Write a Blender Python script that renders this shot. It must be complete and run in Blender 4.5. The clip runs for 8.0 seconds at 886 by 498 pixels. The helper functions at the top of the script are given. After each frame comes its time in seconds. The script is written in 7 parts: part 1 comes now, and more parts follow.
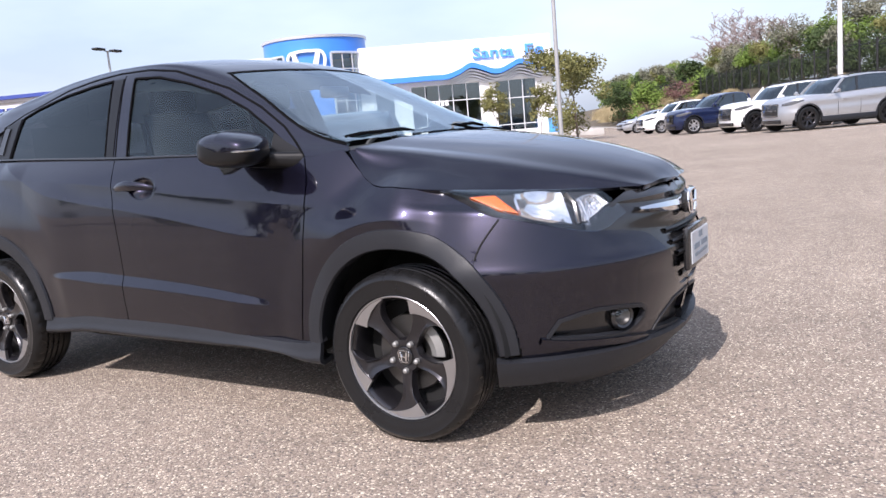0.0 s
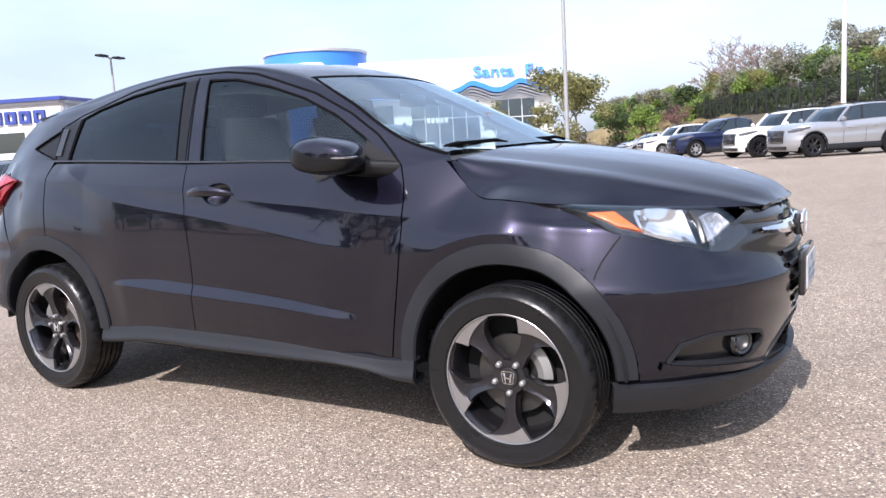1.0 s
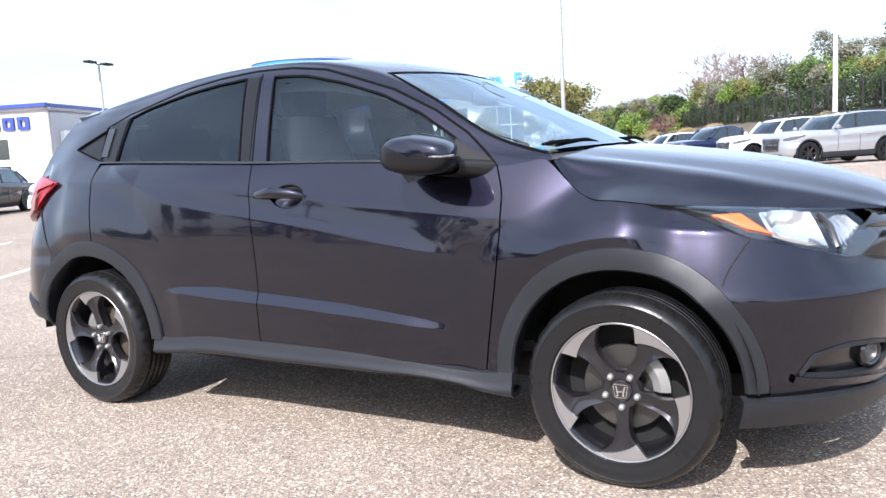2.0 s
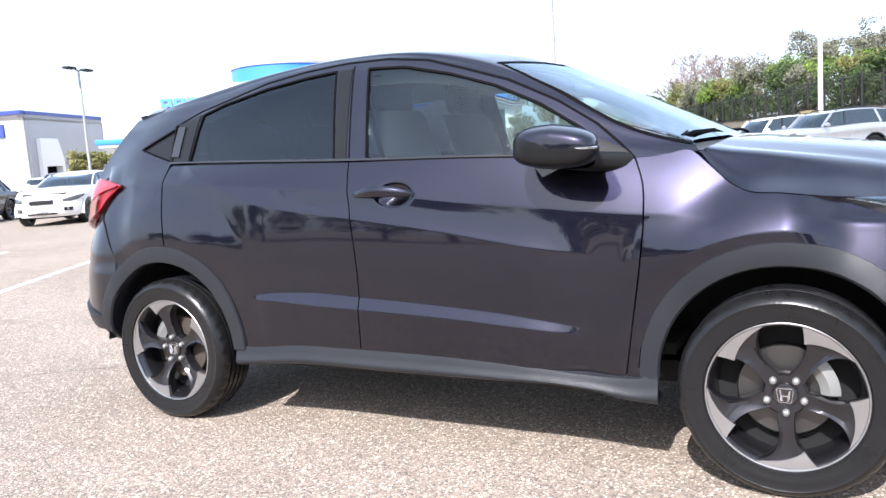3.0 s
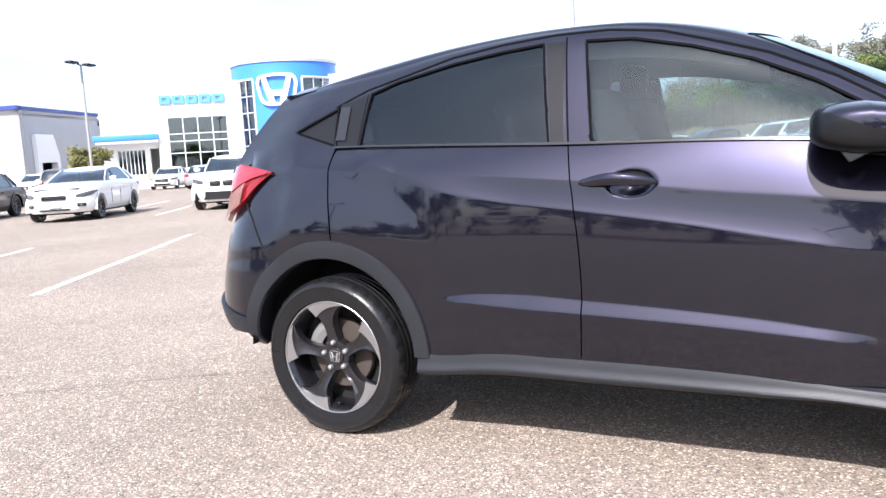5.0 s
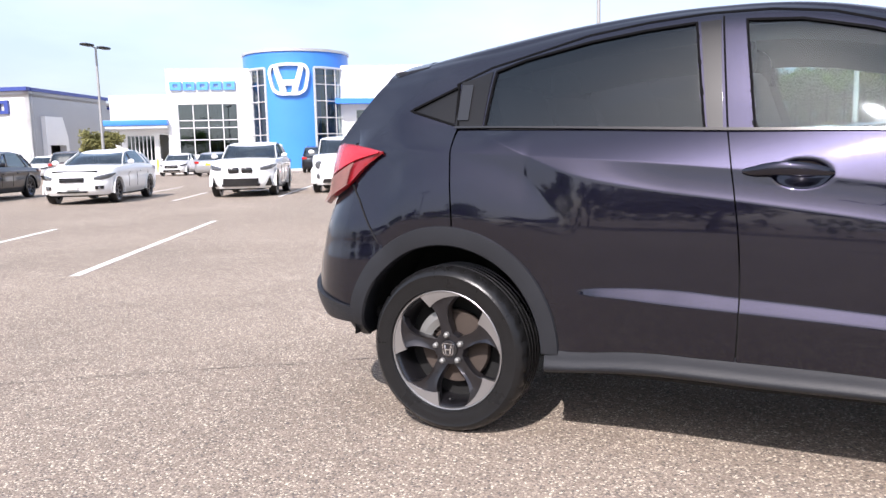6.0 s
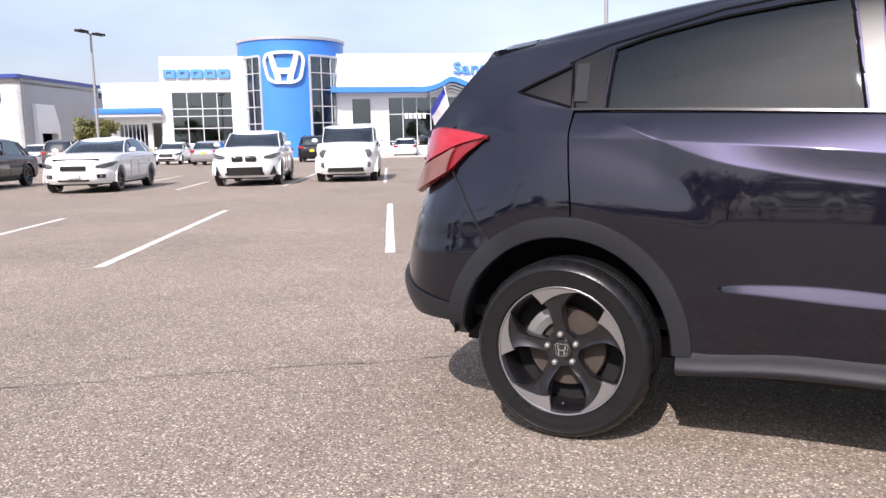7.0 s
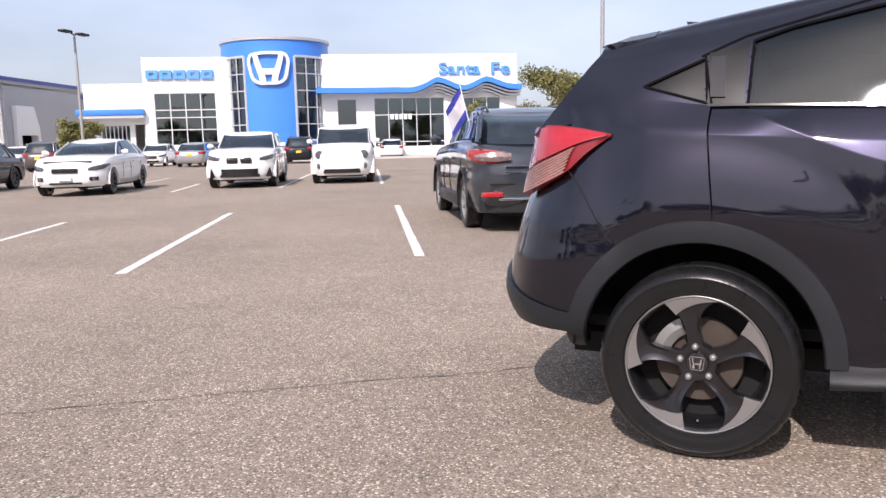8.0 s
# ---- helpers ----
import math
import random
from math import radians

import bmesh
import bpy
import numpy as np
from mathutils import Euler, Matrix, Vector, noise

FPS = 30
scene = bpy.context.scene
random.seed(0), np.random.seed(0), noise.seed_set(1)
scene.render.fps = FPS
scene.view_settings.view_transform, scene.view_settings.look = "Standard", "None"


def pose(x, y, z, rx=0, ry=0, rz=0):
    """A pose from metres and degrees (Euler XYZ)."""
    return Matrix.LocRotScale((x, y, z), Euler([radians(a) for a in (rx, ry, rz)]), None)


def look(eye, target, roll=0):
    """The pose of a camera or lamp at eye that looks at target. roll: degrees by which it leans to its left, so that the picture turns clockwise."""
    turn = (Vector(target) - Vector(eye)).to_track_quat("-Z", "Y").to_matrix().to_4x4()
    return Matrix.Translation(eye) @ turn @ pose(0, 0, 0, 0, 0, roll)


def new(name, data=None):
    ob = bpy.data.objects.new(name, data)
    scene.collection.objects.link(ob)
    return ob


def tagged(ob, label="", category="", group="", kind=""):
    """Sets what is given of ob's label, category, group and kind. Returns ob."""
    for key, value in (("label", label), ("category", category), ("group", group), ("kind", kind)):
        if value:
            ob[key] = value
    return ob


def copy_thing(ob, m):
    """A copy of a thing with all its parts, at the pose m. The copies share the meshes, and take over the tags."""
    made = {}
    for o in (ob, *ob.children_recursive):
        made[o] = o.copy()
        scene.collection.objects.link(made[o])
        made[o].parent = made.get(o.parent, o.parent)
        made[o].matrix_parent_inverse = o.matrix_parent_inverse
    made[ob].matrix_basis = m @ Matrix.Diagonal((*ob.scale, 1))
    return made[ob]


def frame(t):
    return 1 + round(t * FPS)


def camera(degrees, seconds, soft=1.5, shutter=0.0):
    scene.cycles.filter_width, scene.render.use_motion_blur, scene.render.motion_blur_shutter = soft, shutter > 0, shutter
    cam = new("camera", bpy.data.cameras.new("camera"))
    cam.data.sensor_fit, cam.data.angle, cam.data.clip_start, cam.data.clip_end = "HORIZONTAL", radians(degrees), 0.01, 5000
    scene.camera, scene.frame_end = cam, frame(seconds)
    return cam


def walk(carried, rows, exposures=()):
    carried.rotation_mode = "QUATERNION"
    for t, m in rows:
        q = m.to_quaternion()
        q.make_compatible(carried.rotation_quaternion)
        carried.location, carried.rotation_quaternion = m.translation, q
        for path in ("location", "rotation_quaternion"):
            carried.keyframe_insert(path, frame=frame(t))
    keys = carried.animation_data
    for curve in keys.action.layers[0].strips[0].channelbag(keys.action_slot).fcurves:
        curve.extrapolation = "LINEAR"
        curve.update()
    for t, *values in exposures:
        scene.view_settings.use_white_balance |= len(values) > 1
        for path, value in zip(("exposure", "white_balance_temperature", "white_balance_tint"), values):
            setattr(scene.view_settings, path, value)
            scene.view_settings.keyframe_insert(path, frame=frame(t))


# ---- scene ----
cam = camera(59.5, 8.0)
PATH = [
    (0, (2.915, -3.12, 1.147), (1.881, -1.435, 0.842), -5.0),
    (0.5, (2.681, -3.169, 1.153), (1.652, -1.478, 0.87), -4.3),
    (1, (2.485, -3.221, 1.152), (1.472, -1.517, 0.888), -3.3),
    (2.5, (1.764, -3.31, 1.136), (0.81, -1.568, 0.898), -3.7),
    (3, (1.48, -3.371, 1.136), (0.554, -1.615, 0.897), -3.9),
    (3.5, (1.264, -3.409, 1.126), (0.351, -1.646, 0.884), -3.0),
    (4, (1.004, -3.407, 1.122), (0.104, -1.637, 0.882), -3.1),
    (4.5, (0.771, -3.407, 1.131), (-0.125, -1.635, 0.896), -3.8),
    (6, (0.028, -3.475, 1.09), (-0.874, -1.707, 0.843), -1.4),
    (6.5, (-0.242, -3.47, 1.08), (-1.129, -1.696, 0.82), -1.3),
    (7, (-0.476, -3.463, 1.079), (-1.355, -1.687, 0.806), -1.2),
    (7.5, (-0.77, -3.475, 1.081), (-1.623, -1.688, 0.805), -1.0),
    (8, (-1.007, -3.485, 1.084), (-1.841, -1.688, 0.812), -1.4),
]
walk(cam, [(t, look(eye, target, roll)) for t, eye, target, roll in PATH],
     exposures=[(0.0, 0.36, 6200, 20), (1.0, 0.50, 6150, 18), (2.5, 1.00, 6000, 14), (4.5, 1.00, 6000, 15), (6.0, 0.50, 6250, 18), (6.5, 0.36, 6300, 19), (8.0, 0.08, 6500, 21)])
# ---- world and light ----
SUN_AZ, SUN_EL = radians(-84), radians(44)
world = bpy.data.worlds.new("sky")
scene.world = world
world.use_nodes = True
wn, wl = world.node_tree.nodes, world.node_tree.links
sky = wn.new("ShaderNodeTexSky")
sky.sky_type = "NISHITA"
sky.sun_disc = False
sky.sun_elevation, sky.sun_rotation = SUN_EL, math.pi / 2 - SUN_AZ
sky.air_density, sky.dust_density, sky.ozone_density = 1.0, 3.0, 1.0
# thin high cloud, whitening the sky unevenly
wtc = wn.new("ShaderNodeTexCoord")
wmap = wn.new("ShaderNodeMapping")
wmap.inputs["Scale"].default_value = (1.0, 1.0, 3.2)
wnoise = wn.new("ShaderNodeTexNoise")
wnoise.inputs["Scale"].default_value = 2.2
wnoise.inputs["Detail"].default_value = 6
wramp = wn.new("ShaderNodeValToRGB")
wramp.color_ramp.elements[0].position, wramp.color_ramp.elements[0].color = 0.36, (0.28, 0.28, 0.28, 1)
wramp.color_ramp.elements[1].position, wramp.color_ramp.elements[1].color = 0.72, (0.66, 0.66, 0.66, 1)
wmix = wn.new("ShaderNodeMixRGB")
wmix.inputs["Color2"].default_value = (6.8, 7.8, 9.0, 1)
wl.new(wtc.outputs["Generated"], wmap.inputs["Vector"])
wl.new(wmap.outputs["Vector"], wnoise.inputs["Vector"])
wl.new(wnoise.outputs["Fac"], wramp.inputs["Fac"])
wl.new(wramp.outputs["Color"], wmix.inputs["Fac"])
wl.new(sky.outputs["Color"], wmix.inputs["Color1"])
wl.new(wmix.outputs["Color"], wn["Background"].inputs["Color"])
wn["Background"].inputs["Strength"].default_value = 0.14
sun_data = bpy.data.lights.new("sun", "SUN")
sun_data.energy, sun_data.angle, sun_data.color = 5.0, radians(0.55), (1.0, 0.95, 0.88)
sun = new("sun", sun_data)
sun_dir = Vector((math.cos(SUN_AZ) * math.cos(SUN_EL), math.sin(SUN_AZ) * math.cos(SUN_EL), math.sin(SUN_EL)))
sun.matrix_world = look(sun_dir * 60, (0, 0, 0))
tagged(sun, kind="structure")


# ---- materials ----
def shader(name):
    m = bpy.data.materials.new(name)
    m.use_nodes = True
    n, l = m.node_tree.nodes, m.node_tree.links
    return m, n, l, n["Principled BSDF"]


def coords(n, l, scale, space="Object"):
    tc = n.new("ShaderNodeTexCoord")
    mp = n.new("ShaderNodeMapping")
    mp.inputs["Scale"].default_value = scale if isinstance(scale, tuple) else (scale,) * 3
    l.new(tc.outputs[space], mp.inputs["Vector"])
    return mp.outputs["Vector"]


def mixed(n, l, fac, a, b):
    mx = n.new("ShaderNodeMixRGB")
    for key, v in (("Fac", fac), ("Color1", a), ("Color2", b)):
        if isinstance(v, (int, float)):
            mx.inputs[key].default_value = v
        elif isinstance(v, tuple):
            mx.inputs[key].default_value = (*v, 1)
        else:
            l.new(v, mx.inputs[key])
    return mx.outputs["Color"]


def ramp(n, l, fac, lo, hi):
    r = n.new("ShaderNodeMapRange")
    r.inputs["From Min"].default_value, r.inputs["From Max"].default_value = lo, hi
    l.new(fac, r.inputs["Value"])
    return r.outputs["Result"]


def noise_of(n, l, vec, scale, detail=4, rough=0.6):
    t = n.new("ShaderNodeTexNoise")
    t.inputs["Scale"].default_value, t.inputs["Detail"].default_value, t.inputs["Roughness"].default_value = scale, detail, rough
    l.new(vec, t.inputs["Vector"])
    return t.outputs["Fac"]


def bump_of(n, l, bsdf, height, dist, strength=1.0):
    b = n.new("ShaderNodeBump")
    b.inputs["Distance"].default_value, b.inputs["Strength"].default_value = dist, strength
    l.new(height, b.inputs["Height"])
    l.new(b.outputs["Normal"], bsdf.inputs["Normal"])


def plain(name, col, rough=0.5, metal=0.0, vary=0.12, scale=3.0, fine=60.0, bump=0.0, coat=0.0, spec=0.5):
    """A surface with uneven tone at two scales, and fine relief where bump is given."""
    m, n, l, b = shader(name)
    v = coords(n, l, 1.0)
    big, small = noise_of(n, l, v, scale), noise_of(n, l, v, fine)
    dark = tuple(c * (1 - vary) for c in col)
    light = tuple(min(1, c * (1 + vary)) for c in col)
    c1 = mixed(n, l, ramp(n, l, big, 0.3, 0.7), dark, light)
    c2 = mixed(n, l, ramp(n, l, small, 0.35, 0.65), tuple(c * (1 - vary * 0.6) for c in col), c1)
    l.new(mixed(n, l, 0.5, c1, c2), b.inputs["Base Color"])
    rr = n.new("ShaderNodeMapRange")
    rr.inputs["To Min"].default_value, rr.inputs["To Max"].default_value = max(0, rough * 0.88), min(1, rough * 1.12)
    l.new(big, rr.inputs["Value"])
    l.new(rr.outputs["Result"], b.inputs["Roughness"])
    b.inputs["Metallic"].default_value = metal
    b.inputs["Specular IOR Level"].default_value = spec
    b.inputs["Coat Weight"].default_value = coat
    b.inputs["Coat Roughness"].default_value = 0.03
    if bump:
        bump_of(n, l, b, small, bump)
    return m


def car_paint(name, col, flake=0.25, rough=0.32, coat=1.0, metal=0.45, coat_ior=1.5):
    """Metallic flake under a clear coat, with light dust."""
    m, n, l, b = shader(name)
    v = coords(n, l, 1.0)
    fl = n.new("ShaderNodeTexVoronoi")
    fl.inputs["Scale"].default_value = 2600
    l.new(v, fl.inputs["Vector"])
    sep = n.new("ShaderNodeSeparateColor")
    l.new(fl.outputs["Color"], sep.inputs["Color"])
    bright = tuple(min(1, c * (1 + 2 * flake)) for c in col)
    c = mixed(n, l, ramp(n, l, sep.outputs["Red"], 0.35, 1.0), tuple(x * (1 - flake) for x in col), bright)
    dust = ramp(n, l, noise_of(n, l, v, 7, 6), 0.45, 0.85)
    dm = n.new("ShaderNodeMath")
    dm.operation = "MULTIPLY"
    dm.inputs[1].default_value = 0.006
    l.new(dust, dm.inputs[0])
    l.new(mixed(n, l, dm.outputs[0], c, (0.30, 0.27, 0.24)), b.inputs["Base Color"])
    b.inputs["Metallic"].default_value = metal
    b.inputs["Roughness"].default_value = rough
    b.inputs["Specular IOR Level"].default_value = 0.15
    b.inputs["Coat Weight"].default_value = coat
    b.inputs["Coat IOR"].default_value = coat_ior
    cr = n.new("ShaderNodeMapRange")
    cr.inputs["To Min"].default_value, cr.inputs["To Max"].default_value = 0.02, 0.05
    l.new(noise_of(n, l, v, 30), cr.inputs["Value"])
    l.new(cr.outputs["Result"], b.inputs["Coat Roughness"])
    bump_of(n, l, b, noise_of(n, l, v, 2.0, 2), 0.002, 0.12)
    return m


def glass(name, tint, ior=1.5):
    """Thin pane: clear with a tint, mirroring by Fresnel."""
    m, n, l, b = shader(name)
    out = n["Material Output"]
    tr, gl, fr, mx = n.new("ShaderNodeBsdfTransparent"), n.new("ShaderNodeBsdfGlossy"), n.new("ShaderNodeLayerWeight"), n.new("ShaderNodeMixShader")
    tr.inputs["Color"].default_value = (*tint, 1)
    gl.inputs["Roughness"].default_value = 0.015
    gl.inputs["Color"].default_value = (0.84, 0.95, 1, 1)
    fr.inputs["Blend"].default_value = 0.5
    steep = n.new("ShaderNodeMath")
    steep.operation = "POWER"
    steep.inputs[1].default_value = 4.6
    l.new(fr.outputs["Facing"], steep.inputs[0])
    gloss = n.new("ShaderNodeMapRange")
    gloss.inputs["To Min"].default_value = ((ior - 1) / (ior + 1)) ** 2 * 1.8
    gloss.inputs["To Max"].default_value = 1.0
    l.new(steep.outputs[0], gloss.inputs["Value"])
    l.new(gloss.outputs[0], mx.inputs["Fac"])
    l.new(tr.outputs[0], mx.inputs[1])
    l.new(gl.outputs[0], mx.inputs[2])
    l.new(mx.outputs[0], out.inputs["Surface"])
    return m


def asphalt_material():
    m, n, l, b = shader("asphalt")
    v = coords(n, l, 1.0)
    st = n.new("ShaderNodeTexVoronoi")
    st.inputs["Scale"].default_value = 125
    l.new(v, st.inputs["Vector"])
    sep = n.new("ShaderNodeSeparateColor")
    l.new(st.outputs["Color"], sep.inputs["Color"])
    stone = mixed(n, l, ramp(n, l, sep.outputs["Red"], 0.0, 1.0), (0.226, 0.182, 0.143), (0.338, 0.278, 0.222))
    stone = mixed(n, l, ramp(n, l, sep.outputs["Green"], 0.84, 0.92), stone, (0.60, 0.53, 0.42))
    stone = mixed(n, l, ramp(n, l, sep.outputs["Blue"], 0.86, 0.92), stone, (0.135, 0.114, 0.102))
    gap = ramp(n, l, st.outputs["Distance"], 0.50, 0.80)
    gm = n.new("ShaderNodeMath")
    gm.operation = "MULTIPLY"
    gm.inputs[1].default_value = 0.7
    l.new(gap, gm.inputs[0])
    c = mixed(n, l, gm.outputs[0], stone, (0.125, 0.103, 0.088))
    big = noise_of(n, l, v, 0.35, 5)
    mid = noise_of(n, l, v, 4.5, 4)
    tone = n.new("ShaderNodeMapRange")
    tone.inputs["From Min"].default_value, tone.inputs["From Max"].default_value = 0.3, 0.7
    tone.inputs["To Min"].default_value, tone.inputs["To Max"].default_value = 0.84, 1.12
    l.new(big, tone.inputs["Value"])
    tone2 = n.new("ShaderNodeMapRange")
    tone2.inputs["From Min"].default_value, tone2.inputs["From Max"].default_value = 0.3, 0.7
    tone2.inputs["To Min"].default_value, tone2.inputs["To Max"].default_value = 0.92, 1.08
    l.new(mid, tone2.inputs["Value"])
    tm = n.new("ShaderNodeMath")
    tm.operation = "MULTIPLY"
    l.new(tone.outputs[0], tm.inputs[0])
    l.new(tone2.outputs[0], tm.inputs[1])
    tone3 = n.new("ShaderNodeMapRange")
    tone3.inputs["From Min"].default_value, tone3.inputs["From Max"].default_value = 0.3, 0.7
    tone3.inputs["To Min"].default_value, tone3.inputs["To Max"].default_value = 0.86, 1.14
    l.new(noise_of(n, l, v, 26, 3, 0.7), tone3.inputs["Value"])
    tm3 = n.new("ShaderNodeMath")
    tm3.operation = "MULTIPLY"
    l.new(tm.outputs[0], tm3.inputs[0])
    l.new(tone3.outputs[0], tm3.inputs[1])
    spot = n.new("ShaderNodeMapRange")  # old oil stains
    spot.inputs["From Min"].default_value, spot.inputs["From Max"].default_value = 0.64, 0.74
    spot.inputs["To Min"].default_value, spot.inputs["To Max"].default_value = 1.0, 0.80
    l.new(noise_of(n, l, v, 1.3, 5, 0.65), spot.inputs["Value"])
    tm4 = n.new("ShaderNodeMath")
    tm4.operation = "MULTIPLY"
    l.new(tm3.outputs[0], tm4.inputs[0])
    l.new(spot.outputs[0], tm4.inputs[1])
    hs = n.new("ShaderNodeHueSaturation")
    l.new(tm4.outputs[0], hs.inputs["Value"])
    l.new(c, hs.inputs["Color"])
    l.new(hs.outputs["Color"], b.inputs["Base Color"])
    b.inputs["Roughness"].default_value = 0.9
    b.inputs["Specular IOR Level"].default_value = 0.25
    inv = n.new("ShaderNodeMath")
    inv.operation = "SUBTRACT"
    inv.inputs[0].default_value = 1.0
    l.new(st.outputs["Distance"], inv.inputs[1])
    bump_of(n, l, b, inv.outputs[0], 0.004, 0.8)
    return m


def foliage(name, a, b_, rough=0.6, through_=0.25):
    m, n, l, b = shader(name)
    g = n.new("ShaderNodeNewGeometry")
    v = coords(n, l, 1.0)
    c = mixed(n, l, g.outputs["Random Per Island"], a, b_)
    c = mixed(n, l, ramp(n, l, noise_of(n, l, v, 0.9), 0.35, 0.65), c, tuple(x * 0.7 for x in a))
    l.new(c, b.inputs["Base Color"])
    b.inputs["Roughness"].default_value = rough
    b.inputs["Subsurface Weight"].default_value = 0.0
    b.inputs["Specular IOR Level"].default_value = 0.25
    return m


M_ASPHALT = asphalt_material()
M_LINE = plain("line_paint", (0.62, 0.60, 0.56), 0.8, vary=0.22, scale=6, fine=90, bump=0.002)
M_PAINT = car_paint("dark_violet_paint", (0.0110, 0.0106, 0.0222), .25, .33, 1.0, .92, 1.55)
M_BLACK = plain("black_gloss_plastic", (0.012, 0.012, 0.013), 0.16, vary=0.1, coat=0.5)
M_CLAD = plain("textured_grey_plastic", (0.0160, 0.0172, 0.0205), 0.40, vary=0.1, scale=5, fine=700, bump=0.0004, spec=.30)
M_UNDER = plain("dark_underbody", (0.005, 0.005, 0.005), 0.9)
M_RUBBER = plain("tyre_rubber", (0.0100, 0.0100, 0.0105), 0.28, vary=0.2, scale=9, fine=120, bump=0.0006, spec=.28)
M_SEAL = plain("window_seal_rubber", (0.004, 0.004, 0.0044), 0.7, spec=.04)
M_RIMDARK = plain("gunmetal_wheel_paint", (0.026, 0.025, 0.029), 0.30, 0.7, vary=0.08, coat=0.6)
M_RIMFACE = plain("machined_aluminium", (0.44, 0.44, 0.45), 0.32, 0.95, vary=0.06, scale=8, fine=300)
M_CHROME = plain("chrome", (0.82, 0.82, 0.83), 0.07, 1.0, vary=0.02)
M_STEEL = plain("brushed_steel", (0.10, 0.096, 0.092), 0.42, 0.9, vary=0.15)
M_RUST = plain("rusty_iron", (0.075, 0.058, 0.048), 0.75, 0.4, vary=0.3)
M_CALIPER = plain("cast_aluminium", (0.26, 0.26, 0.25), 0.55, 0.6, vary=0.15)
M_AMBER = plain("amber_lens", (0.68, 0.13, 0.012), 0.12, vary=0.1, scale=40, coat=1.0)
M_RED = plain("red_tail_lens", (0.36, 0.004, 0.010), 0.12, vary=0.15, scale=18, coat=1.0)
M_CLEARRED = plain("clear_reflector_lens", (0.50, 0.30, 0.28), 0.14, vary=0.15, scale=50, coat=1.0)
M_WHITE = plain("white_paint", (0.78, 0.78, 0.76), 0.45, vary=0.04)
M_GLASS_F = glass("clear_side_glass", (0.58, 0.69, 0.69), 1.46)
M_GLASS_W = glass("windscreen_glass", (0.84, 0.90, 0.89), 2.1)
M_GLASS_R = glass("privacy_glass", (0.10, 0.10, 0.11), 1.42)
M_LENS = glass("lamp_lens", (0.95, 0.96, 0.97), 1.45)
M_SEAT = plain("dark_seat_cloth", (0.008, 0.0085, 0.0095), 0.9, vary=0.15, fine=25)
M_PILLAR = plain("satin_black_plastic", (.007, .0072, .008), .30, spec=.28)
M_DASH = plain("dashboard_plastic", (0.05, 0.05, 0.052), 0.6, vary=0.15)

# ---- mesh tools ----
def mesh_of(name, bm, material, smooth=True, angle=None):
    me = bpy.data.meshes.new(name)
    bm.to_mesh(me)
    bm.free()
    for m in material if isinstance(material, (list, tuple)) else [material]:
        me.materials.append(m)
    if smooth:
        me.shade_smooth()
        if angle:
            me.set_sharp_from_angle(angle=radians(angle))
    return me


def part(name, bm, material, parent, label="", smooth=True, angle=35, kind=""):
    ob = new(name, mesh_of(name, bm, material, smooth, angle))
    ob.parent = parent
    return tagged(ob, label, kind=kind)


def thing(name, label, category, group="", kind="", at=None):
    ob = new(name)
    ob.empty_display_size = 0.2
    if at is not None:
        ob.matrix_world = at
    return tagged(ob, label, category, group, kind)


def solid(name, bm, material, label, category="", group="", kind="", smooth=True, angle=35):
    return tagged(new(name, mesh_of(name, bm, material, smooth, angle)), label, category, group, kind)


def box(bm, lo, hi, bevel=0.0, seg=2, mat=0):
    g = bmesh.ops.create_cube(bm, size=1.0)
    vs = g["verts"]
    for v in vs:
        v.co = Vector([lo[i] + (v.co[i] + 0.5) * (hi[i] - lo[i]) for i in range(3)])
    faces = {f for v in vs for f in v.link_faces}
    for f in faces:
        f.material_index = mat
    if bevel:
        es = {e for v in vs for e in v.link_edges}
        r = bmesh.ops.bevel(bm, geom=list(es), offset=bevel, segments=seg, profile=0.5, affect="EDGES")
        for f in r["faces"]:
            f.material_index = mat
    return bm


def new_box(lo, hi, bevel=0.0, seg=2):
    return box(bmesh.new(), lo, hi, bevel, seg)


def grid(bm, pts, mat=0, flip=False):
    """Faces over a rectangular array of points."""
    rows = [[bm.verts.new(p) for p in row] for row in pts]
    for i in range(len(rows) - 1):
        for j in range(len(rows[0]) - 1):
            q = [rows[i][j], rows[i + 1][j], rows[i + 1][j + 1], rows[i][j + 1]]
            f = bm.faces.new(q[::-1] if flip else q)
            f.material_index = mat
    return rows


def lathe(bm, profile, steps=48, axis="y", centre=(0, 0, 0), mat=0, closed=False):
    """Turns (radius, height) pairs about an axis."""
    rings = []
    for r, h in profile:
        ring = []
        for k in range(steps):
            a = 2 * math.pi * k / steps
            p = {"y": (r * math.cos(a), h, r * math.sin(a)), "z": (r * math.cos(a), r * math.sin(a), h), "x": (h, r * math.cos(a), r * math.sin(a))}[axis]
            ring.append(bm.verts.new(Vector(p) + Vector(centre)))
        rings.append(ring)
    pairs = list(zip(rings, rings[1:])) + ([(rings[-1], rings[0])] if closed else [])
    for a, b in pairs:
        for k in range(steps):
            f = bm.faces.new((a[k], a[(k + 1) % steps], b[(k + 1) % steps], b[k]))
            f.material_index = mat
    return rings


def capped(bm, ring):
    bm.faces.new(ring)


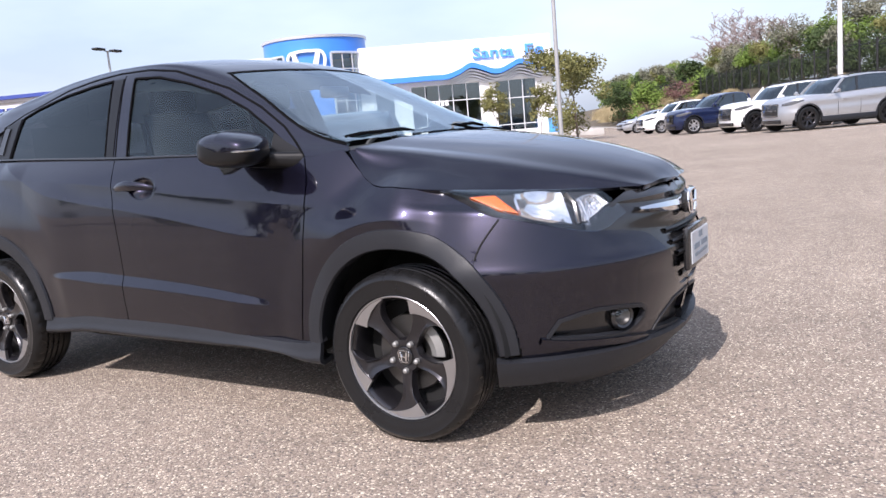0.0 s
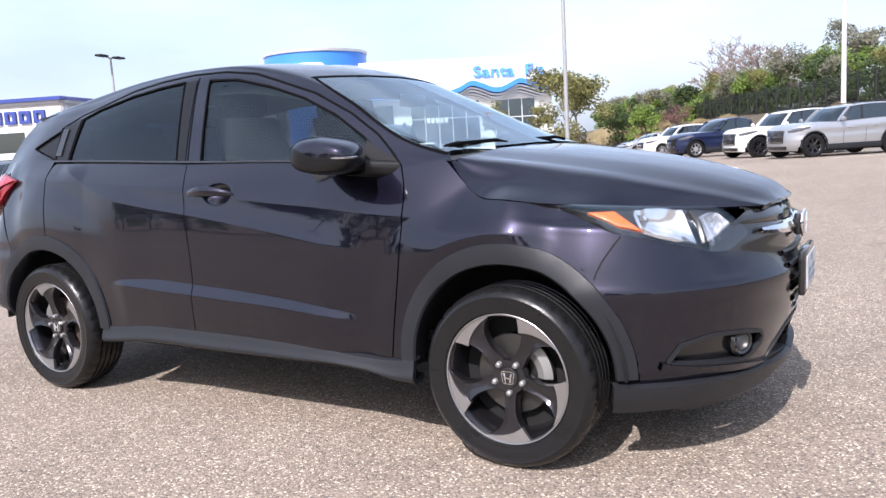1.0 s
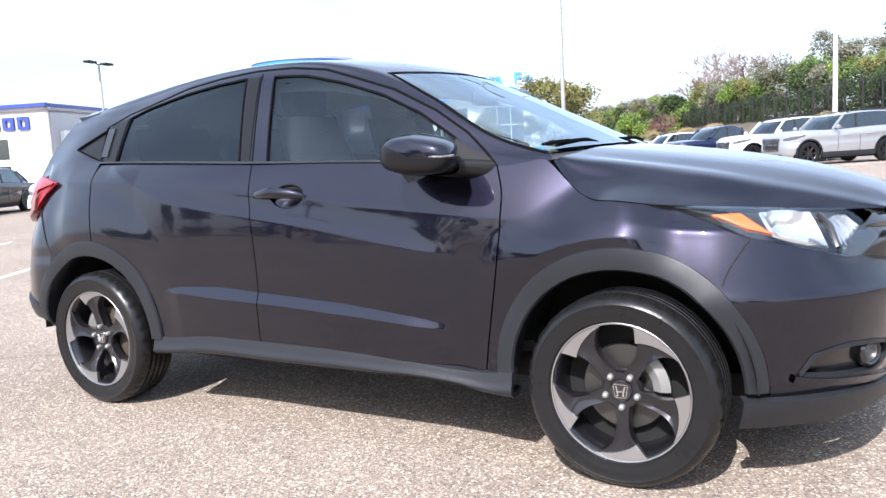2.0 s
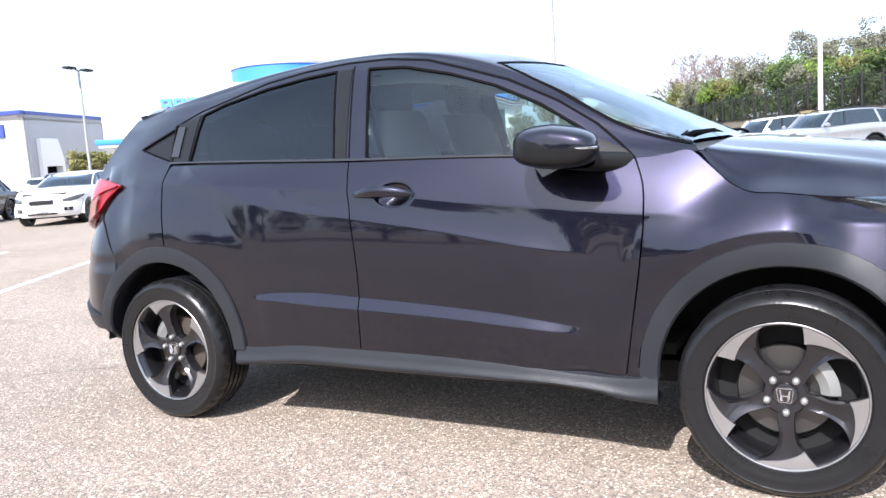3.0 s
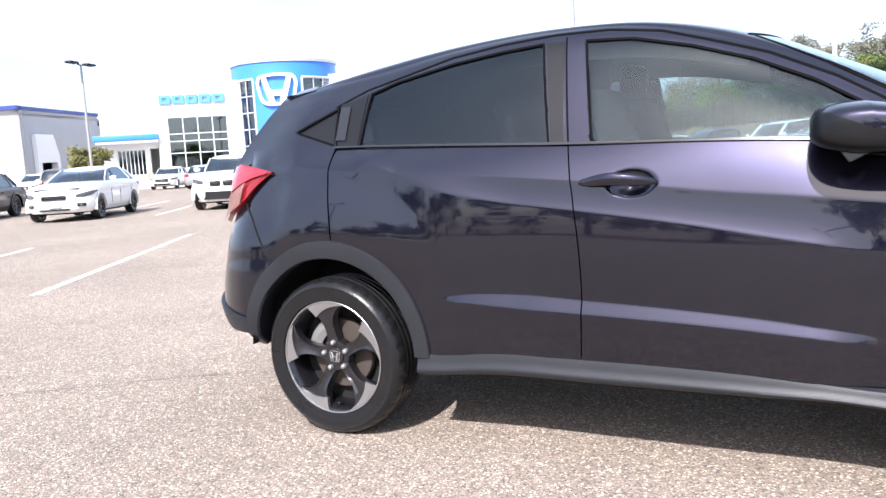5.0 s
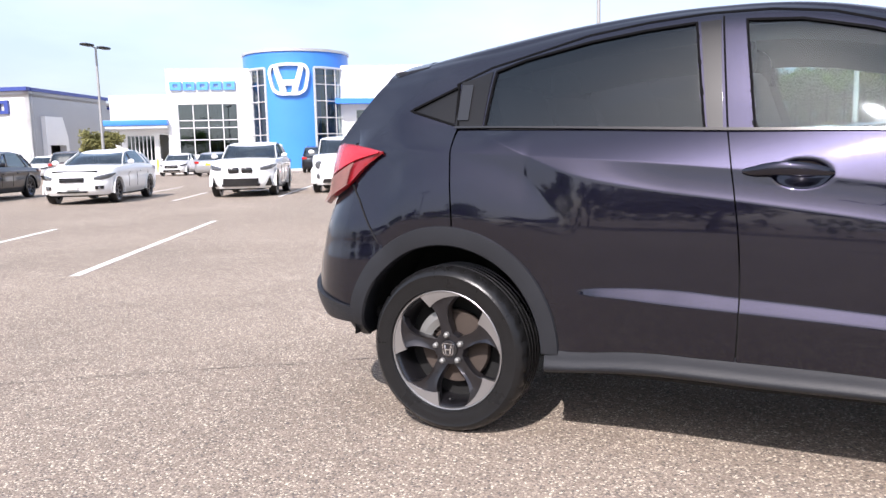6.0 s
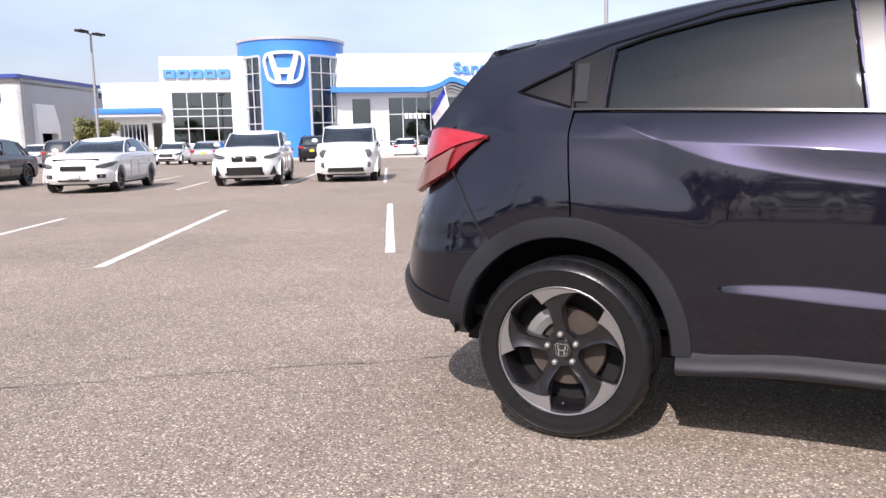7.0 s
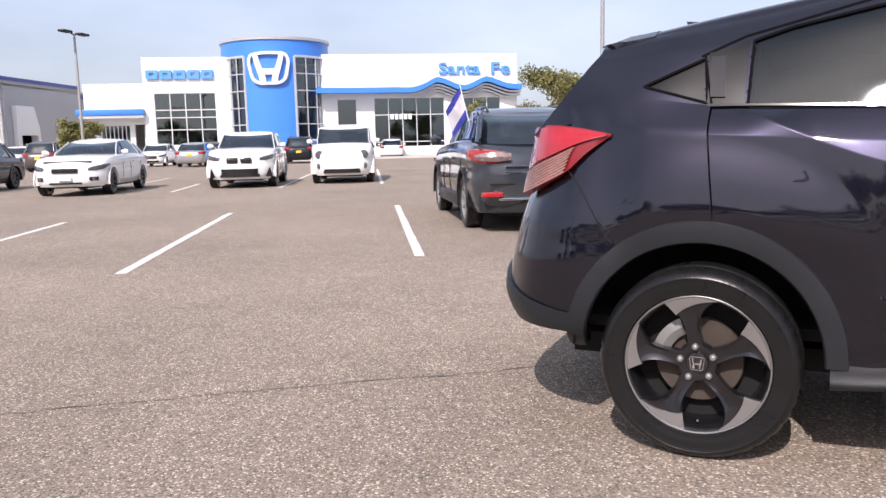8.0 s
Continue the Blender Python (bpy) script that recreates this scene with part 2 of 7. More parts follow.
def prism(bm, outline, a, b, mat=0):
    """Extrudes a closed outline of 3D points: a and b are offsets of its two ends."""
    lo = [bm.verts.new(Vector(p) + Vector(a)) for p in outline]
    hi = [bm.verts.new(Vector(p) + Vector(b)) for p in outline]
    fs = [bm.faces.new(lo[::-1]), bm.faces.new(hi)]
    for k in range(len(lo)):
        fs.append(bm.faces.new((lo[k], lo[(k + 1) % len(lo)], hi[(k + 1) % len(lo)], hi[k])))
    for f in fs:
        f.material_index = mat
    return fs


def tube(bm, path, radius, sides=6, flat=None, up=(0, 0, 1), cap=True, mat=0):
    """A rod along a path; flat=(half width, half height) makes it a strip."""
    path = [Vector(p) for p in path]
    rings = []
    for i, p in enumerate(path):
        d = (path[min(i + 1, len(path) - 1)] - path[max(i - 1, 0)]).normalized()
        s = d.cross(Vector(up))
        s = s.normalized() if s.length > 1e-4 else d.orthogonal().normalized()
        t = s.cross(d).normalized()
        r = radius[i] if isinstance(radius, (list, tuple)) else radius
        w, h = flat or (r, r)
        rings.append([bm.verts.new(p + s * w * math.cos(2 * math.pi * k / sides + math.pi / sides) + t * h * math.sin(2 * math.pi * k / sides + math.pi / sides)) for k in range(sides)])
    for a, b in zip(rings, rings[1:]):
        for k in range(sides):
            f = bm.faces.new((a[k], a[(k + 1) % sides], b[(k + 1) % sides], b[k]))
            f.material_index = mat
    if cap:
        bm.faces.new(rings[0][::-1])
        bm.faces.new(rings[-1])
    return rings


def spline(pts, t, knots=None):
    """Points at parameters t on a smooth curve through pts (non-uniform Catmull-Rom)."""
    P = np.asarray(pts, float)
    if P.ndim == 1:
        P = P[:, None]
    k = np.asarray(knots, float) if knots is not None else np.r_[0, np.cumsum(np.linalg.norm(np.diff(P, axis=0), axis=1))]
    t = np.asarray(t, float)
    if knots is None:
        t = t * k[-1]
    h = np.diff(k)[:, None]
    d = np.diff(P, axis=0) / h
    m = np.vstack([d[:1], (d[:-1] * h[1:] + d[1:] * h[:-1]) / (h[1:] + h[:-1]), d[-1:]])
    i = np.clip(np.searchsorted(k, t, side="right") - 1, 0, len(k) - 2)
    hh = (k[i + 1] - k[i])[:, None]
    u = ((t - k[i]) / (k[i + 1] - k[i]))[:, None]
    return (2 * u**3 - 3 * u**2 + 1) * P[i] + (u**3 - 2 * u**2 + u) * hh * m[i] + (3 * u**2 - 2 * u**3) * P[i + 1] + (u**3 - u**2) * hh * m[i + 1]


TABLES = {}


def line_at(table, v):
    """Smooth value at v from rows of (v, value)."""
    key = tuple(table)
    if key not in TABLES:
        k = [r[0] for r in table]
        grid_v = np.linspace(k[0], k[-1], 400)
        TABLES[key] = (k[0], (k[-1] - k[0]) / 399, spline([r[1] for r in table], grid_v, k)[:, 0].tolist())
    lo, step, vals = TABLES[key]
    f = min(max((v - lo) / step, 0.0), 398.999)
    i = int(f)
    return vals[i] + (vals[i + 1] - vals[i]) * (f - i)


def extrude_rim(bm, depth):
    """Turns the open rim of a panel inwards, to give it thickness."""
    bm.normal_update()
    rim = [e for e in bm.edges if len(e.link_faces) == 1]
    nrm = {v: v.normal.copy() for e in rim for v in e.verts}
    r = bmesh.ops.extrude_edge_only(bm, edges=rim)
    made = [g for g in r["geom"] if isinstance(g, bmesh.types.BMVert)]
    for v in made:
        src = min((w for w in (e.other_vert(v) for e in v.link_edges) if w in nrm), key=lambda w: (w.co - v.co).length, default=None)
        if src:
            v.co -= nrm[src] * depth
    return bm

# ---- the small dark crossover: base surfaces ----
from mathutils.bvhtree import BVHTree

SX = [-1.62, -1.3, -0.85, -0.3, 0.3, 0.85, 1.04, 1.10, 1.19, 1.3, 1.45]
# feature lines from the sill up to the belt: stations (x, y, z), tail (x, z), nose (x, z)
LINES = [
    ([(-1.62, .77, .34), (-1.3, .79, .30), (-.85, .78, .27), (.3, .78, .262), (.85, .785, .25), (1.3, .79, .25), (1.45, .79, .23)], (-2.03, .35), (2.08, .20)),
    ([(-1.62, .845, .41), (-1.3, .85, .38), (-.85, .842, .375), (.3, .842, .365), (.85, .842, .345), (1.3, .855, .34), (1.45, .855, .33)], (-2.08, .42), (2.11, .32)),
    ([(-1.62, .862, .52), (-1.3, .868, .56), (-.85, .855, .565), (-.3, .853, .550), (.3, .852, .528), (.85, .852, .490), (1.3, .868, .52), (1.45, .862, .48)], (-2.115, .50), (2.15, .47)),
    ([(-1.62, .862, .57), (-1.3, .870, .61), (-.85, .846, .612), (-.3, .834, .602), (.3, .834, .578), (.85, .845, .530), (1.3, .869, .58), (1.45, .864, .54)], (-2.11, .56), (2.165, .55)),
    ([(-1.62, .858, .69), (-1.3, .872, .72), (-.85, .830, .74), (-.3, .818, .74), (.3, .818, .71), (.85, .832, .66), (1.3, .872, .72), (1.45, .864, .655)], (-2.09, .66), (2.180, .640)),
    ([(-1.62, .838, .84), (-1.3, .856, .83), (-.85, .838, .90), (-.3, .834, .85), (.3, .836, .81), (.85, .838, .74), (1.3, .862, .80), (1.45, .836, .755)], (-2.05, .80), (2.152, .715)),
    ([(-1.62, .752, 1.125), (-1.3, .757, 1.148), (-.85, .827, 1.012), (-.3, .841, .905), (.3, .842, .862), (.85, .836, .80), (1.3, .838, .86), (1.45, .808, .835)], (-1.99, .95), (2.140, .79)),
    ([(-1.62, .742, 1.150), (-1.3, .751, 1.164), (-.85, .793, 1.09), (-.3, .800, 1.03), (.3, .803, 1.0), (.85, .796, .95), (1.3, .792, .915), (1.45, .770, .885)], (-1.94, 1.06), (2.130, .84)),
    ([(-1.62, .732, 1.175), (-1.3, .745, 1.18), (-.85, .752, 1.165), (-.3, .757, 1.14), (.3, .757, 1.12), (.85, .738, 1.085), (1.04, .712, 1.095), (1.10, .720, 1.035), (1.19, .738, .968), (1.3, .735, .952), (1.45, .722, .935)], (-1.90, 1.16), (2.10, .88)),
]


def full_line(rows, tail, nose):
    k = [r[0] for r in rows]
    side = [(x, *spline([r[1:] for r in rows], [x], k)[0]) for x in SX]
    x0, y0, z0 = side[0]
    x1, y1, z1 = side[-1]
    pts = []
    for a in (90, 78, 64, 48, 32, 16):
        s, c = math.sin(radians(a)) ** 0.8, math.cos(radians(a)) ** 0.55
        pts.append((x0 + (tail[0] - x0) * s, y0 * c, z0 + (tail[1] - z0) * math.sin(radians(a))))
    pts += side
    for a in (14, 28, 42, 56, 70, 80, 90):
        s, c = math.sin(radians(a)), math.cos(radians(a))
        pts.append((x1 + (nose[0] - x1) * s, y1 * c ** 0.92, z1 + (nose[1] - z1) * s))
    return np.array(pts)


def skin(lines, nu, nv, knots_v=None):
    """A grid of points over a family of smooth lines with matching control points."""
    base = lines[len(lines) // 2]
    ku = np.r_[0, np.cumsum(np.linalg.norm(np.diff(base, axis=0), axis=1))]
    tu = np.linspace(0, ku[-1], nu)
    sampled = np.array([spline(l, tu, ku) for l in lines])
    kv = np.arange(len(lines)) if knots_v is None else np.asarray(knots_v, float)
    tv = np.linspace(0, kv[-1], nv)
    return np.stack([spline(sampled[:, i], tv, kv) for i in range(nu)], 0)


def both_sides(pts):
    """Adds the mirror half to a grid whose y grows outwards."""
    r = pts.copy()
    r[..., 1] *= -1
    return pts, r


def tree_of(pts):
    n, m = pts.shape[:2]
    vs = [Vector(p) for p in pts.reshape(-1, 3)]
    fs = [(i * m + j, (i + 1) * m + j, (i + 1) * m + j + 1, i * m + j + 1) for i in range(n - 1) for j in range(m - 1)]
    return BVHTree.FromPolygons(vs, fs)


def creased(base, dz, dy):
    """A companion line just above a feature line, to sharpen the fold there."""
    q = base.copy()
    q[:, 2] += dz
    q[:, 1] *= 1 - dy
    q[:, 0] -= np.clip(q[:, 0] - 1.45, 0, 1) * dy * 1.6
    return q


ROWS_3D = [full_line(*l) for l in LINES]
ridge = creased(ROWS_3D[6], .022, .010)
run_out = np.clip((ridge[:, :1] + 1.15) / .35, 0, 1)
ROWS_3D.insert(7, (ROWS_3D[6] * .65 + ROWS_3D[7] * .35) * (1 - run_out) + ridge * run_out)
fold = ROWS_3D[4] + (ROWS_3D[5] - ROWS_3D[4]) * .21  # straight between its neighbours along the doors
blend = np.clip((fold[:, :1] - 1.25) / .25, 0, 1)
ROWS_3D.insert(5, fold * (1 - blend) + creased(ROWS_3D[4], .016, .0065) * blend)
LOWER = skin(ROWS_3D, 260, 110, (0, 1, 2, 2.8, 3.8, 4.05, 5.0, 6.0, 6.35, 7.2, 8.2))
LOWER[..., 1] *= -1
SIDE_TREE = tree_of(LOWER)

# pressed lines along the doors as (x, z): upper fold, falling sweep, and the ledge's two edges
FOLD_A = [(-1.62, 1.110), (-1.3, 1.090), (-1.0, 1.072), (-.731, 1.054), (-.484, 1.034), (-.28, 1.015), (.018, .985), (.183, .965), (.484, .938), (.652, .920), (.885, .900), (1.1, .888), (1.6, .87)]
SWEEP_B = [(-1.62, 1.30), (-1.196, 1.172), (-1.013, 1.085), (-.795, 1.001), (-.588, .959), (-.259, .914), (.144, .856), (.387, .814), (.577, .785), (.85, .752), (1.6, .70)]
LEDGE_T = [(-1.6, .60), (-.80, .598), (-.681, .608), (-.448, .612), (-.245, .599), (.064, .580), (.381, .553), (.665, .515), (.75, .500), (1.6, .46)]
LEDGE_B = [(-1.6, .575), (-.80, .580), (-.681, .578), (-.446, .563), (-.243, .553), (.065, .537), (.382, .515), (.574, .498), (.75, .482), (1.6, .45)]
FOLD_Y = [(-1.62, .778), (-1.3, .814), (-1.05, .822), (-.85, .822), (-.5, .820), (-.3, .818), (.3, .817), (.85, .818), (1.0, .812), (1.1, .798), (1.3, .765), (1.6, .72)]
TOP_Z = [(-1.62, 1.175), (-1.3, 1.178), (-.85, 1.163), (-.3, 1.138), (.3, 1.118), (.85, 1.083), (1.1, 1.064), (1.3, 1.03), (1.6, 1.0)]
TOP_Y = [(-1.62, .732), (-1.3, .745), (-.85, .752), (-.3, .757), (.3, .757), (.85, .738), (1.1, .722), (1.3, .700), (1.6, .66)]
Z_ROWS = np.arange(.22, 1.261, .001)
X_COLS = np.arange(-1.66, 1.62, .006)


def ease(a, b, v):
    v = np.clip((v - a) / (b - a), 0, 1)
    return v * v * (3 - 2 * v)


def smooth_max(a, b, k):
    h = np.maximum(k - np.abs(a - b), 0)
    return np.maximum(a, b) + h * h / (4 * k)


def door_column(x):
    """Half width over height at length x: the lean of the sheet is laid down zone by zone and summed."""
    z = Z_ROWS
    za, zb, zt = line_at(FOLD_A, x), line_at(SWEEP_B, x), line_at(TOP_Z, x)
    with_a, front, rear = ease(-.88, -.45, x) * (1 - .75 * ease(.90, 1.15, x)), 1 - ease(.45, .75, x), ease(-1.30, -1.08, x)
    low = np.interp(z + .05 * ease(-.5, .4, x), [.55, .72, .86, .95, 1.08, 1.17], [0, 0, 2.7, 4.6, 7, 14])
    plain_up = np.interp(z, [zb, max(zt, zb + .01)], [20, 30])
    u = np.clip((za - z) / max(.02, za - zb), 0, 1)
    over_a, over_b = ease(za - .003, za + .003, z), ease(zb - .003, zb + .003, z)
    scoop = 5 + 15 * u ** 1.5
    folded = scoop + (np.interp(z, [za, max(zt, za + .01)], [22, 30]) - scoop) * over_a
    up = plain_up + (folded - plain_up) * with_a
    dim = low + (np.minimum(low, 6) - low) * ease(0, .2, x)
    faded = dim + (up - dim) * over_a * with_a
    lean = low + (faded + (up - faded) * front * rear - low) * over_b
    t, b = line_at(LEDGE_T, x), line_at(LEDGE_B, x)
    ledge = ease(-.82, -.70, x) * (1 - ease(.52, .74, x))
    lean = lean + 21 * ledge * ease(b - .004, b + .004, z) * (1 - ease(t - .003, t + .003, z))
    lean = lean + np.interp(z, [.25, .35, b - .02, b], [-38, -7, -4, 0])
    run = np.r_[0, np.cumsum(np.tan(np.radians((lean[1:] + lean[:-1]) / 2)) * .001)]
    at_a, at_t = np.interp(za, z, run), np.interp(zt, z, run)
    ya, yt = line_at(FOLD_Y, x), line_at(TOP_Y, x)
    return np.where(z > za, ya - (run - at_a) * (ya - yt) / max(.004, at_t - at_a), ya + at_a - run)


def flare(x, z, wx, y0, lean, bend, size, power=2):
    """Swelling of the sheet round a wheel: upright near the arch, then falling back."""
    d = np.hypot(x - wx, z - .354)
    edge = size + .03 * (np.abs(x - wx) / np.maximum(d, .1)) ** 2
    out = d - edge
    side = ease(.08, .45, (np.abs(x - wx) / np.maximum(d, .1)) ** 2)
    lean = lean + (5 - lean) * side
    bend = bend + ((min(bend, 1.6) if power == 2 else bend) - bend) * side
    return y0 - .026 * (1 - ease(.58, .85, z)) - np.where(out > 0, np.tan(np.radians(lean)) * out + bend * np.abs(out) ** power, math.tan(radians(3)) * out)


GX, GZ = np.meshgrid(X_COLS, Z_ROWS, indexing="ij")
SHEET = np.stack([door_column(float(x)) for x in X_COLS])
SHEET = smooth_max(SHEET, flare(GX, GZ, 1.305, .868 - 1.2 * np.maximum(0, GX - 1.3) ** 2 - .016 * (1 - ease(.84, 1.08, GX)), 26, 1.9, .490), .035)
SHEET = smooth_max(SHEET, flare(GX, GZ, -1.305, .863 - .3 * np.maximum(0, -1.35 - GX) ** 2, 7, 4, .505, 3), .030)
SHEET_L = SHEET.tolist()


def sheet_y(x, z):
    fx = min(max((x - X_COLS[0]) / .006, 0), len(X_COLS) - 1.001)
    fz = min(max((z - .22) / .001, 0), len(Z_ROWS) - 1.001)
    i, j = int(fx), int(fz)
    a, b = fx - i, fz - j
    return (SHEET_L[i][j] * (1 - a) + SHEET_L[i + 1][j] * a) * (1 - b) + (SHEET_L[i][j + 1] * (1 - a) + SHEET_L[i + 1][j + 1] * a) * b


def flank_y(x, z):
    """Place of the flank (negative y) at (x, z), running into the nose and tail skins at the ends."""
    if -1.48 < x < 1.30:
        return -sheet_y(x, z)
    w = float(ease(-1.64, -1.48, x) * (1 - ease(1.30, 1.52, x)))
    hit = SIDE_TREE.ray_cast(Vector((x, -3, z)), Vector((0, 1, 0)))[0] or SIDE_TREE.find_nearest(Vector((x, -.8, z)))[0]
    return hit.y + (-sheet_y(x, z) - hit.y) * w if w > 0 else hit.y


G_LINES = [
    [(-1.93, .66, 1.10), (-1.62, .732, 1.172), (-1.3, .745, 1.178), (-.85, .752, 1.163), (-.3, .757, 1.138), (.1, .758, 1.126), (.35, .756, 1.116), (.6, .750, 1.100), (.85, .738, 1.085), (1.05, .712, 1.095)],
    [(-1.83, .645, 1.22), (-1.55, .690, 1.27), (-1.25, .700, 1.275), (-.82, .702, 1.29), (-.35, .703, 1.29), (0.0, .703, 1.275), (.28, .705, 1.245), (.58, .712, 1.175), (.84, .718, 1.115), (1.045, .706, 1.100)],
    [(-1.74, .605, 1.335), (-1.48, .645, 1.355), (-1.2, .648, 1.375), (-.8, .640, 1.43), (-.4, .640, 1.445), (-.07, .642, 1.425), (.20, .650, 1.36), (.55, .680, 1.235), (.83, .702, 1.135), (1.04, .698, 1.106)],
    [(-1.70, .575, 1.385), (-1.45, .610, 1.405), (-1.18, .610, 1.425), (-.8, .600, 1.492), (-.42, .600, 1.522), (-.09, .602, 1.506), (.14, .612, 1.45), (.50, .645, 1.305), (.82, .688, 1.155), (1.035, .690, 1.114)],
    [(-1.69, .545, 1.415), (-1.45, .570, 1.445), (-1.17, .565, 1.478), (-.8, .560, 1.535), (-.42, .560, 1.560), (-.09, .562, 1.545), (.15, .575, 1.49), (.51, .612, 1.345), (.80, .662, 1.195), (1.03, .678, 1.122)],
    [(-1.695, .49, 1.430), (-1.45, .50, 1.474), (-1.15, .50, 1.521), (-.8, .50, 1.563), (-.4, .50, 1.582), (-.05, .51, 1.562), (.19, .52, 1.510), (.53, .560, 1.365), (.80, .622, 1.222), (1.03, .660, 1.132)],
    [(-1.72, .25, 1.442), (-1.45, .25, 1.489), (-1.15, .25, 1.538), (-.8, .25, 1.580), (-.4, .25, 1.599), (-.05, .25, 1.586), (.21, .25, 1.538), (.56, .30, 1.390), (.86, .34, 1.245), (1.08, .35, 1.140)],
    [(-1.735, 0, 1.446), (-1.45, 0, 1.494), (-1.15, 0, 1.543), (-.8, 0, 1.585), (-.4, 0, 1.604), (-.05, 0, 1.592), (.22, 0, 1.545), (.58, 0, 1.398), (.88, 0, 1.252), (1.10, 0, 1.145)],
]
NG_U, NG_V = 200, 96
GREEN = skin([np.array(l) for l in G_LINES], NG_U, NG_V)
GREEN[..., 1] *= -1
GREEN_TREE = tree_of(GREEN)


def quarter_surface():
    """Flank and cabin skin behind the rear door, run into one another over the shoulder."""
    lo_z, hi_z = 1.135, 1.205
    rows = []
    for x in np.linspace(-1.92, -1.22, 80):
        zs = np.linspace(.6, 1.25, 131)
        ys = []
        for z in zs:
            if z <= lo_z and x > -1.64:
                ys.append(flank_y(x, z))
                continue
            tree = SIDE_TREE if z <= lo_z else GREEN_TREE
            hit = tree.ray_cast(Vector((x, -3, z)), Vector((0, 1, 0)))
            ys.append(hit[0].y if hit[0] is not None and not lo_z < z < hi_z else np.nan)
        ys = np.array(ys)
        ok = ~np.isnan(ys)
        ys = np.interp(zs, zs[ok], ys[ok])
        pad = np.pad(ys, 6, mode="reflect", reflect_type="odd")
        ys = np.convolve(pad, np.hanning(15)[1:-1] / np.hanning(15)[1:-1].sum(), "valid")
        rows.append([(x, y, z) for y, z in zip(ys, zs)])
    return np.array(rows)


FLANK_TREE = tree_of(quarter_surface())

H_EDGE = [(1.045, .712, 1.103), (1.10, .736, 1.035), (1.19, .772, .968), (1.3, .788, .954), (1.42, .765, .938), (1.52, .728, .928), (1.66, .63, .909), (1.83, .50, .893), (1.95, .41, .885), (2.06, .31, .880)]
H_LOW = [(1.051, .700, 1.106), (1.105, .698, 1.062), (1.20, .690, 1.020), (1.31, .676, 1.006), (1.43, .660, .990), (1.53, .634, .972), (1.68, .568, .945), (1.845, .468, .917), (1.965, .384, .897), (2.067, .303, .8805)]
H_MID = [(1.06, .682, 1.108), (1.12, .664, 1.090), (1.22, .634, 1.070), (1.34, .608, 1.050), (1.45, .586, 1.031), (1.55, .562, 1.012), (1.70, .515, .976), (1.86, .435, .937), (1.98, .360, .906), (2.075, .295, .881)]
H_CENTRE = [(1.115, 0, 1.139), (1.19, 0, 1.133), (1.31, 0, 1.121), (1.45, 0, 1.102), (1.56, 0, 1.085), (1.66, 0, 1.067), (1.81, 0, 1.034), (1.97, 0, .985), (2.08, 0, .938), (2.128, 0, .890)]


def hood_line(f):
    """A lengthwise line of the bonnet's top, f of the way from its middle to the shoulder."""
    return [(cx + (mx - cx) * f ** 1.5, my * f, cz + (mz - cz) * f ** 1.7 + .005 * math.exp(-((f - .62) / .12) ** 2)) for (mx, my, mz), (cx, _, cz) in zip(H_MID, H_CENTRE)]


HOOD = skin([np.array(l) for l in (H_EDGE, H_LOW, H_MID, hood_line(.82), hood_line(.62), hood_line(.3), H_CENTRE)], 100, 110, (0, .9, 1.5, 2.4, 3.4, 4.9, 6.3))
HOOD[..., 1] *= -1


def on_side(x, z, off=0.0, tree=None):
    """The place on the car's flank at (x, z), off metres proud of it."""
    if tree is None and -1.62 < x < 1.5:
        y = flank_y(x, z)
        n = Vector((flank_y(x + .004, z) - y, -.004, flank_y(x, z + .004) - y)).normalized() if off else Vector()
        return Vector((x, y, z)) + n * off
    t = tree or SIDE_TREE
    hit = t.ray_cast(Vector((x, -3, z)), Vector((0, 1, 0)))
    if hit[0] is None:
        hit = t.find_nearest(Vector((x, -0.8, z)))
    n = hit[1] if hit[1].y < 0 else -hit[1]
    return hit[0] + n * off


def on_round(centre_x, deg, z, off=0.0):
    """The place on the nose or tail at a bearing from an inner upright axis; 0 is straight ahead, 180 straight back."""
    d = Vector((math.cos(radians(deg)), -math.sin(radians(deg)), 0))
    hit = SIDE_TREE.ray_cast(Vector((centre_x, 0, z)) + d * 3, -d)
    if hit[0] is None:
        hit = SIDE_TREE.find_nearest(Vector((centre_x, 0, z)) + d * 0.8)
    n = hit[1] if hit[1].dot(d) > 0 else -hit[1]
    return hit[0] + n * off


def outward(bm, centre):
    bm.normal_update()
    s = sum((f.normal.dot(f.calc_center_median() - Vector(centre)) * f.calc_area() for f in bm.faces), 0.0)
    if s < 0:
        bmesh.ops.reverse_faces(bm, faces=bm.faces)
    bm.normal_update()
    return bm


WHEELS = {"front": 1.305, "rear": -1.305}
HUB_Z, TYRE_R, ARCH_Z = 0.328, 0.328, 0.354


def in_arch(x, z, r):
    return any((x - wx) ** 2 + (z - ARCH_Z) ** 2 < r * r for wx in WHEELS.values())


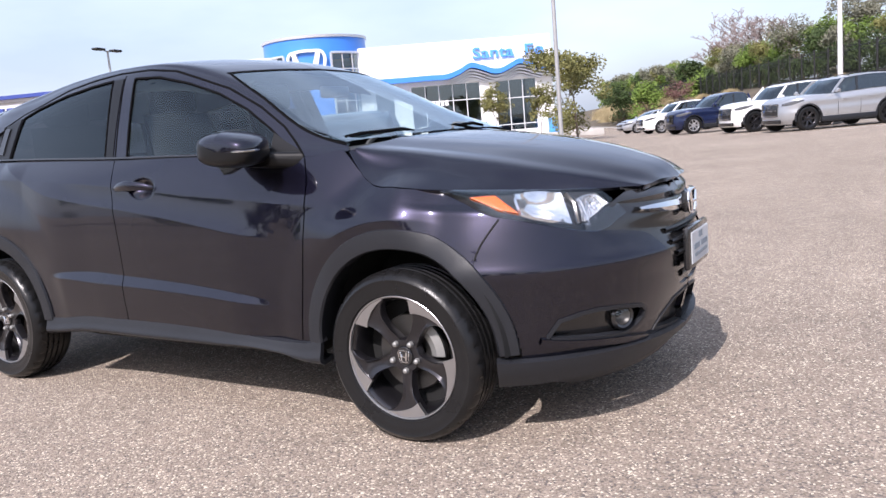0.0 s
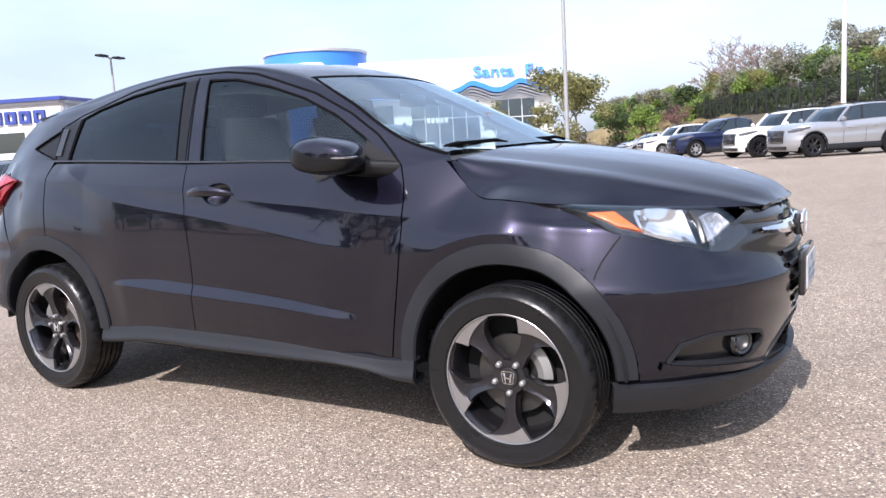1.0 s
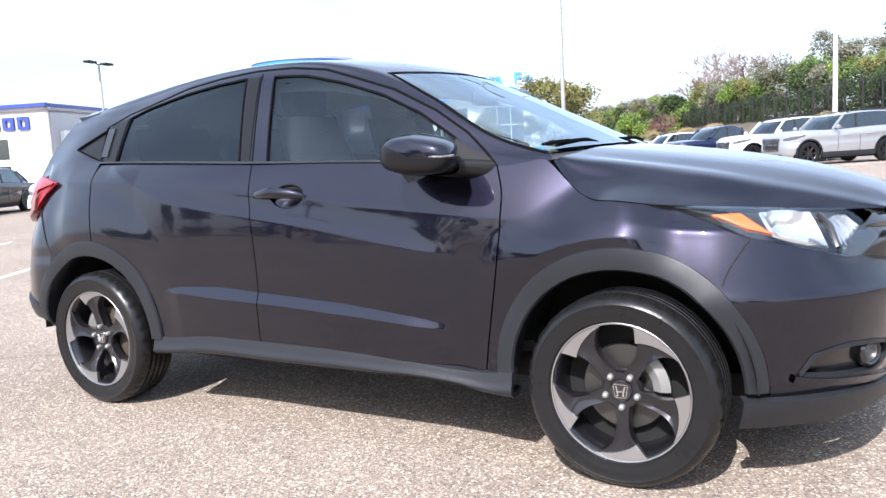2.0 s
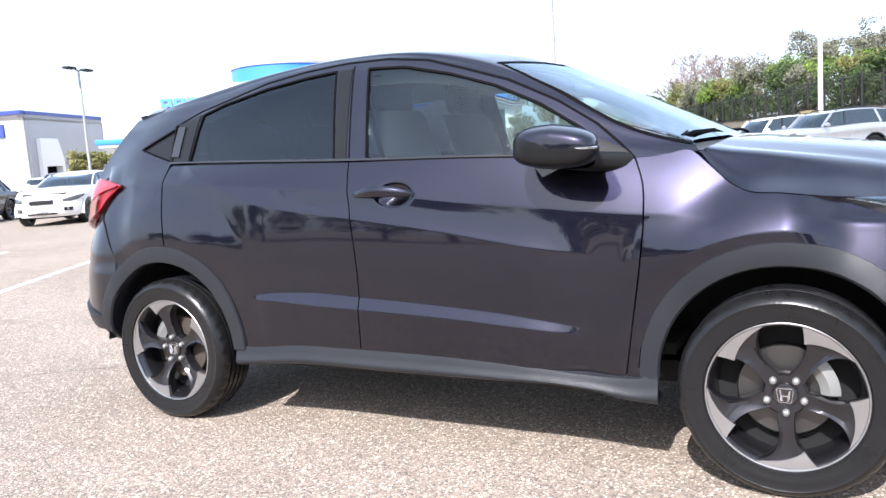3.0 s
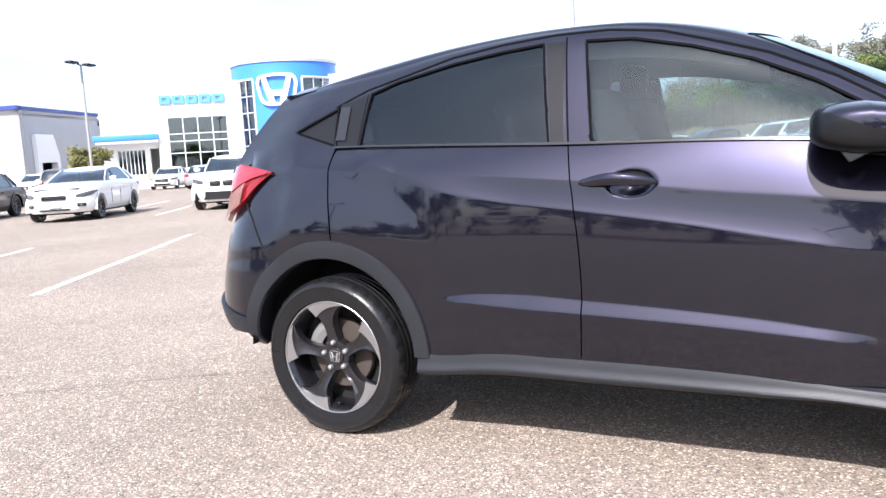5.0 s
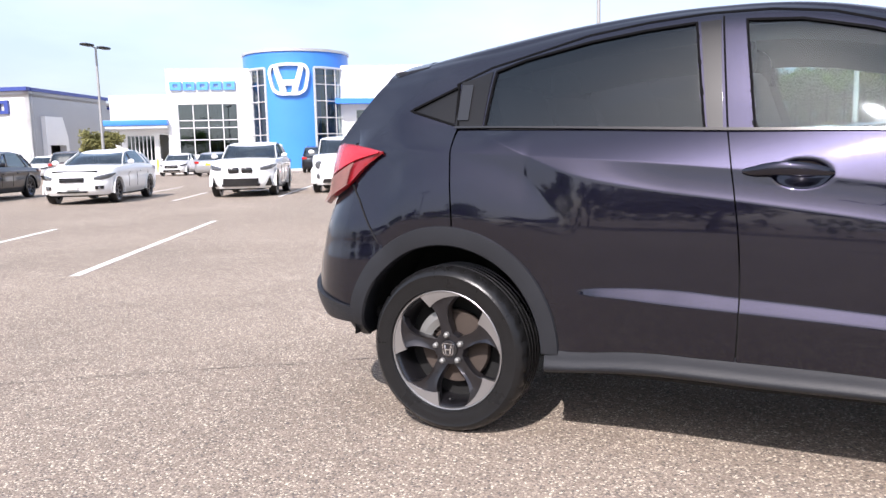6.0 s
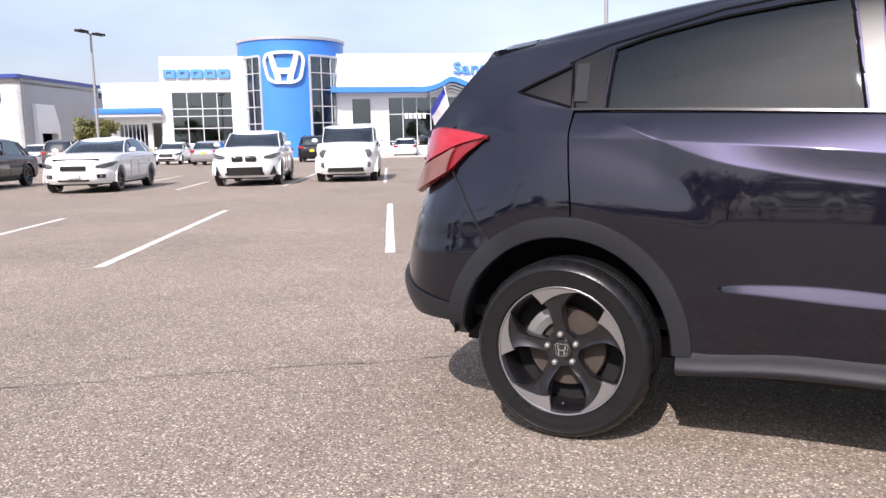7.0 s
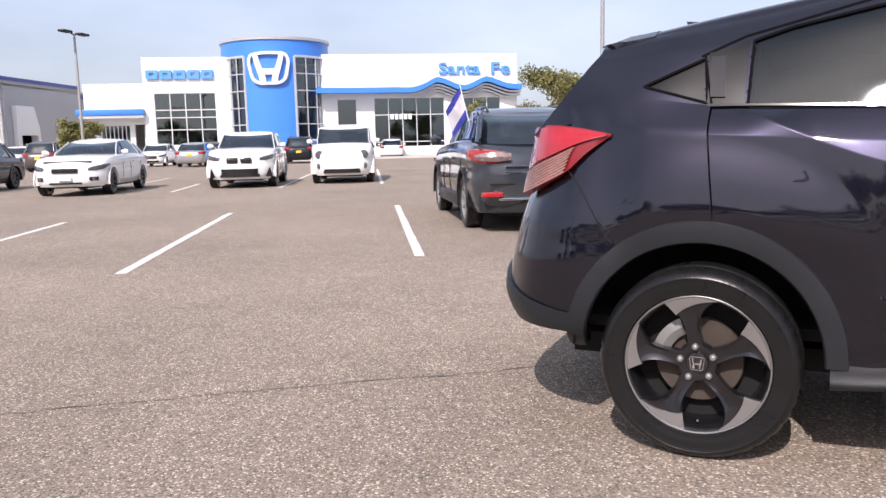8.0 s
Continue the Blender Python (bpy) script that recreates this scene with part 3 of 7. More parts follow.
def flank_panel(left, right, bottom, top, nu=60, nv=50, off=0.0, tree=None, arch=0.0, rim=0.014, dent=None, folds=()):
    """A sheet laid on the flank between two upright lines x(z) and two long lines z(x), with rows along the folds."""
    pts, seen = [], {}

    def height(x, b):
        lo, hi = line_at(bottom, x), line_at(top, x)
        if not folds:
            return lo + (hi - lo) * b
        key = round(x, 4)
        if key not in seen:
            m = sorted(min(max(line_at(t, x) + d, lo + .004), hi - .003) for t in folds for d in (-.0035, .0035))
            seen[key] = [lo, *m, hi]
        marks = seen[key]
        # rows in each band by its usual share of the door's height
        share = (0, .22, .235, .275, .29, .70, .715, .86, .875, 1)
        k = next(i for i in range(9) if b <= share[i + 1] + 1e-9)
        return marks[k] + (marks[k + 1] - marks[k]) * (b - share[k]) / (share[k + 1] - share[k])

    for i in range(nu + 1):
        row = []
        for j in range(nv + 1):
            a, b = i / nu, j / nv
            x, z = (left[0][1] + right[0][1]) / 2, (bottom[0][1] + top[0][1]) / 2
            for _ in range(3 if folds else 5):
                z = height(x, b)
                x = line_at(left, z) + (line_at(right, z) - line_at(left, z)) * a
            row.append(on_side(x, z, off - (dent(x, z) if dent else 0), tree))
        pts.append(row)
    bm = bmesh.new()
    grid(bm, pts)
    if arch:
        gone = [f for f in bm.faces if in_arch(f.calc_center_median().x, f.calc_center_median().z, arch)]
        bmesh.ops.delete(bm, geom=gone, context="FACES")
    outward(bm, (0, 0, 0.7))
    if rim:
        extrude_rim(bm, rim)
    return bm


def mirrored(ob):
    """The same part on the car's other side."""
    twin = ob.copy()
    scene.collection.objects.link(twin)
    twin.scale = (1, -1, 1)
    for child in ob.children:
        c = child.copy()
        scene.collection.objects.link(c)
        c.parent = twin
    return twin


car = thing("crossover_car", "dark violet metallic crossover parked on asphalt, privacy glass", "car")

# dark inner shell behind the gaps
bm = bmesh.new()
inner = LOWER.copy()
cx = np.clip(inner[..., 0], -1.5, 1.35)
inner[..., 0] = cx + (inner[..., 0] - cx) * 0.975
inner[..., 1] *= 0.95
for half in both_sides(inner):
    grid(bm, [[Vector(p) for p in row] for row in half])
def cut_out(c):
    return in_arch(c.x, c.z, 0.43) or (c.x < -1.45 and c.z < .44) or (c.x > 1.38 and c.z > .70 + max(0, (2.0 - c.x)) * .12 and abs(c.y) > .36) or (c.x > 1.7 and c.z < .48)


gone = [f for f in bm.faces if cut_out(f.calc_center_median())]
bmesh.ops.delete(bm, geom=gone, context="FACES")
box(bm, (-1.80, -.56, .26), (1.90, .56, .34))
box(bm, (-0.80, -.70, .27), (0.80, .70, .34))
part("inner_shell", bm, M_UNDER, car)

# flank panels
GAP_REAR = [(.60, -1.268), (.85, -1.268), (1.0, -1.282), (1.10, -1.290), (1.20, -1.285)]
GAP_MID = [(.37, -.252), (.545, -.243), (.793, -.250), (1.017, -.279), (1.145, -.300)]
GAP_FRONT = [(.33, .808), (.576, .846), (.75, .872), (.914, .884), (1.0, .876), (1.069, .852), (1.10, .84)]
SEAM_NOSE = [(.60, 1.62), (.70, 1.63), (.76, 1.655), (.828, 1.70), (.90, 1.72)]
BELT = [(-1.3, 1.176), (-.85, 1.161), (-.3, 1.136), (.3, 1.116), (.85, 1.081)]
DOOR_LOW = [(-1.28, .36), (-.80, .362), (-.70, .376), (-.6, .386), (-.26, .384), (.12, .372), (.49, .348), (.81, .344)]


def shifted(table, d):
    return [(a, b + d) for a, b in table]


def strip(path_pts, w, off, material, name, parent, label="", tree=None, closed=False, depth=0.006):
    """A narrow raised band that follows points on the flank given as (x, z)."""
    bm = bmesh.new()
    n = len(path_pts)
    rows = []
    for i, (x, z) in enumerate(path_pts):
        a = path_pts[(i - 1) % n if closed else max(i - 1, 0)]
        b = path_pts[(i + 1) % n if closed else min(i + 1, n - 1)]
        d = Vector((b[0] - a[0], b[1] - a[1]))
        d = d.normalized() if d.length else Vector((1, 0))
        s = Vector((-d.y, d.x)) * w / 2
        rows.append([on_side(x + s.x, z + s.y, -0.004, tree), on_side(x + s.x * .92, z + s.y * .92, off, tree), on_side(x - s.x * .92, z - s.y * .92, off, tree), on_side(x - s.x, z - s.y, -0.004, tree)])
    if closed:
        rows.append(rows[0])
    grid(bm, rows)
    outward(bm, (0, 0, 0.7))
    return part(name, bm, material, parent, label)


def both(ob):
    mirrored(ob)
    return ob


FOLDS = (LEDGE_B, LEDGE_T, SWEEP_B, FOLD_A)
rear_door = both(part("rear_door", flank_panel(shifted(GAP_REAR, .003), shifted(GAP_MID, -.0025), DOOR_LOW, BELT, 90, 150, arch=.45, folds=FOLDS), M_PAINT, car))


def handle_cup(x, z):
    """Depth of the finger recess behind the door handle."""
    q = ((x + .070) / .090) ** 2 + ((z - .998) / .050) ** 2
    return .046 * max(0.0, 1 - q) ** 1.7


front_door = both(part("front_door", flank_panel(shifted(GAP_MID, .0025), shifted(GAP_FRONT, -.003), DOOR_LOW, BELT, 150, 150, dent=handle_cup, folds=FOLDS), M_PAINT, car))
both(part("front_fender", flank_panel(shifted(GAP_FRONT, .003), SEAM_NOSE, [(.8, .30), (1.8, .30)], [(.84, 1.083), (.95, 1.092), (1.03, 1.095), (1.07, 1.06), (1.12, 1.012), (1.19, .965), (1.3, .951), (1.42, .932), (1.556, .886), (1.697, .826), (1.75, .81)], 120, 130, arch=.45), M_PAINT, car))
quarter = both(part("quarter_panel", flank_panel([(.60, -1.62), (.78, -1.625), (.90, -1.69), (1.0, -1.745), (1.08, -1.80), (1.2, -1.82)], shifted(GAP_REAR, -.003), [(-1.9, .66), (-1.25, .66)], [(-1.9, 1.19), (-1.62, 1.200), (-1.5, 1.212), (-1.3, 1.186), (-1.2, 1.182)], 70, 90, off=.0012, tree=FLANK_TREE, arch=.45, rim=0), M_PAINT, car))


def round_panel(cx, degs, zlo, zhi, nu, nv, off=0.0, keep=None, rim=0.014):
    """A sheet laid round the nose or tail; zlo and zhi are tables of height over bearing."""
    pts = []
    for i in range(nu + 1):
        deg = degs[0] + (degs[1] - degs[0]) * i / nu
        lo, hi = line_at(zlo, deg), line_at(zhi, deg)
        pts.append([on_round(cx, deg, lo + (hi - lo) * j / nv, off) for j in range(nv + 1)])
    bm = bmesh.new()
    grid(bm, pts)
    if keep:
        gone = [f for f in bm.faces if not keep(f.calc_center_median())]
        bmesh.ops.delete(bm, geom=gone, context="FACES")
    outward(bm, (cx, 0, 0.6))
    if rim:
        extrude_rim(bm, rim)
    return bm


NOSE_X, TAIL_X = 1.30, -1.45
# nose: paint skin with openings for grille, fog lamp bay and lower intake
NOSE_TOP = [(-1, .47), (8, .475), (12, .51), (16, .60), (22.7, .70), (30, .735), (38, .751), (48, .776), (54.4, .802), (62, .829), (72, .84)]
FOG_BAY = [(53.0, .394), (53.2, .403), (50.5, .455), (45, .472), (41, .476), (34, .468), (27.5, .452), (25.8, .430), (26.2, .402), (29, .375), (33, .360), (41, .371), (48, .383)]
INTAKE = [(-2, .295), (12, .315), (20.5, .333), (17, .375), (11, .425), (-2, .445)]


def inside(poly, x, z):
    c = False
    for (x1, z1), (x2, z2) in zip(poly, poly[1:] + poly[:1]):
        if (z1 > z) != (z2 > z) and x < (x2 - x1) * (z - z1) / (z2 - z1) + x1:
            c = not c
    return c


def bearing(p, cx):
    return math.degrees(math.atan2(abs(p.y), p.x - cx))


def nose_keep(p):
    if in_arch(p.x, p.z, .45):
        return False
    b = bearing(p, NOSE_X)
    if inside(FOG_BAY, b, p.z) or inside(INTAKE, b, p.z):
        return False
    return p.x > line_at(SEAM_NOSE, p.z) - .03 or p.z < .62


both(part("front_bumper", round_panel(NOSE_X, (-.5, 72), [(-1, .29), (80, .325)], NOSE_TOP, 200, 100, off=-.003, keep=nose_keep), M_PAINT, car))
# dark lower lip
both(part("front_lip", round_panel(NOSE_X, (-.5, 68), [(-1, .276), (14, .272), (24, .254), (45, .246), (64, .240), (80, .238)], [(-1, .298), (30, .318), (80, .340)], 90, 16, off=.026, keep=lambda p: not in_arch(p.x, p.z, .385), rim=.04), M_CLAD, car, "grey textured plastic lip"))
rows = []
for d in np.linspace(-.5, 58, 50):
    q = on_round(NOSE_X, d, .30, 0)
    n = Vector((q.x - NOSE_X, q.y, 0)).normalized()
    f = min(1, (58 - d) / 12)
    rows.append([q - n * .02 + Vector((0, 0, -.03)), q - n * .045 + Vector((0, 0, -.05 - .03 * f)), q - n * .055 + Vector((0, 0, -.06 - .045 * f)), q - n * .10 + Vector((0, 0, -.05 - .04 * f))])
bm = bmesh.new()
grid(bm, rows)
outward(bm, (NOSE_X, 0, .35))
both(part("air_dam", bm, M_CLAD, car))
# tail: painted bumper skin above dark cladding
TAIL_LINE = [(.60, -1.62), (.78, -1.627), (.90, -1.693), (1.0, -1.748), (1.10, -1.80)]
both(part("rear_bumper", round_panel(TAIL_X, (180.5, 98), [(95, .45), (108, .455), (120, .485), (135, .545), (150, .585), (181, .585)], [(100, .98), (125, .985), (150, .90), (181, .86)], 100, 50, off=-.003, keep=lambda p: p.x < line_at(TAIL_LINE, p.z) + .03 and not in_arch(p.x, p.z, .45)), M_PAINT, car))
both(part("rear_bumper_cladding", round_panel(TAIL_X, (180.5, 100), [(95, .41), (120, .41), (150, .415), (181, .42)], [(95, .46), (108, .47), (120, .50), (135, .56), (150, .60), (181, .60)], 90, 30, off=.012, keep=lambda p: not in_arch(p.x, p.z, .41), rim=.015), M_CLAD, car, "grey textured plastic cladding"))
both(part("tailgate", round_panel(TAIL_X, (180.5, 138), [(130, .88), (181, .86)], [(130, 1.14), (181, 1.15)], 50, 30, off=-.004), M_PAINT, car))


# arch cladding
def arch_ring(wx, r_out, r_in, a0, a1, name):
    bm = bmesh.new()
    rows = []
    n = 72
    cz = ARCH_Z
    for i in range(n + 1):
        a = radians(a0 + (a1 - a0) * i / n)
        row = []
        for r, off in ((r_out(math.degrees(a)) + .002, -.004), (r_out(math.degrees(a)) - .002, .010), ((r_out(math.degrees(a)) + r_in) / 2, .015), (r_in + .006, .013), (r_in, .004)):
            p = on_side(wx + r * math.cos(a), cz + r * math.sin(a), off)
            row.append(p)
        q = Vector((wx + (r_in + .004) * math.cos(a), 0, cz + (r_in + .004) * math.sin(a)))
        row.append(Vector((q.x, row[-1].y + .05, q.z)))
        row.append(Vector((wx + (r_in + .03) * math.cos(a), row[-1].y + .10, cz + (r_in + .03) * math.sin(a))))
        rows.append(row)
    grid(bm, rows)
    outward(bm, (wx, 0, .35))
    return both(part("wheel_arch_trim", bm, M_CLAD, car, "grey textured plastic arch trim"))


arch_ring(1.305, lambda a: .447 + .008 * math.cos(radians(a - 90)), .381, 0, 180, "front")
arch_ring(-1.305, lambda a: .452 + .006 * math.cos(radians(a - 90)), .383, 0, 180, "rear")

# wheel wells
for wx in WHEELS.values():
    bm = bmesh.new()
    rows = [[Vector((wx + .425 * math.cos(radians(a)), y, ARCH_Z + .425 * math.sin(radians(a)))) for y in (-.845, -.7, -.55, -.42)] for a in range(0, 181, 4)]
    grid(bm, rows)
    well = part("wheel_well", bm, M_UNDER, car)
    mirrored(well)
    bm = bmesh.new()
    arc = [Vector((wx + .44 * math.cos(radians(a)), -.42, ARCH_Z + .44 * math.sin(radians(a)))) for a in range(0, 181, 6)]
    prism(bm, [Vector((wx + .44, -.42, .22)), *arc, Vector((wx - .44, -.42, .22))], (0, 0, 0), (0, .02, 0))
    mirrored(part("wheel_well_back", bm, M_UNDER, car))

# sill cladding
SILL_TOP = [(-.90, .37), (-.80, .366), (-.70, .378), (-.6, .388), (-.26, .386), (.12, .380), (.49, .362), (.66, .350), (.80, .347), (.86, .350), (.92, .37)]
SILL_LOW = [(-.90, .280), (-.63, .303), (-.1, .303), (.3, .302), (.60, .302), (.72, .290), (.80, .272), (.92, .262)]


SILL_Y = [(0, .840), (.08, .856), (.2, .866), (.32, .8655), (.46, .861), (.6, .857), (.85, .852), (1, .8485)]
bm = bmesh.new()
rows = []
for i in range(91):
    x = -.905 + 1.825 * i / 90
    lo, hi = line_at(SILL_LOW, x), line_at(SILL_TOP, x)
    if x > .875 or x < -.86:
        hi = max(hi, .36)
    row = [Vector((x, -line_at(SILL_Y, j / 12), lo + (hi - lo) * j / 12)) for j in range(13)]
    row.insert(0, Vector((x, row[0].y + .06, lo + .01)))
    row.append(Vector((x, row[-1].y + .03, hi + .008)))
    rows.append(row)
grid(bm, rows)
outward(bm, (0, 0, .3))
extrude_rim(bm, .02)
both(part("sill_cladding", bm, M_CLAD, car, "grey textured plastic sill"))

# hood
bm = bmesh.new()
grid(bm, [[Vector(p) for p in row] for row in HOOD[1:]])
grid(bm, [[Vector((p[0], -p[1], p[2])) for p in row] for row in HOOD[1:]], flip=True)
bmesh.ops.remove_doubles(bm, verts=bm.verts, dist=1e-5)
outward(bm, (1.4, 0, .5))
extrude_rim(bm, .02)
part("hood", bm, M_PAINT, car)

# cabin shell with window openings
W_REAR = [(-1.175, 1.170), (-1.165, 1.395), (-1.05, 1.432), (-.80, 1.480), (-.60, 1.503), (-.425, 1.515), (-.375, 1.16), (-.372, 1.143)]
W_FRONT = [(-.215, 1.138), (-.262, 1.510), (-.09, 1.498), (.11, 1.450), (.305, 1.385), (.486, 1.300), (.64, 1.205), (.74, 1.135), (.78, 1.098)]
W_QUART = [(-1.30, 1.192), (-1.315, 1.345), (-1.515, 1.258)]


def shield(i, j):
    """Windscreen faces of the cabin grid."""
    x = (GREEN[i, j, 0] + GREEN[min(i + 1, NG_U - 1), j, 0]) / 2
    y = abs(GREEN[i, j, 1])
    return 7 * j / (NG_V - 1) > shield_side(x) and x > shield_top(y)


def shield_side(x):
    return 4.95 - (x - .3) * 2.0


def shield_top(y):
    return .285 + .085 * (1 - (y / .54) ** 2)


def cabin_faces(test, off=0.0):
    bm = bmesh.new()
    vs = {}

    def vert(i, j):
        if (i, j) not in vs:
            vs[i, j] = bm.verts.new(Vector(GREEN[i, j]))
        return vs[i, j]

    for i in range(NG_U - 1):
        for j in range(NG_V - 1):
            c = (GREEN[i, j] + GREEN[i + 1, j + 1]) / 2
            if test(i, j, c):
                bm.faces.new((vert(i, j), vert(i + 1, j), vert(i + 1, j + 1), vert(i, j + 1)))
    outward(bm, (-.3, 0, .9))
    return bm


def window_hole(c):
    return any(inside(w, c[0], c[2]) for w in (W_REAR, W_FRONT, W_QUART)) and c[1] < -.5


both(part("cabin_shell", cabin_faces(lambda i, j, c: not shield(i, j) and not window_hole(c)), M_PAINT, car))
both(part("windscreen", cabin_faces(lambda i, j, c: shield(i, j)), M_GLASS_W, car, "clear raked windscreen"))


def pane(poly, name, material, parent, label, off=-.004):
    xs, zs = [p[0] for p in poly], [p[1] for p in poly]
    bm = bmesh.new()
    nx, nz = 40, 24
    pts = []
    for i in range(nx + 1):
        x = min(xs) - .012 + (max(xs) - min(xs) + .024) * i / nx
        ups = [z for z in np.linspace(min(zs), max(zs), 200) if inside(poly, min(max(x, min(xs) + .004), max(xs) - .004), z)]
        lo, hi = (min(ups) - .010, max(ups) + .010) if ups else (min(zs), min(zs) + .01)
        pts.append([on_side(x, lo + (hi - lo) * j / nz, off, GREEN_TREE) for j in range(nz + 1)])
    grid(bm, pts)
    outward(bm, (0, 0, .9))
    ob = part(name, bm, material, parent, label)
    ob.visible_shadow = False
    return ob


for w, nm, mt, lb, par in ((W_FRONT, "front_window", M_GLASS_F, "lightly tinted side glass", front_door), (W_REAR, "rear_window", M_GLASS_R, "dark privacy glass", rear_door)):
    both(pane(w, nm, mt, car, lb))
both(pane(W_QUART, "quarter_trim", M_PILLAR, car, "black plastic quarter trim", -.006))


def dense(poly, step=.02, closed=True):
    out = []
    pairs = list(zip(poly, poly[1:] + (poly[:1] if closed else [])))
    for (x1, z1), (x2, z2) in pairs:
        n = max(1, int(math.hypot(x2 - x1, z2 - z1) / step))
        out += [(x1 + (x2 - x1) * k / n, z1 + (z2 - z1) * k / n) for k in range(n)]
    return out if closed else out + [poly[-1]]


for w, nm in ((W_FRONT, "window_seal"), (W_REAR, "window_seal"), (W_QUART, "window_seal")):
    both(strip(dense(w, .012), .009, .0025, M_SEAL, nm, car, "black rubber window seal", GREEN_TREE, True))
# black pillar cover between the door windows and the handle recess panel behind the rear window
both(part("pillar_cover", flank_panel([(1.12, -.36), (1.52, -.412)], [(1.12, -.312), (1.52, -.345)], [(-.5, 1.145), (-.2, 1.143)], [(-.5, 1.512), (-.3, 1.518)], 8, 24, .003, GREEN_TREE, rim=.006), M_PILLAR, car, "black door pillar cover"))
both(part("handle_panel", flank_panel([(1.17, -1.30), (1.40, -1.305)], [(1.17, -1.185), (1.40, -1.18)], [(-1.4, 1.182), (-1.1, 1.176)], [(-1.4, 1.362), (-1.3, 1.362), (-1.18, 1.395)], 10, 20, .003, GREEN_TREE, rim=.006), M_PILLAR, car, "hidden rear door handle panel"))
BELT_STRIP = dense([(-1.30, 1.180), (-.85, 1.165), (-.3, 1.140), (.3, 1.120), (.78, 1.090)], .03, False)
both(strip(BELT_STRIP, .015, .008, M_BLACK, "belt_moulding", car, "glossy black belt moulding", GREEN_TREE))

# ---- crossover: lamps, grille, mirrors, trim ----
def flip_y(pts):
    return [Vector((x, -y, z)) for x, y, z in pts]


def patch(edge_a, edge_b, nu=30, nv=10, bulge=0.0, push=0.0, out=(0.7, -0.7, 0.15)):
    """A curved sheet between two smooth edges, swelling along out."""
    a, b = spline(edge_a, np.linspace(0, 1, nu)), spline(edge_b, np.linspace(0, 1, nu))
    o = Vector(out).normalized()
    return [[Vector(a[i]).lerp(Vector(b[i]), j / (nv - 1)) + o * (push + bulge * math.sin(math.pi * j / (nv - 1)) * math.sin(math.pi * min(1, .08 + i / (nu - 1)))) for j in range(nv)] for i in range(nu)]


def sheet(pts, depth=0.0, centre=(1.4, 0, .7)):
    bm = bmesh.new()
    grid(bm, pts)
    outward(bm, centre)
    if depth:
        extrude_rim(bm, depth)
    return bm


L_TOP = flip_y([(1.425, .735, .932), (1.55, .715, .926), (1.67, .650, .916), (1.774, .580, .906), (1.86, .520, .898), (1.945, .455, .888), (2.035, .425, .806)])
L_LOW = flip_y([(1.425, .735, .929), (1.556, .750, .890), (1.697, .752, .830), (1.803, .706, .802), (1.88, .655, .776), (1.986, .545, .751), (2.038, .430, .795)])
M_BOWL = plain("lamp_reflector", (.84, .85, .87), .10, .95, vary=.04, scale=30)
M_HOUSING = plain("lamp_housing", (.022, .022, .024), .3, vary=.1)
M_FLUTED = plain("fluted_reflector", (.80, .81, .83), .16, .9, vary=.1, scale=40, fine=55, bump=.012)
lamp = both(part("headlamp", sheet(patch(L_TOP, L_LOW, 40, 12, -.02, -.050), 0), M_HOUSING, car, "clear headlamp with amber indicator"))
bm = sheet(patch(L_TOP, L_LOW, 40, 12, .030, .006))
lens = part("lamp_cover", bm, M_LENS, lamp, "clear lamp cover")
lens.visible_shadow = False


def quad(corners, push, dish, n=8, out=(0.75, -0.6, 0.2)):
    """A four-cornered sheet with a hollow or swollen middle."""
    a, b, c, d = [Vector((x, -y, z)) for x, y, z in corners]
    o = Vector(out).normalized()
    pts = []
    for i in range(n + 1):
        for_row = []
        for j in range(n + 1):
            u, v = i / n, j / n
            p = a.lerp(b, u).lerp(d.lerp(c, u), v)
            for_row.append(p + o * (push - dish * math.sin(math.pi * u) * math.sin(math.pi * v)))
        pts.append(for_row)
    return pts


part("indicator", sheet(quad([(1.590, .748, .903), (1.668, .706, .903), (1.762, .716, .839), (1.698, .742, .857)], -.008, -.004), .012), M_AMBER, lamp, "amber indicator lens")
part("reflector", sheet(quad([(1.724, .662, .902), (1.858, .562, .892), (1.916, .614, .786), (1.772, .716, .835)], -.010, .060), .01), M_BOWL, lamp, "bright chrome reflector")
part("reflector", sheet(quad([(1.908, .545, .866), (1.953, .474, .874), (2.022, .450, .808), (1.955, .582, .774)], -.008, .030), .01), M_FLUTED, lamp, "bright chrome reflector")
for k in range(4):
    f = k / 3
    bm = bmesh.new()
    tube(bm, [Vector((1.915 + .035 * f, -(.540 - .05 * f), .858 + .004 * f)), Vector((1.955 + .045 * f, -(.570 - .09 * f), .784 + .012 * f))], .0022, 5)
    part("reflector_rib", bm, M_CHROME, lamp)
bm = bmesh.new()
tube(bm, [Vector(p) for p in flip_y([(1.872, .572, .884), (1.905, .572, .850), (1.932, .598, .782)])], .012, 8)
part("lamp_divider", bm, M_BLACK, lamp)
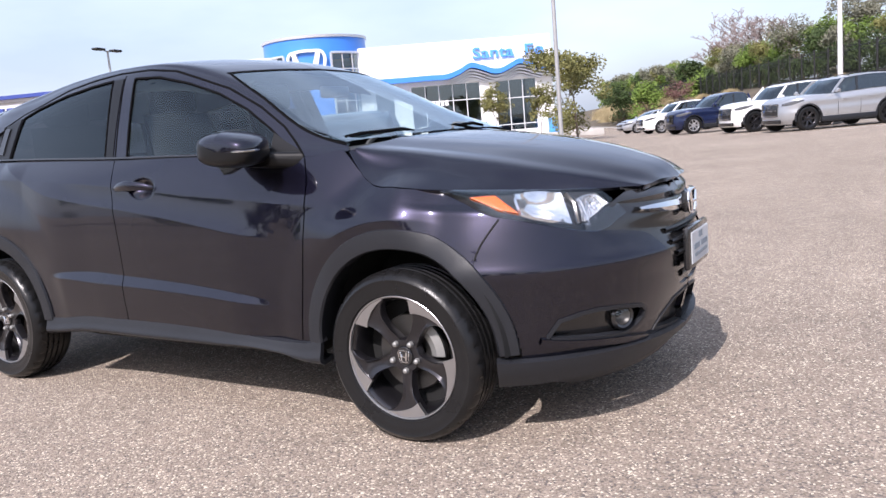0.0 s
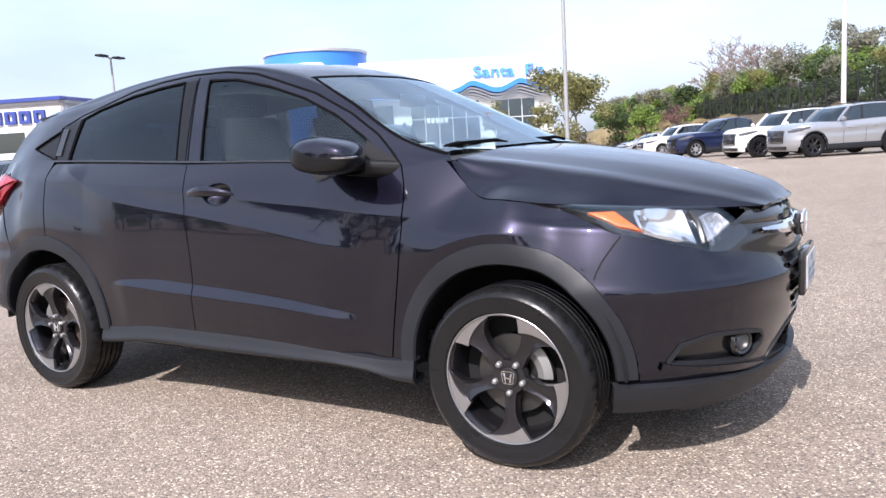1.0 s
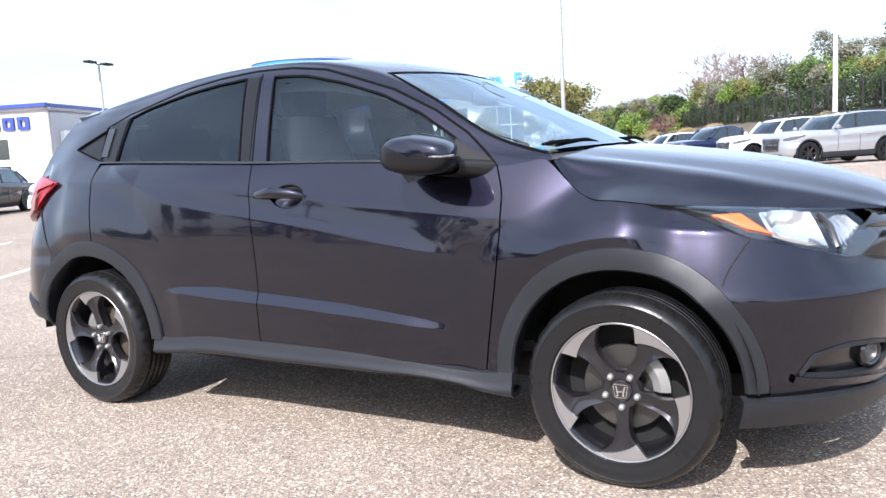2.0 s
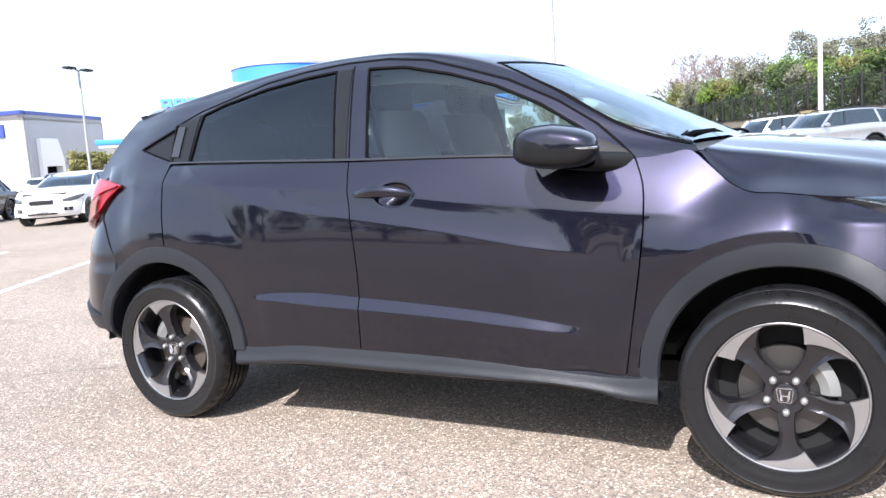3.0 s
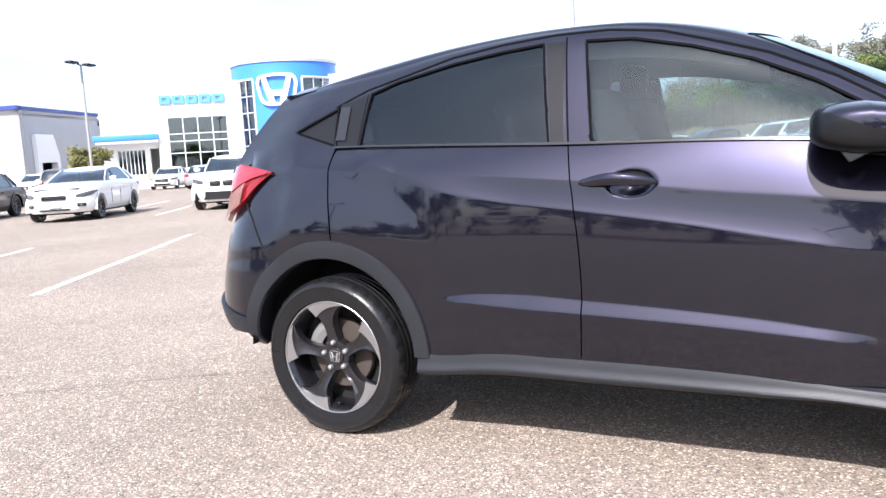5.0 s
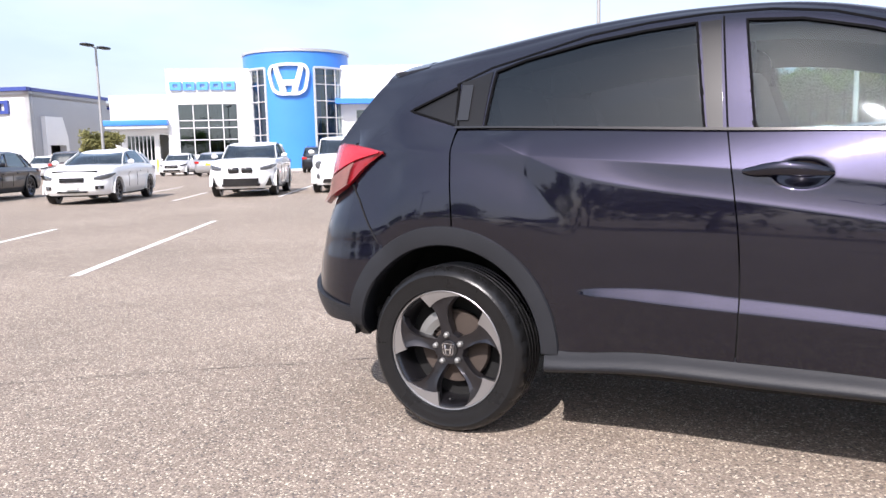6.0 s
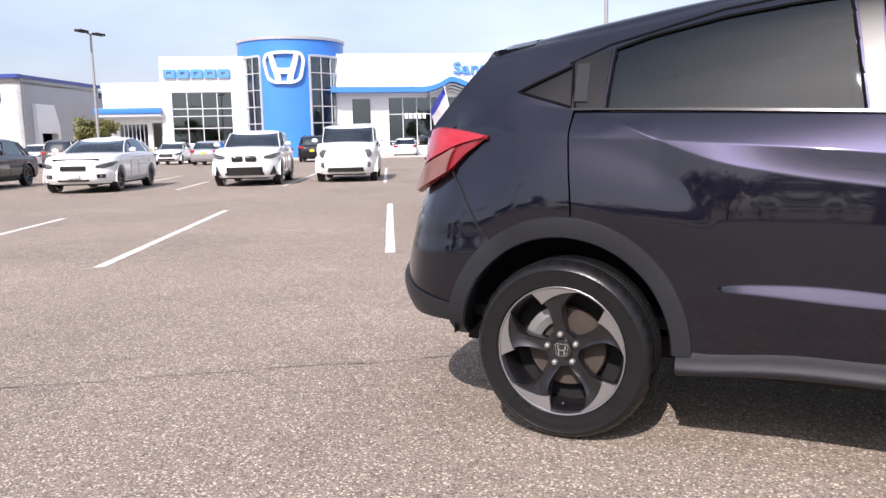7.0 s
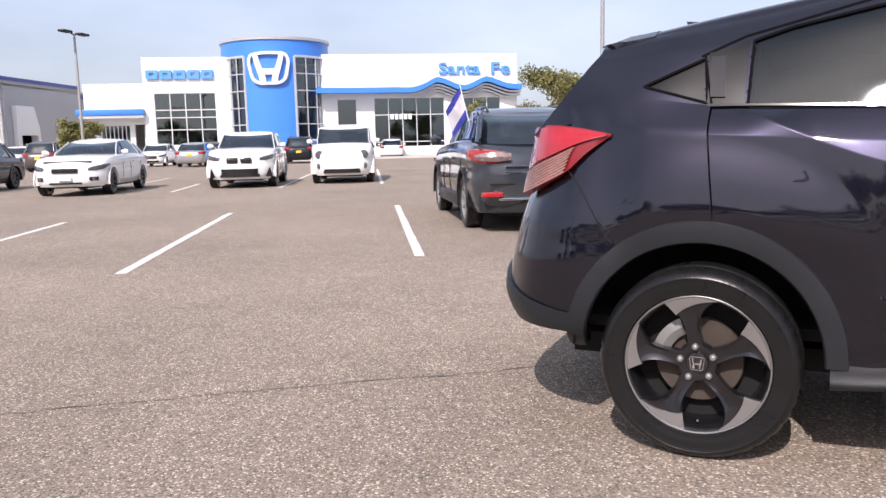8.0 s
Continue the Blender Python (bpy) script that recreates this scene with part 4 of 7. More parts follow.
# black nose panel, grille bars, chrome wing, badge, plate
both(part("nose_panel", round_panel(NOSE_X, (-.5, 42), [(a, z - .006) for a, z in NOSE_TOP], [(-1, .878), (12, .878), (20, .874), (28, .870), (34, .84), (42, .79)], 70, 40, off=-.010, rim=.02), M_BLACK, car, "glossy black grille surround"))
grille_m = plain("grille_black", (.008, .008, .009), .35)
for z, yw in ((.512, .115), (.560, .160), (.608, .198), (.655, .230), (.700, .250)):
    bm = bmesh.new()
    w = math.degrees(math.atan2(yw, .84))
    rows = []
    for d in np.linspace(-w, w, 25):
        q = on_round(NOSE_X, abs(d), z, 0)
        q = Vector((q.x - .012, q.y if d > 0 else -q.y, z))
        rows.append([q + Vector((-.03, 0, .004)), q + Vector((.010, 0, .012)), q + Vector((.014, 0, .004)), q + Vector((.006, 0, -.010)), q + Vector((-.03, 0, -.012))])
    grid(bm, rows)
    outward(bm, (1.6, 0, z))
    part("grille_bar", bm, grille_m, car)
bm = bmesh.new()
rows = []
for d in np.linspace(-26, 26, 61):
    f = abs(d) / 26
    z = .778 + .022 * f**1.5
    q = on_round(NOSE_X, abs(d), z, 0)
    q = Vector((q.x, q.y if d > 0 else -q.y, z))
    h = .027 * (1 - .75 * f**3) + .004
    n = Vector((q.x - NOSE_X, q.y, 0)).normalized()
    rows.append([q + Vector((0, 0, h)) - n * .012, q + Vector((0, 0, h * .8)) + n * .010, q + n * .016 + Vector((0, 0, h * .1)), q + n * .006 - Vector((0, 0, h * .55)), q - n * .012 - Vector((0, 0, h * .6))])
grid(bm, rows)
outward(bm, (1.6, 0, .78))
part("chrome_wing", bm, M_CHROME, car, "chrome grille bar")
badge = new("front_badge", None)
badge.parent = car
badge.matrix_local = pose(2.172, 0, .783, 0, 0, 0)
bm = bmesh.new()
fr = [(0, -.052, .040), (0, 0, .046), (0, .052, .040), (0, .060, .020), (0, .050, -.034), (0, 0, -.044), (0, -.050, -.034), (0, -.060, .020), (0, -.052, .040)]
tube(bm, [tuple(p) for p in spline(fr, np.linspace(0, 1, 48))], .0055, 8)
part("badge_frame", bm, M_CHROME, badge, "chrome emblem frame")
bm = bmesh.new()
for s in (-1, 1):
    tube(bm, [(.002, s * .040, .040), (.004, s * .030, 0), (.002, s * .022, -.038)], .0075, 6)
tube(bm, [(.004, -.030, .0), (.004, .030, .0)], .0075, 6)
part("badge_bars", bm, M_CHROME, badge)
bm = new_box((-.03, -.05, -.04), (-.004, .05, .04), .008)
part("badge_back", bm, M_BLACK, badge)
plate_frame = part("plate_frame", new_box((2.168, -.160, .530), (2.194, .160, .698), .010), M_BLACK, car, "black plate frame")
pl = part("front_plate", new_box((2.1945, -.138, .552), (2.199, .138, .676), .003, 1), plain("grey_plate", (.50, .52, .54), .5), plate_frame, "grey paper plate")
for k, (y0, y1, z0, z1) in enumerate(((-.03, .03, .642, .666), (-.11, -.02, .604, .626), (.0, .11, .604, .626), (-.10, .10, .576, .590))):
    part("plate_bar", new_box((2.1993, y0, z0), (2.2010, y1, z1)), plain("grey_ink", (.22, .26, .30), .6) if k == 0 else bpy.data.materials["grey_ink"], plate_frame, smooth=False)

# fog lamp bay
both(part("fog_bay", round_panel(NOSE_X, (22, 58), [(20, .345), (60, .375)], [(20, .470), (60, .470)], 40, 14, off=-.035, rim=0), M_BLACK, car, "dark recessed fog lamp bay"))


def round_strip(path, w, off, name, material, closed=True, label="", depth=.02):
    bm = bmesh.new()
    n = len(path)
    rows = []
    for i, (d, z) in enumerate(path):
        a, b = path[(i - 1) % n if closed else max(0, i - 1)], path[(i + 1) % n if closed else min(n - 1, i + 1)]
        t = Vector(((b[0] - a[0]) * .0135, b[1] - a[1]))
        t = t.normalized() if t.length else Vector((1, 0))
        s = Vector((-t.y / .0135, t.x)) * w / 2
        rows.append([on_round(NOSE_X, d + s.x, z + s.y, -depth), on_round(NOSE_X, d + s.x * .9, z + s.y * .9, off), on_round(NOSE_X, d - s.x * .9, z - s.y * .9, off), on_round(NOSE_X, d - s.x, z - s.y, -depth)])
    if closed:
        rows.append(rows[0])
    grid(bm, rows)
    outward(bm, (NOSE_X, 0, .42))
    return both(part(name, bm, material, car, label))


def dense_loop(poly, n=10):
    return [(a[0] + (b[0] - a[0]) * k / n, a[1] + (b[1] - a[1]) * k / n) for a, b in zip(poly, poly[1:] + poly[:1]) for k in range(n)]


round_strip(dense_loop(FOG_BAY, 5), .014, .003, "fog_bay_rim", M_CLAD)
round_strip([tuple(p) for p in spline([(55, .390), (53, .383), (49, .372), (41, .356), (33, .340), (24, .318)], np.linspace(0, 1, 40))], .026, .012, "bumper_wing", M_PAINT, False)
both(part("lower_intake", round_panel(NOSE_X, (-.5, 24), [(-1, .28), (25, .30)], [(-1, .47), (25, .46)], 24, 14, off=-.03, rim=0), grille_m, car, "black lower air intake"))
round_strip(dense_loop([(-1, .298), (12, .317), (20.5, .334), (17, .375), (11, .425), (-1, .443)], 6), .012, .002, "intake_rim", M_CLAD)
fog = Vector(on_round(NOSE_X, 33.0, .423, -.018))
ax = Vector((math.cos(radians(33)), -math.sin(radians(33)), 0))
turn = ax.to_track_quat("Y", "Z").to_matrix().to_4x4()
bm = bmesh.new()
lathe(bm, [(.050, -.02), (.050, .004), (.042, .014), (.034, .010)], 28, "y")
bmesh.ops.transform(bm, matrix=Matrix.Translation(fog) @ turn, verts=bm.verts)
both(part("fog_lamp_ring", bm, M_BLACK, car))
bm = bmesh.new()
rings = lathe(bm, [(.034, .006), (.027, -.006), (.014, -.018), (.003, -.022)], 28, "y")
capped(bm, rings[-1])
bmesh.ops.transform(bm, matrix=Matrix.Translation(fog) @ turn, verts=bm.verts)
both(part("fog_reflector", bm, M_STEEL, car, "round fog lamp reflector"))
bm = bmesh.new()
rings = lathe(bm, [(.034, .008), (.027, .014), (.014, .017), (.003, .018)], 28, "y")
capped(bm, rings[-1])
bmesh.ops.transform(bm, matrix=Matrix.Translation(fog) @ turn, verts=bm.verts)
both(part("fog_lens", bm, M_LENS, car))

# door mirror
MC = Vector((.612, -.880, 1.138))


def rounded(v, p):
    return math.copysign(abs(v) ** p, v)


def mirror_shell(lo, hi, grow=0.0):
    """Boxy pod: long axis outwards, bowed in front, flat behind, its underside level."""
    rows = []
    for i in range(41):
        ang = math.pi * (lo + (hi - lo) * i / 40)
        row = []
        for j in range(33):
            b = math.pi * j / 32
            y = -math.cos(b) * .128
            e = (math.sin(b) + 1e-4) ** .42
            f = (y + .128) / .256
            fx, fz = rounded(math.sin(ang), .62), rounded(math.cos(ang), .62)
            x = fx * ((.165 if fx > 0 else .150) - .03 * f + grow) * e
            up = .078 - .026 * max(0, fx) if fz > 0 else .068 - .014 * max(0, -fx)
            z = fz * (up + grow) * e
            row.append(MC + Vector((x - .20 * y, y, z + .03 * y)))
        rows.append(row)
    return rows


mirror = both(part("door_mirror", sheet(mirror_shell(0, 2), 0, MC), M_PAINT, car, "door mirror with indicator strip"))
part("lower_cover", sheet(mirror_shell(.52, 1.48, .003), 0, MC), M_PILLAR, mirror, "glossy black lower cover")
part("mirror_face", sheet(mirror_shell(1.30, 1.70, .002), 0, MC), M_PILLAR, mirror, "black rim round the mirror glass")
bm = bmesh.new()
ms = mirror_shell(.505, .515, .003)
tube(bm, [q for q in ms[20][2:15]], [.002, .0045, *[.005] * 9, .004, .002], 6)
part("indicator_strip", bm, M_CHROME, mirror, "clear indicator strip")
M_FOOT = plain("matt_black_plastic", (.006, .006, .0065), .45, spec=.25)
bm = bmesh.new()
rows = []
for f in np.linspace(0, 1, 9):
    c = Vector((.650, -.810, 1.090)).lerp(Vector((.780, -.738, 1.074)), f)
    hx, hz = .080 - .018 * f, .030 + .004 * f
    rows.append([c + Vector((rounded(math.cos(a), .6) * hx, 0, rounded(math.sin(a), .7) * hz)) for a in np.linspace(0, 2 * math.pi, 25)])
grid(bm, rows)
bmesh.ops.recalc_face_normals(bm, faces=bm.faces)
part("mirror_arm", bm, M_FOOT, mirror, "black mirror foot")
bm = bmesh.new()
prism(bm, flip_y([(.545, .90, 1.088), (.66, .87, 1.088), (.64, .87, 1.070), (.580, .90, 1.042)]), (0, -.022, 0), (0, .022, 0))
part("mirror_fin", bm, M_BLACK, mirror)
both(part("mirror_sail", flank_panel([(1.05, .69), (1.14, .665), (1.2, .66)], [(1.05, .845), (1.10, .825), (1.14, .77), (1.2, .66)], [(.6, 1.095), (.7, 1.088), (.85, 1.078)], [(.6, 1.205), (.66, 1.190), (.74, 1.148), (.85, 1.092)], 14, 14, .005, GREEN_TREE, rim=.008), M_FOOT, car, "black mirror sail"))

# door handle
bm = bmesh.new()
path, rad = [], []
for k in range(21):
    f = k / 20
    x = -.245 + .265 * f
    o = .006 + .034 * math.sin(math.pi * f) ** .7
    path.append(on_side(x, 1.006 - .008 * f, o))
    rad.append(.006 + .016 * math.sin(math.pi * f) ** .6)
rows = []
for p, r in zip(path, rad):
    rows.append([p + Vector((0, -math.cos(a) * r * .55, math.sin(a) * r)) for a in np.linspace(0, 2 * math.pi, 13)])
grid(bm, rows)
bmesh.ops.remove_doubles(bm, verts=bm.verts, dist=1e-5)
bmesh.ops.recalc_face_normals(bm, faces=bm.faces)
both(part("door_handle", bm, M_PAINT, car, "body-coloured pull handle"))

# tail lamps
T_TOP = flip_y([(-1.605, .778, 1.098), (-1.72, .748, 1.122), (-1.838, .700, 1.137), (-1.93, .600, 1.132), (-1.985, .430, 1.122)])
T_LOW = flip_y([(-1.605, .778, 1.094), (-1.69, .796, 1.035), (-1.758, .798, .975), (-1.86, .765, .925), (-1.955, .690, .888)])
tp = patch(T_TOP, T_LOW, 40, 25, .022, .008, (-.6, -.8, .1))
tail = both(part("tail_lamp", sheet([[p + Vector((0, .012, 0)) for p in row] for row in tp], .02, (-1.5, 0, 1.0)), plain("dark_red_lens", (.22, .005, .009), .25, coat=.5), car, "red tail lamp with clear lower segment"))
part("brake_lens", sheet([row[1:16] for row in tp[1:]], .006, (-1.5, 0, 1.0)), M_RED, tail, "red brake lens")
for k in range(8):
    j = 16 + k
    part("reverse_lens_rib", sheet([[row[j].lerp(row[j + 1], .08), row[j].lerp(row[j + 1], .5) + Vector((-.003, -.004, 0)), row[j].lerp(row[j + 1], .92)] for row in tp[11 + k:]], 0, (-1.5, 0, 1.0)), M_CLEARRED, tail, "pale ribbed reversing lens")

# tailgate glass and spoiler
edge = GREEN[0]
bm = bmesh.new()
rows = []
for j in range(0, 70, 3):
    p = edge[j]
    rows.append([Vector((p[0] - .10 * (1 - f * f) * (1 if j else 1), p[1] * f, p[2] + .01 * (1 - f * f))) for f in np.linspace(1, -1, 25)])
grid(bm, rows)
outward(bm, (-1.2, 0, 1.1))
part("rear_screen", bm, M_GLASS_R, car, "dark rear screen")
bm = bmesh.new()
top, low = [], []
for y in np.linspace(-.565, .565, 31):
    f = abs(y) / .565
    hit = GREEN_TREE.ray_cast(Vector((-1.50, -abs(y), 3)), Vector((0, 0, -1)))
    z0 = hit[0].z + .004 if hit[0] else 1.46
    back = -1.745 + .012 * f**2 + .07 * f**6
    row = [Vector((-1.50, y, z0)), Vector((-1.60, y, z0 - .012)), Vector((back + .03, y, 1.447 - .014 * f)), Vector((back, y, 1.442 - .014 * f)), Vector((back + .02, y, 1.428 - .014 * f)), Vector((-1.66, y, 1.405 - .02 * f)), Vector((-1.60, y, 1.395))]
    top.append(row)
grid(bm, top)
outward(bm, (-1.62, 0, 1.43))
for row in (top[0], top[-1]):
    bm.faces.new([bm.verts.new(p) for p in row])
part("roof_spoiler", bm, M_PAINT, car)
bm = bmesh.new()
rows = [[Vector((-1.44 + .16 * g - .03 * (1 - g) * h, .001 + s * (.022 - .016 * h) * math.sin(math.pi * min(1, .1 + .8 * g)), 1.497 + .062 * h * (1 - .75 * g) + .004 - .02 * (1 - h) + .024 * g)) for h in (0, .4, .8, 1.0)] for s in (-1, 1) for g in ((0, .3, .6, 1.0) if s < 0 else (1.0, .6, .3, 0))]
grid(bm, rows + rows[:1])
bmesh.ops.recalc_face_normals(bm, faces=bm.faces)
part("roof_antenna", bm, M_PAINT, car)

# seams over the doors and round the windscreen
ROOF_GAP = dense([(-1.33, 1.352), (-1.19, 1.414), (-.81, 1.507), (-.60, 1.533), (-.389, 1.546), (-.185, 1.542), (.0, 1.517), (.15, 1.470), (.35, 1.403), (.55, 1.306), (.70, 1.212), (.80, 1.128), (.845, 1.085)], .02, False)
both(strip(ROOF_GAP, .009, .0012, M_SEAL, "roof_gap", car, tree=GREEN_TREE))
both(strip(dense([(-.300, 1.15), (-.338, 1.53)], .02, False), .007, .0015, M_SEAL, "pillar_gap", car, tree=GREEN_TREE))
both(strip(dense([(-1.287, 1.19), (-1.318, 1.355)], .02, False), .008, .006, M_SEAL, "pillar_gap", car, tree=GREEN_TREE))
both(part("handle_pocket", flank_panel([(1.2, -1.292), (1.34, -1.297)], [(1.2, -1.245), (1.34, -1.25)], [(-1.31, 1.210), (-1.2, 1.205)], [(-1.31, 1.345), (-1.2, 1.345)], 6, 12, .009, GREEN_TREE, rim=.006), M_BLACK, car, "hidden door handle"))


def cabin_point(x, s):
    """The cabin skin at length x and line number s (0 belt to 7 roof middle)."""
    j = s / 7 * (NG_V - 1)
    j0 = min(int(j), NG_V - 2)
    col = GREEN[:, j0] + (GREEN[:, j0 + 1] - GREEN[:, j0]) * (j - j0)
    return Vector([float(np.interp(x, col[:, 0], col[:, k])) for k in range(3)])


def cabin_band(pts, w, off, name, material, label=""):
    bm = bmesh.new()
    rows = []
    for i, p in enumerate(pts):
        d = (pts[min(i + 1, len(pts) - 1)] - pts[max(i - 1, 0)]).normalized()
        n = GREEN_TREE.find_nearest(p)[1]
        n = n if n.z > 0 else -n
        s = d.cross(n).normalized() * w / 2
        rows.append([p - s - n * .004, p - s + n * off, p + s + n * off, p + s - n * .004])
    grid(bm, rows)
    bmesh.ops.recalc_face_normals(bm, faces=bm.faces)
    return part(name, bm, material, car, label)


side_pts = [cabin_point(x, shield_side(x)) for x in np.linspace(.30, 1.02, 50)]
both(cabin_band(side_pts, .012, .002, "windscreen_seal", M_SEAL))
top_pts = []
for y in np.linspace(-.54, .54, 41):
    x = shield_top(abs(y))
    h = GREEN_TREE.ray_cast(Vector((x, -abs(y), 3)), Vector((0, 0, -1)))
    top_pts.append(Vector((x, y, h[0].z if h[0] else 1.47)))
bm = bmesh.new()
rows = [[p + Vector((-.008, 0, .003)), p + Vector((-.006, 0, .006)), p + Vector((.008, 0, -.001)), p + Vector((.010, 0, -.008))] for p in top_pts]
grid(bm, rows)
outward(bm, (.2, 0, 1.2))
part("windscreen_seal", bm, M_SEAL, car)
# cowl and wipers
bm = bmesh.new()
rows = []
for f in np.linspace(-1, 1, 41):
    y = .70 * f
    x = 1.115 - .075 * f * f
    rows.append([Vector((x - .12, y, 1.122 - .02 * f * f)), Vector((x - .06, y, 1.126 - .022 * f * f)), Vector((x + .03, y, 1.118 - .022 * f * f))])
grid(bm, rows)
outward(bm, (1, 0, .5))
part("cowl", bm, M_DASH, car, "black plastic cowl")
for y0, y1, x0 in ((-.25, -.62, 1.06), (.33, -.10, 1.09)):
    bm = bmesh.new()
    tube(bm, [(x0, y0, 1.150), (x0 - .02, y0 - .06, 1.163), (x0 - .05, y1 + .06, 1.158), (x0 - .07, y1, 1.150)], .007, 6)
    tube(bm, [(x0 - .075, y0 + .05, 1.166), (x0 - .082, (y0 + y1) / 2, 1.170), (x0 - .075, y1 - .02, 1.150)], .006, 6)
    part("wiper", bm, M_SEAL, car)

# cabin interior
def seat(y, x, name="seat", w=.25):
    s = new(name, None)
    s.parent = car
    part("cushion", new_box((x - .22, y - w, .62), (x + .28, y + w, .80), .05, 3), M_SEAT, s)
    bm = bmesh.new()
    rows = []
    for f in np.linspace(0, 1, 9):
        z = .76 + .58 * f
        xx = x - .20 - .20 * f
        ww = w * (1 - .25 * f**2)
        rows.append([Vector((xx + .10 * math.cos(a) * (.7 + .3 * abs(math.sin(a))), y + ww * math.sin(a), z)) for a in np.linspace(0, 2 * math.pi, 17)])
    grid(bm, rows)
    bm.faces.new([bm.verts.new(p) for p in rows[-1][:-1]])
    bmesh.ops.recalc_face_normals(bm, faces=bm.faces)
    part("backrest", bm, M_SEAT, s)
    part("headrest", new_box((x - .46, y - .13, 1.34), (x - .36, y + .13, 1.50), .04, 3), M_SEAT, s)
    return s


for y in (-.36, .36):
    seat(y, .10)
seat(-.36, -.80, "rear_seat", .30)
seat(.36, -.80, "rear_seat", .30)
bm = bmesh.new()
rows = []
for y in np.linspace(-.68, .68, 25):
    rows.append([Vector((.48, y, .78)), Vector((.50, y, .98)), Vector((.56, y, 1.045 + (.03 if .15 < y < .55 else 0))), Vector((.75, y, 1.065)), Vector((1.04, y, 1.085))])
grid(bm, rows)
outward(bm, (.9, 0, .5))
part("dashboard", bm, M_DASH, car)
bm = bmesh.new()
rows = [[Vector((.40 + .035 * math.sin(b) * .4 + .08 * math.sin(a), .36 + (.18 + .016 * math.cos(b)) * math.cos(a), .98 + (.18 + .016 * math.cos(b)) * math.sin(a))) for b in np.linspace(0, 2 * math.pi, 9)] for a in np.linspace(0, 2 * math.pi, 33)]
grid(bm, rows)
bmesh.ops.recalc_face_normals(bm, faces=bm.faces)
part("steering_wheel", bm, M_DASH, car)
bm = bmesh.new()
box(bm, (-1.75, -.70, .40), (.95, .70, .44))
part("cabin_floor", bm, M_UNDER, car, smooth=False)
bm = bmesh.new()
rows = [[Vector((x, y, float(np.interp(x, [-1.6, -1.15, -.8, -.4, -.05, .28], [1.40, 1.48, 1.53, 1.55, 1.54, 1.47])) - .10 * (abs(y) / .55) ** 4)) for y in np.linspace(-.55, .55, 13)] for x in np.linspace(-1.6, .28, 15)]
grid(bm, rows)
part("headliner", bm, plain("grey_headliner", (.28, .27, .25), .9), car)
part("mirror_glass", new_box((.44, -.11, 1.345), (.46, .11, 1.405), .01), M_BLACK, car, "inside rear-view mirror")

# seam between quarter panel and rear bumper
both(strip(dense([(-1.765, .975), (-1.708, .905), (-1.647, .804), (-1.612, .755), (-1.60, .735)], .012, False), .004, .002, M_UNDER, "bumper_gap", car, tree=FLANK_TREE))
both(strip(dense([(1.698, .824), (1.672, .785), (1.648, .745), (1.633, .710), (1.628, .69)], .012, False), .005, .002, M_UNDER, "bumper_gap", car))

# ---- wheels ----
def wheel_bm_tyre():
    bm = bmesh.new()
    R, w = TYRE_R, .108
    prof = [(.229, -.085), (.236, -.094), (.242, -.099), (.2425, -.1015), (.246, -.1015), (.258, -.105), (.275, -.108), (.294, -.108), (.2965, -.1095), (.299, -.1085), (.307, -.1025), (.316, -.094), (.322, -.084), (R - .002, -.074), (R, -.060)]
    for g in (-.045, -.015, .015, .045):
        prof += [(R, g - .006), (R - .007, g - .004), (R - .007, g + .004), (R, g + .006)]
    prof += [(R, .060), (.322, .086), (.308, .104), (.270, .108), (.229, .085)]
    rings = lathe(bm, prof, 165, "y")
    for ring in rings[12:15]:  # cross grooves over the tread's shoulder
        for k in range(0, 165, 5):
            ring[k].co = Vector((ring[k].co.x * .980, ring[k].co.y, ring[k].co.z * .980))
    return bm


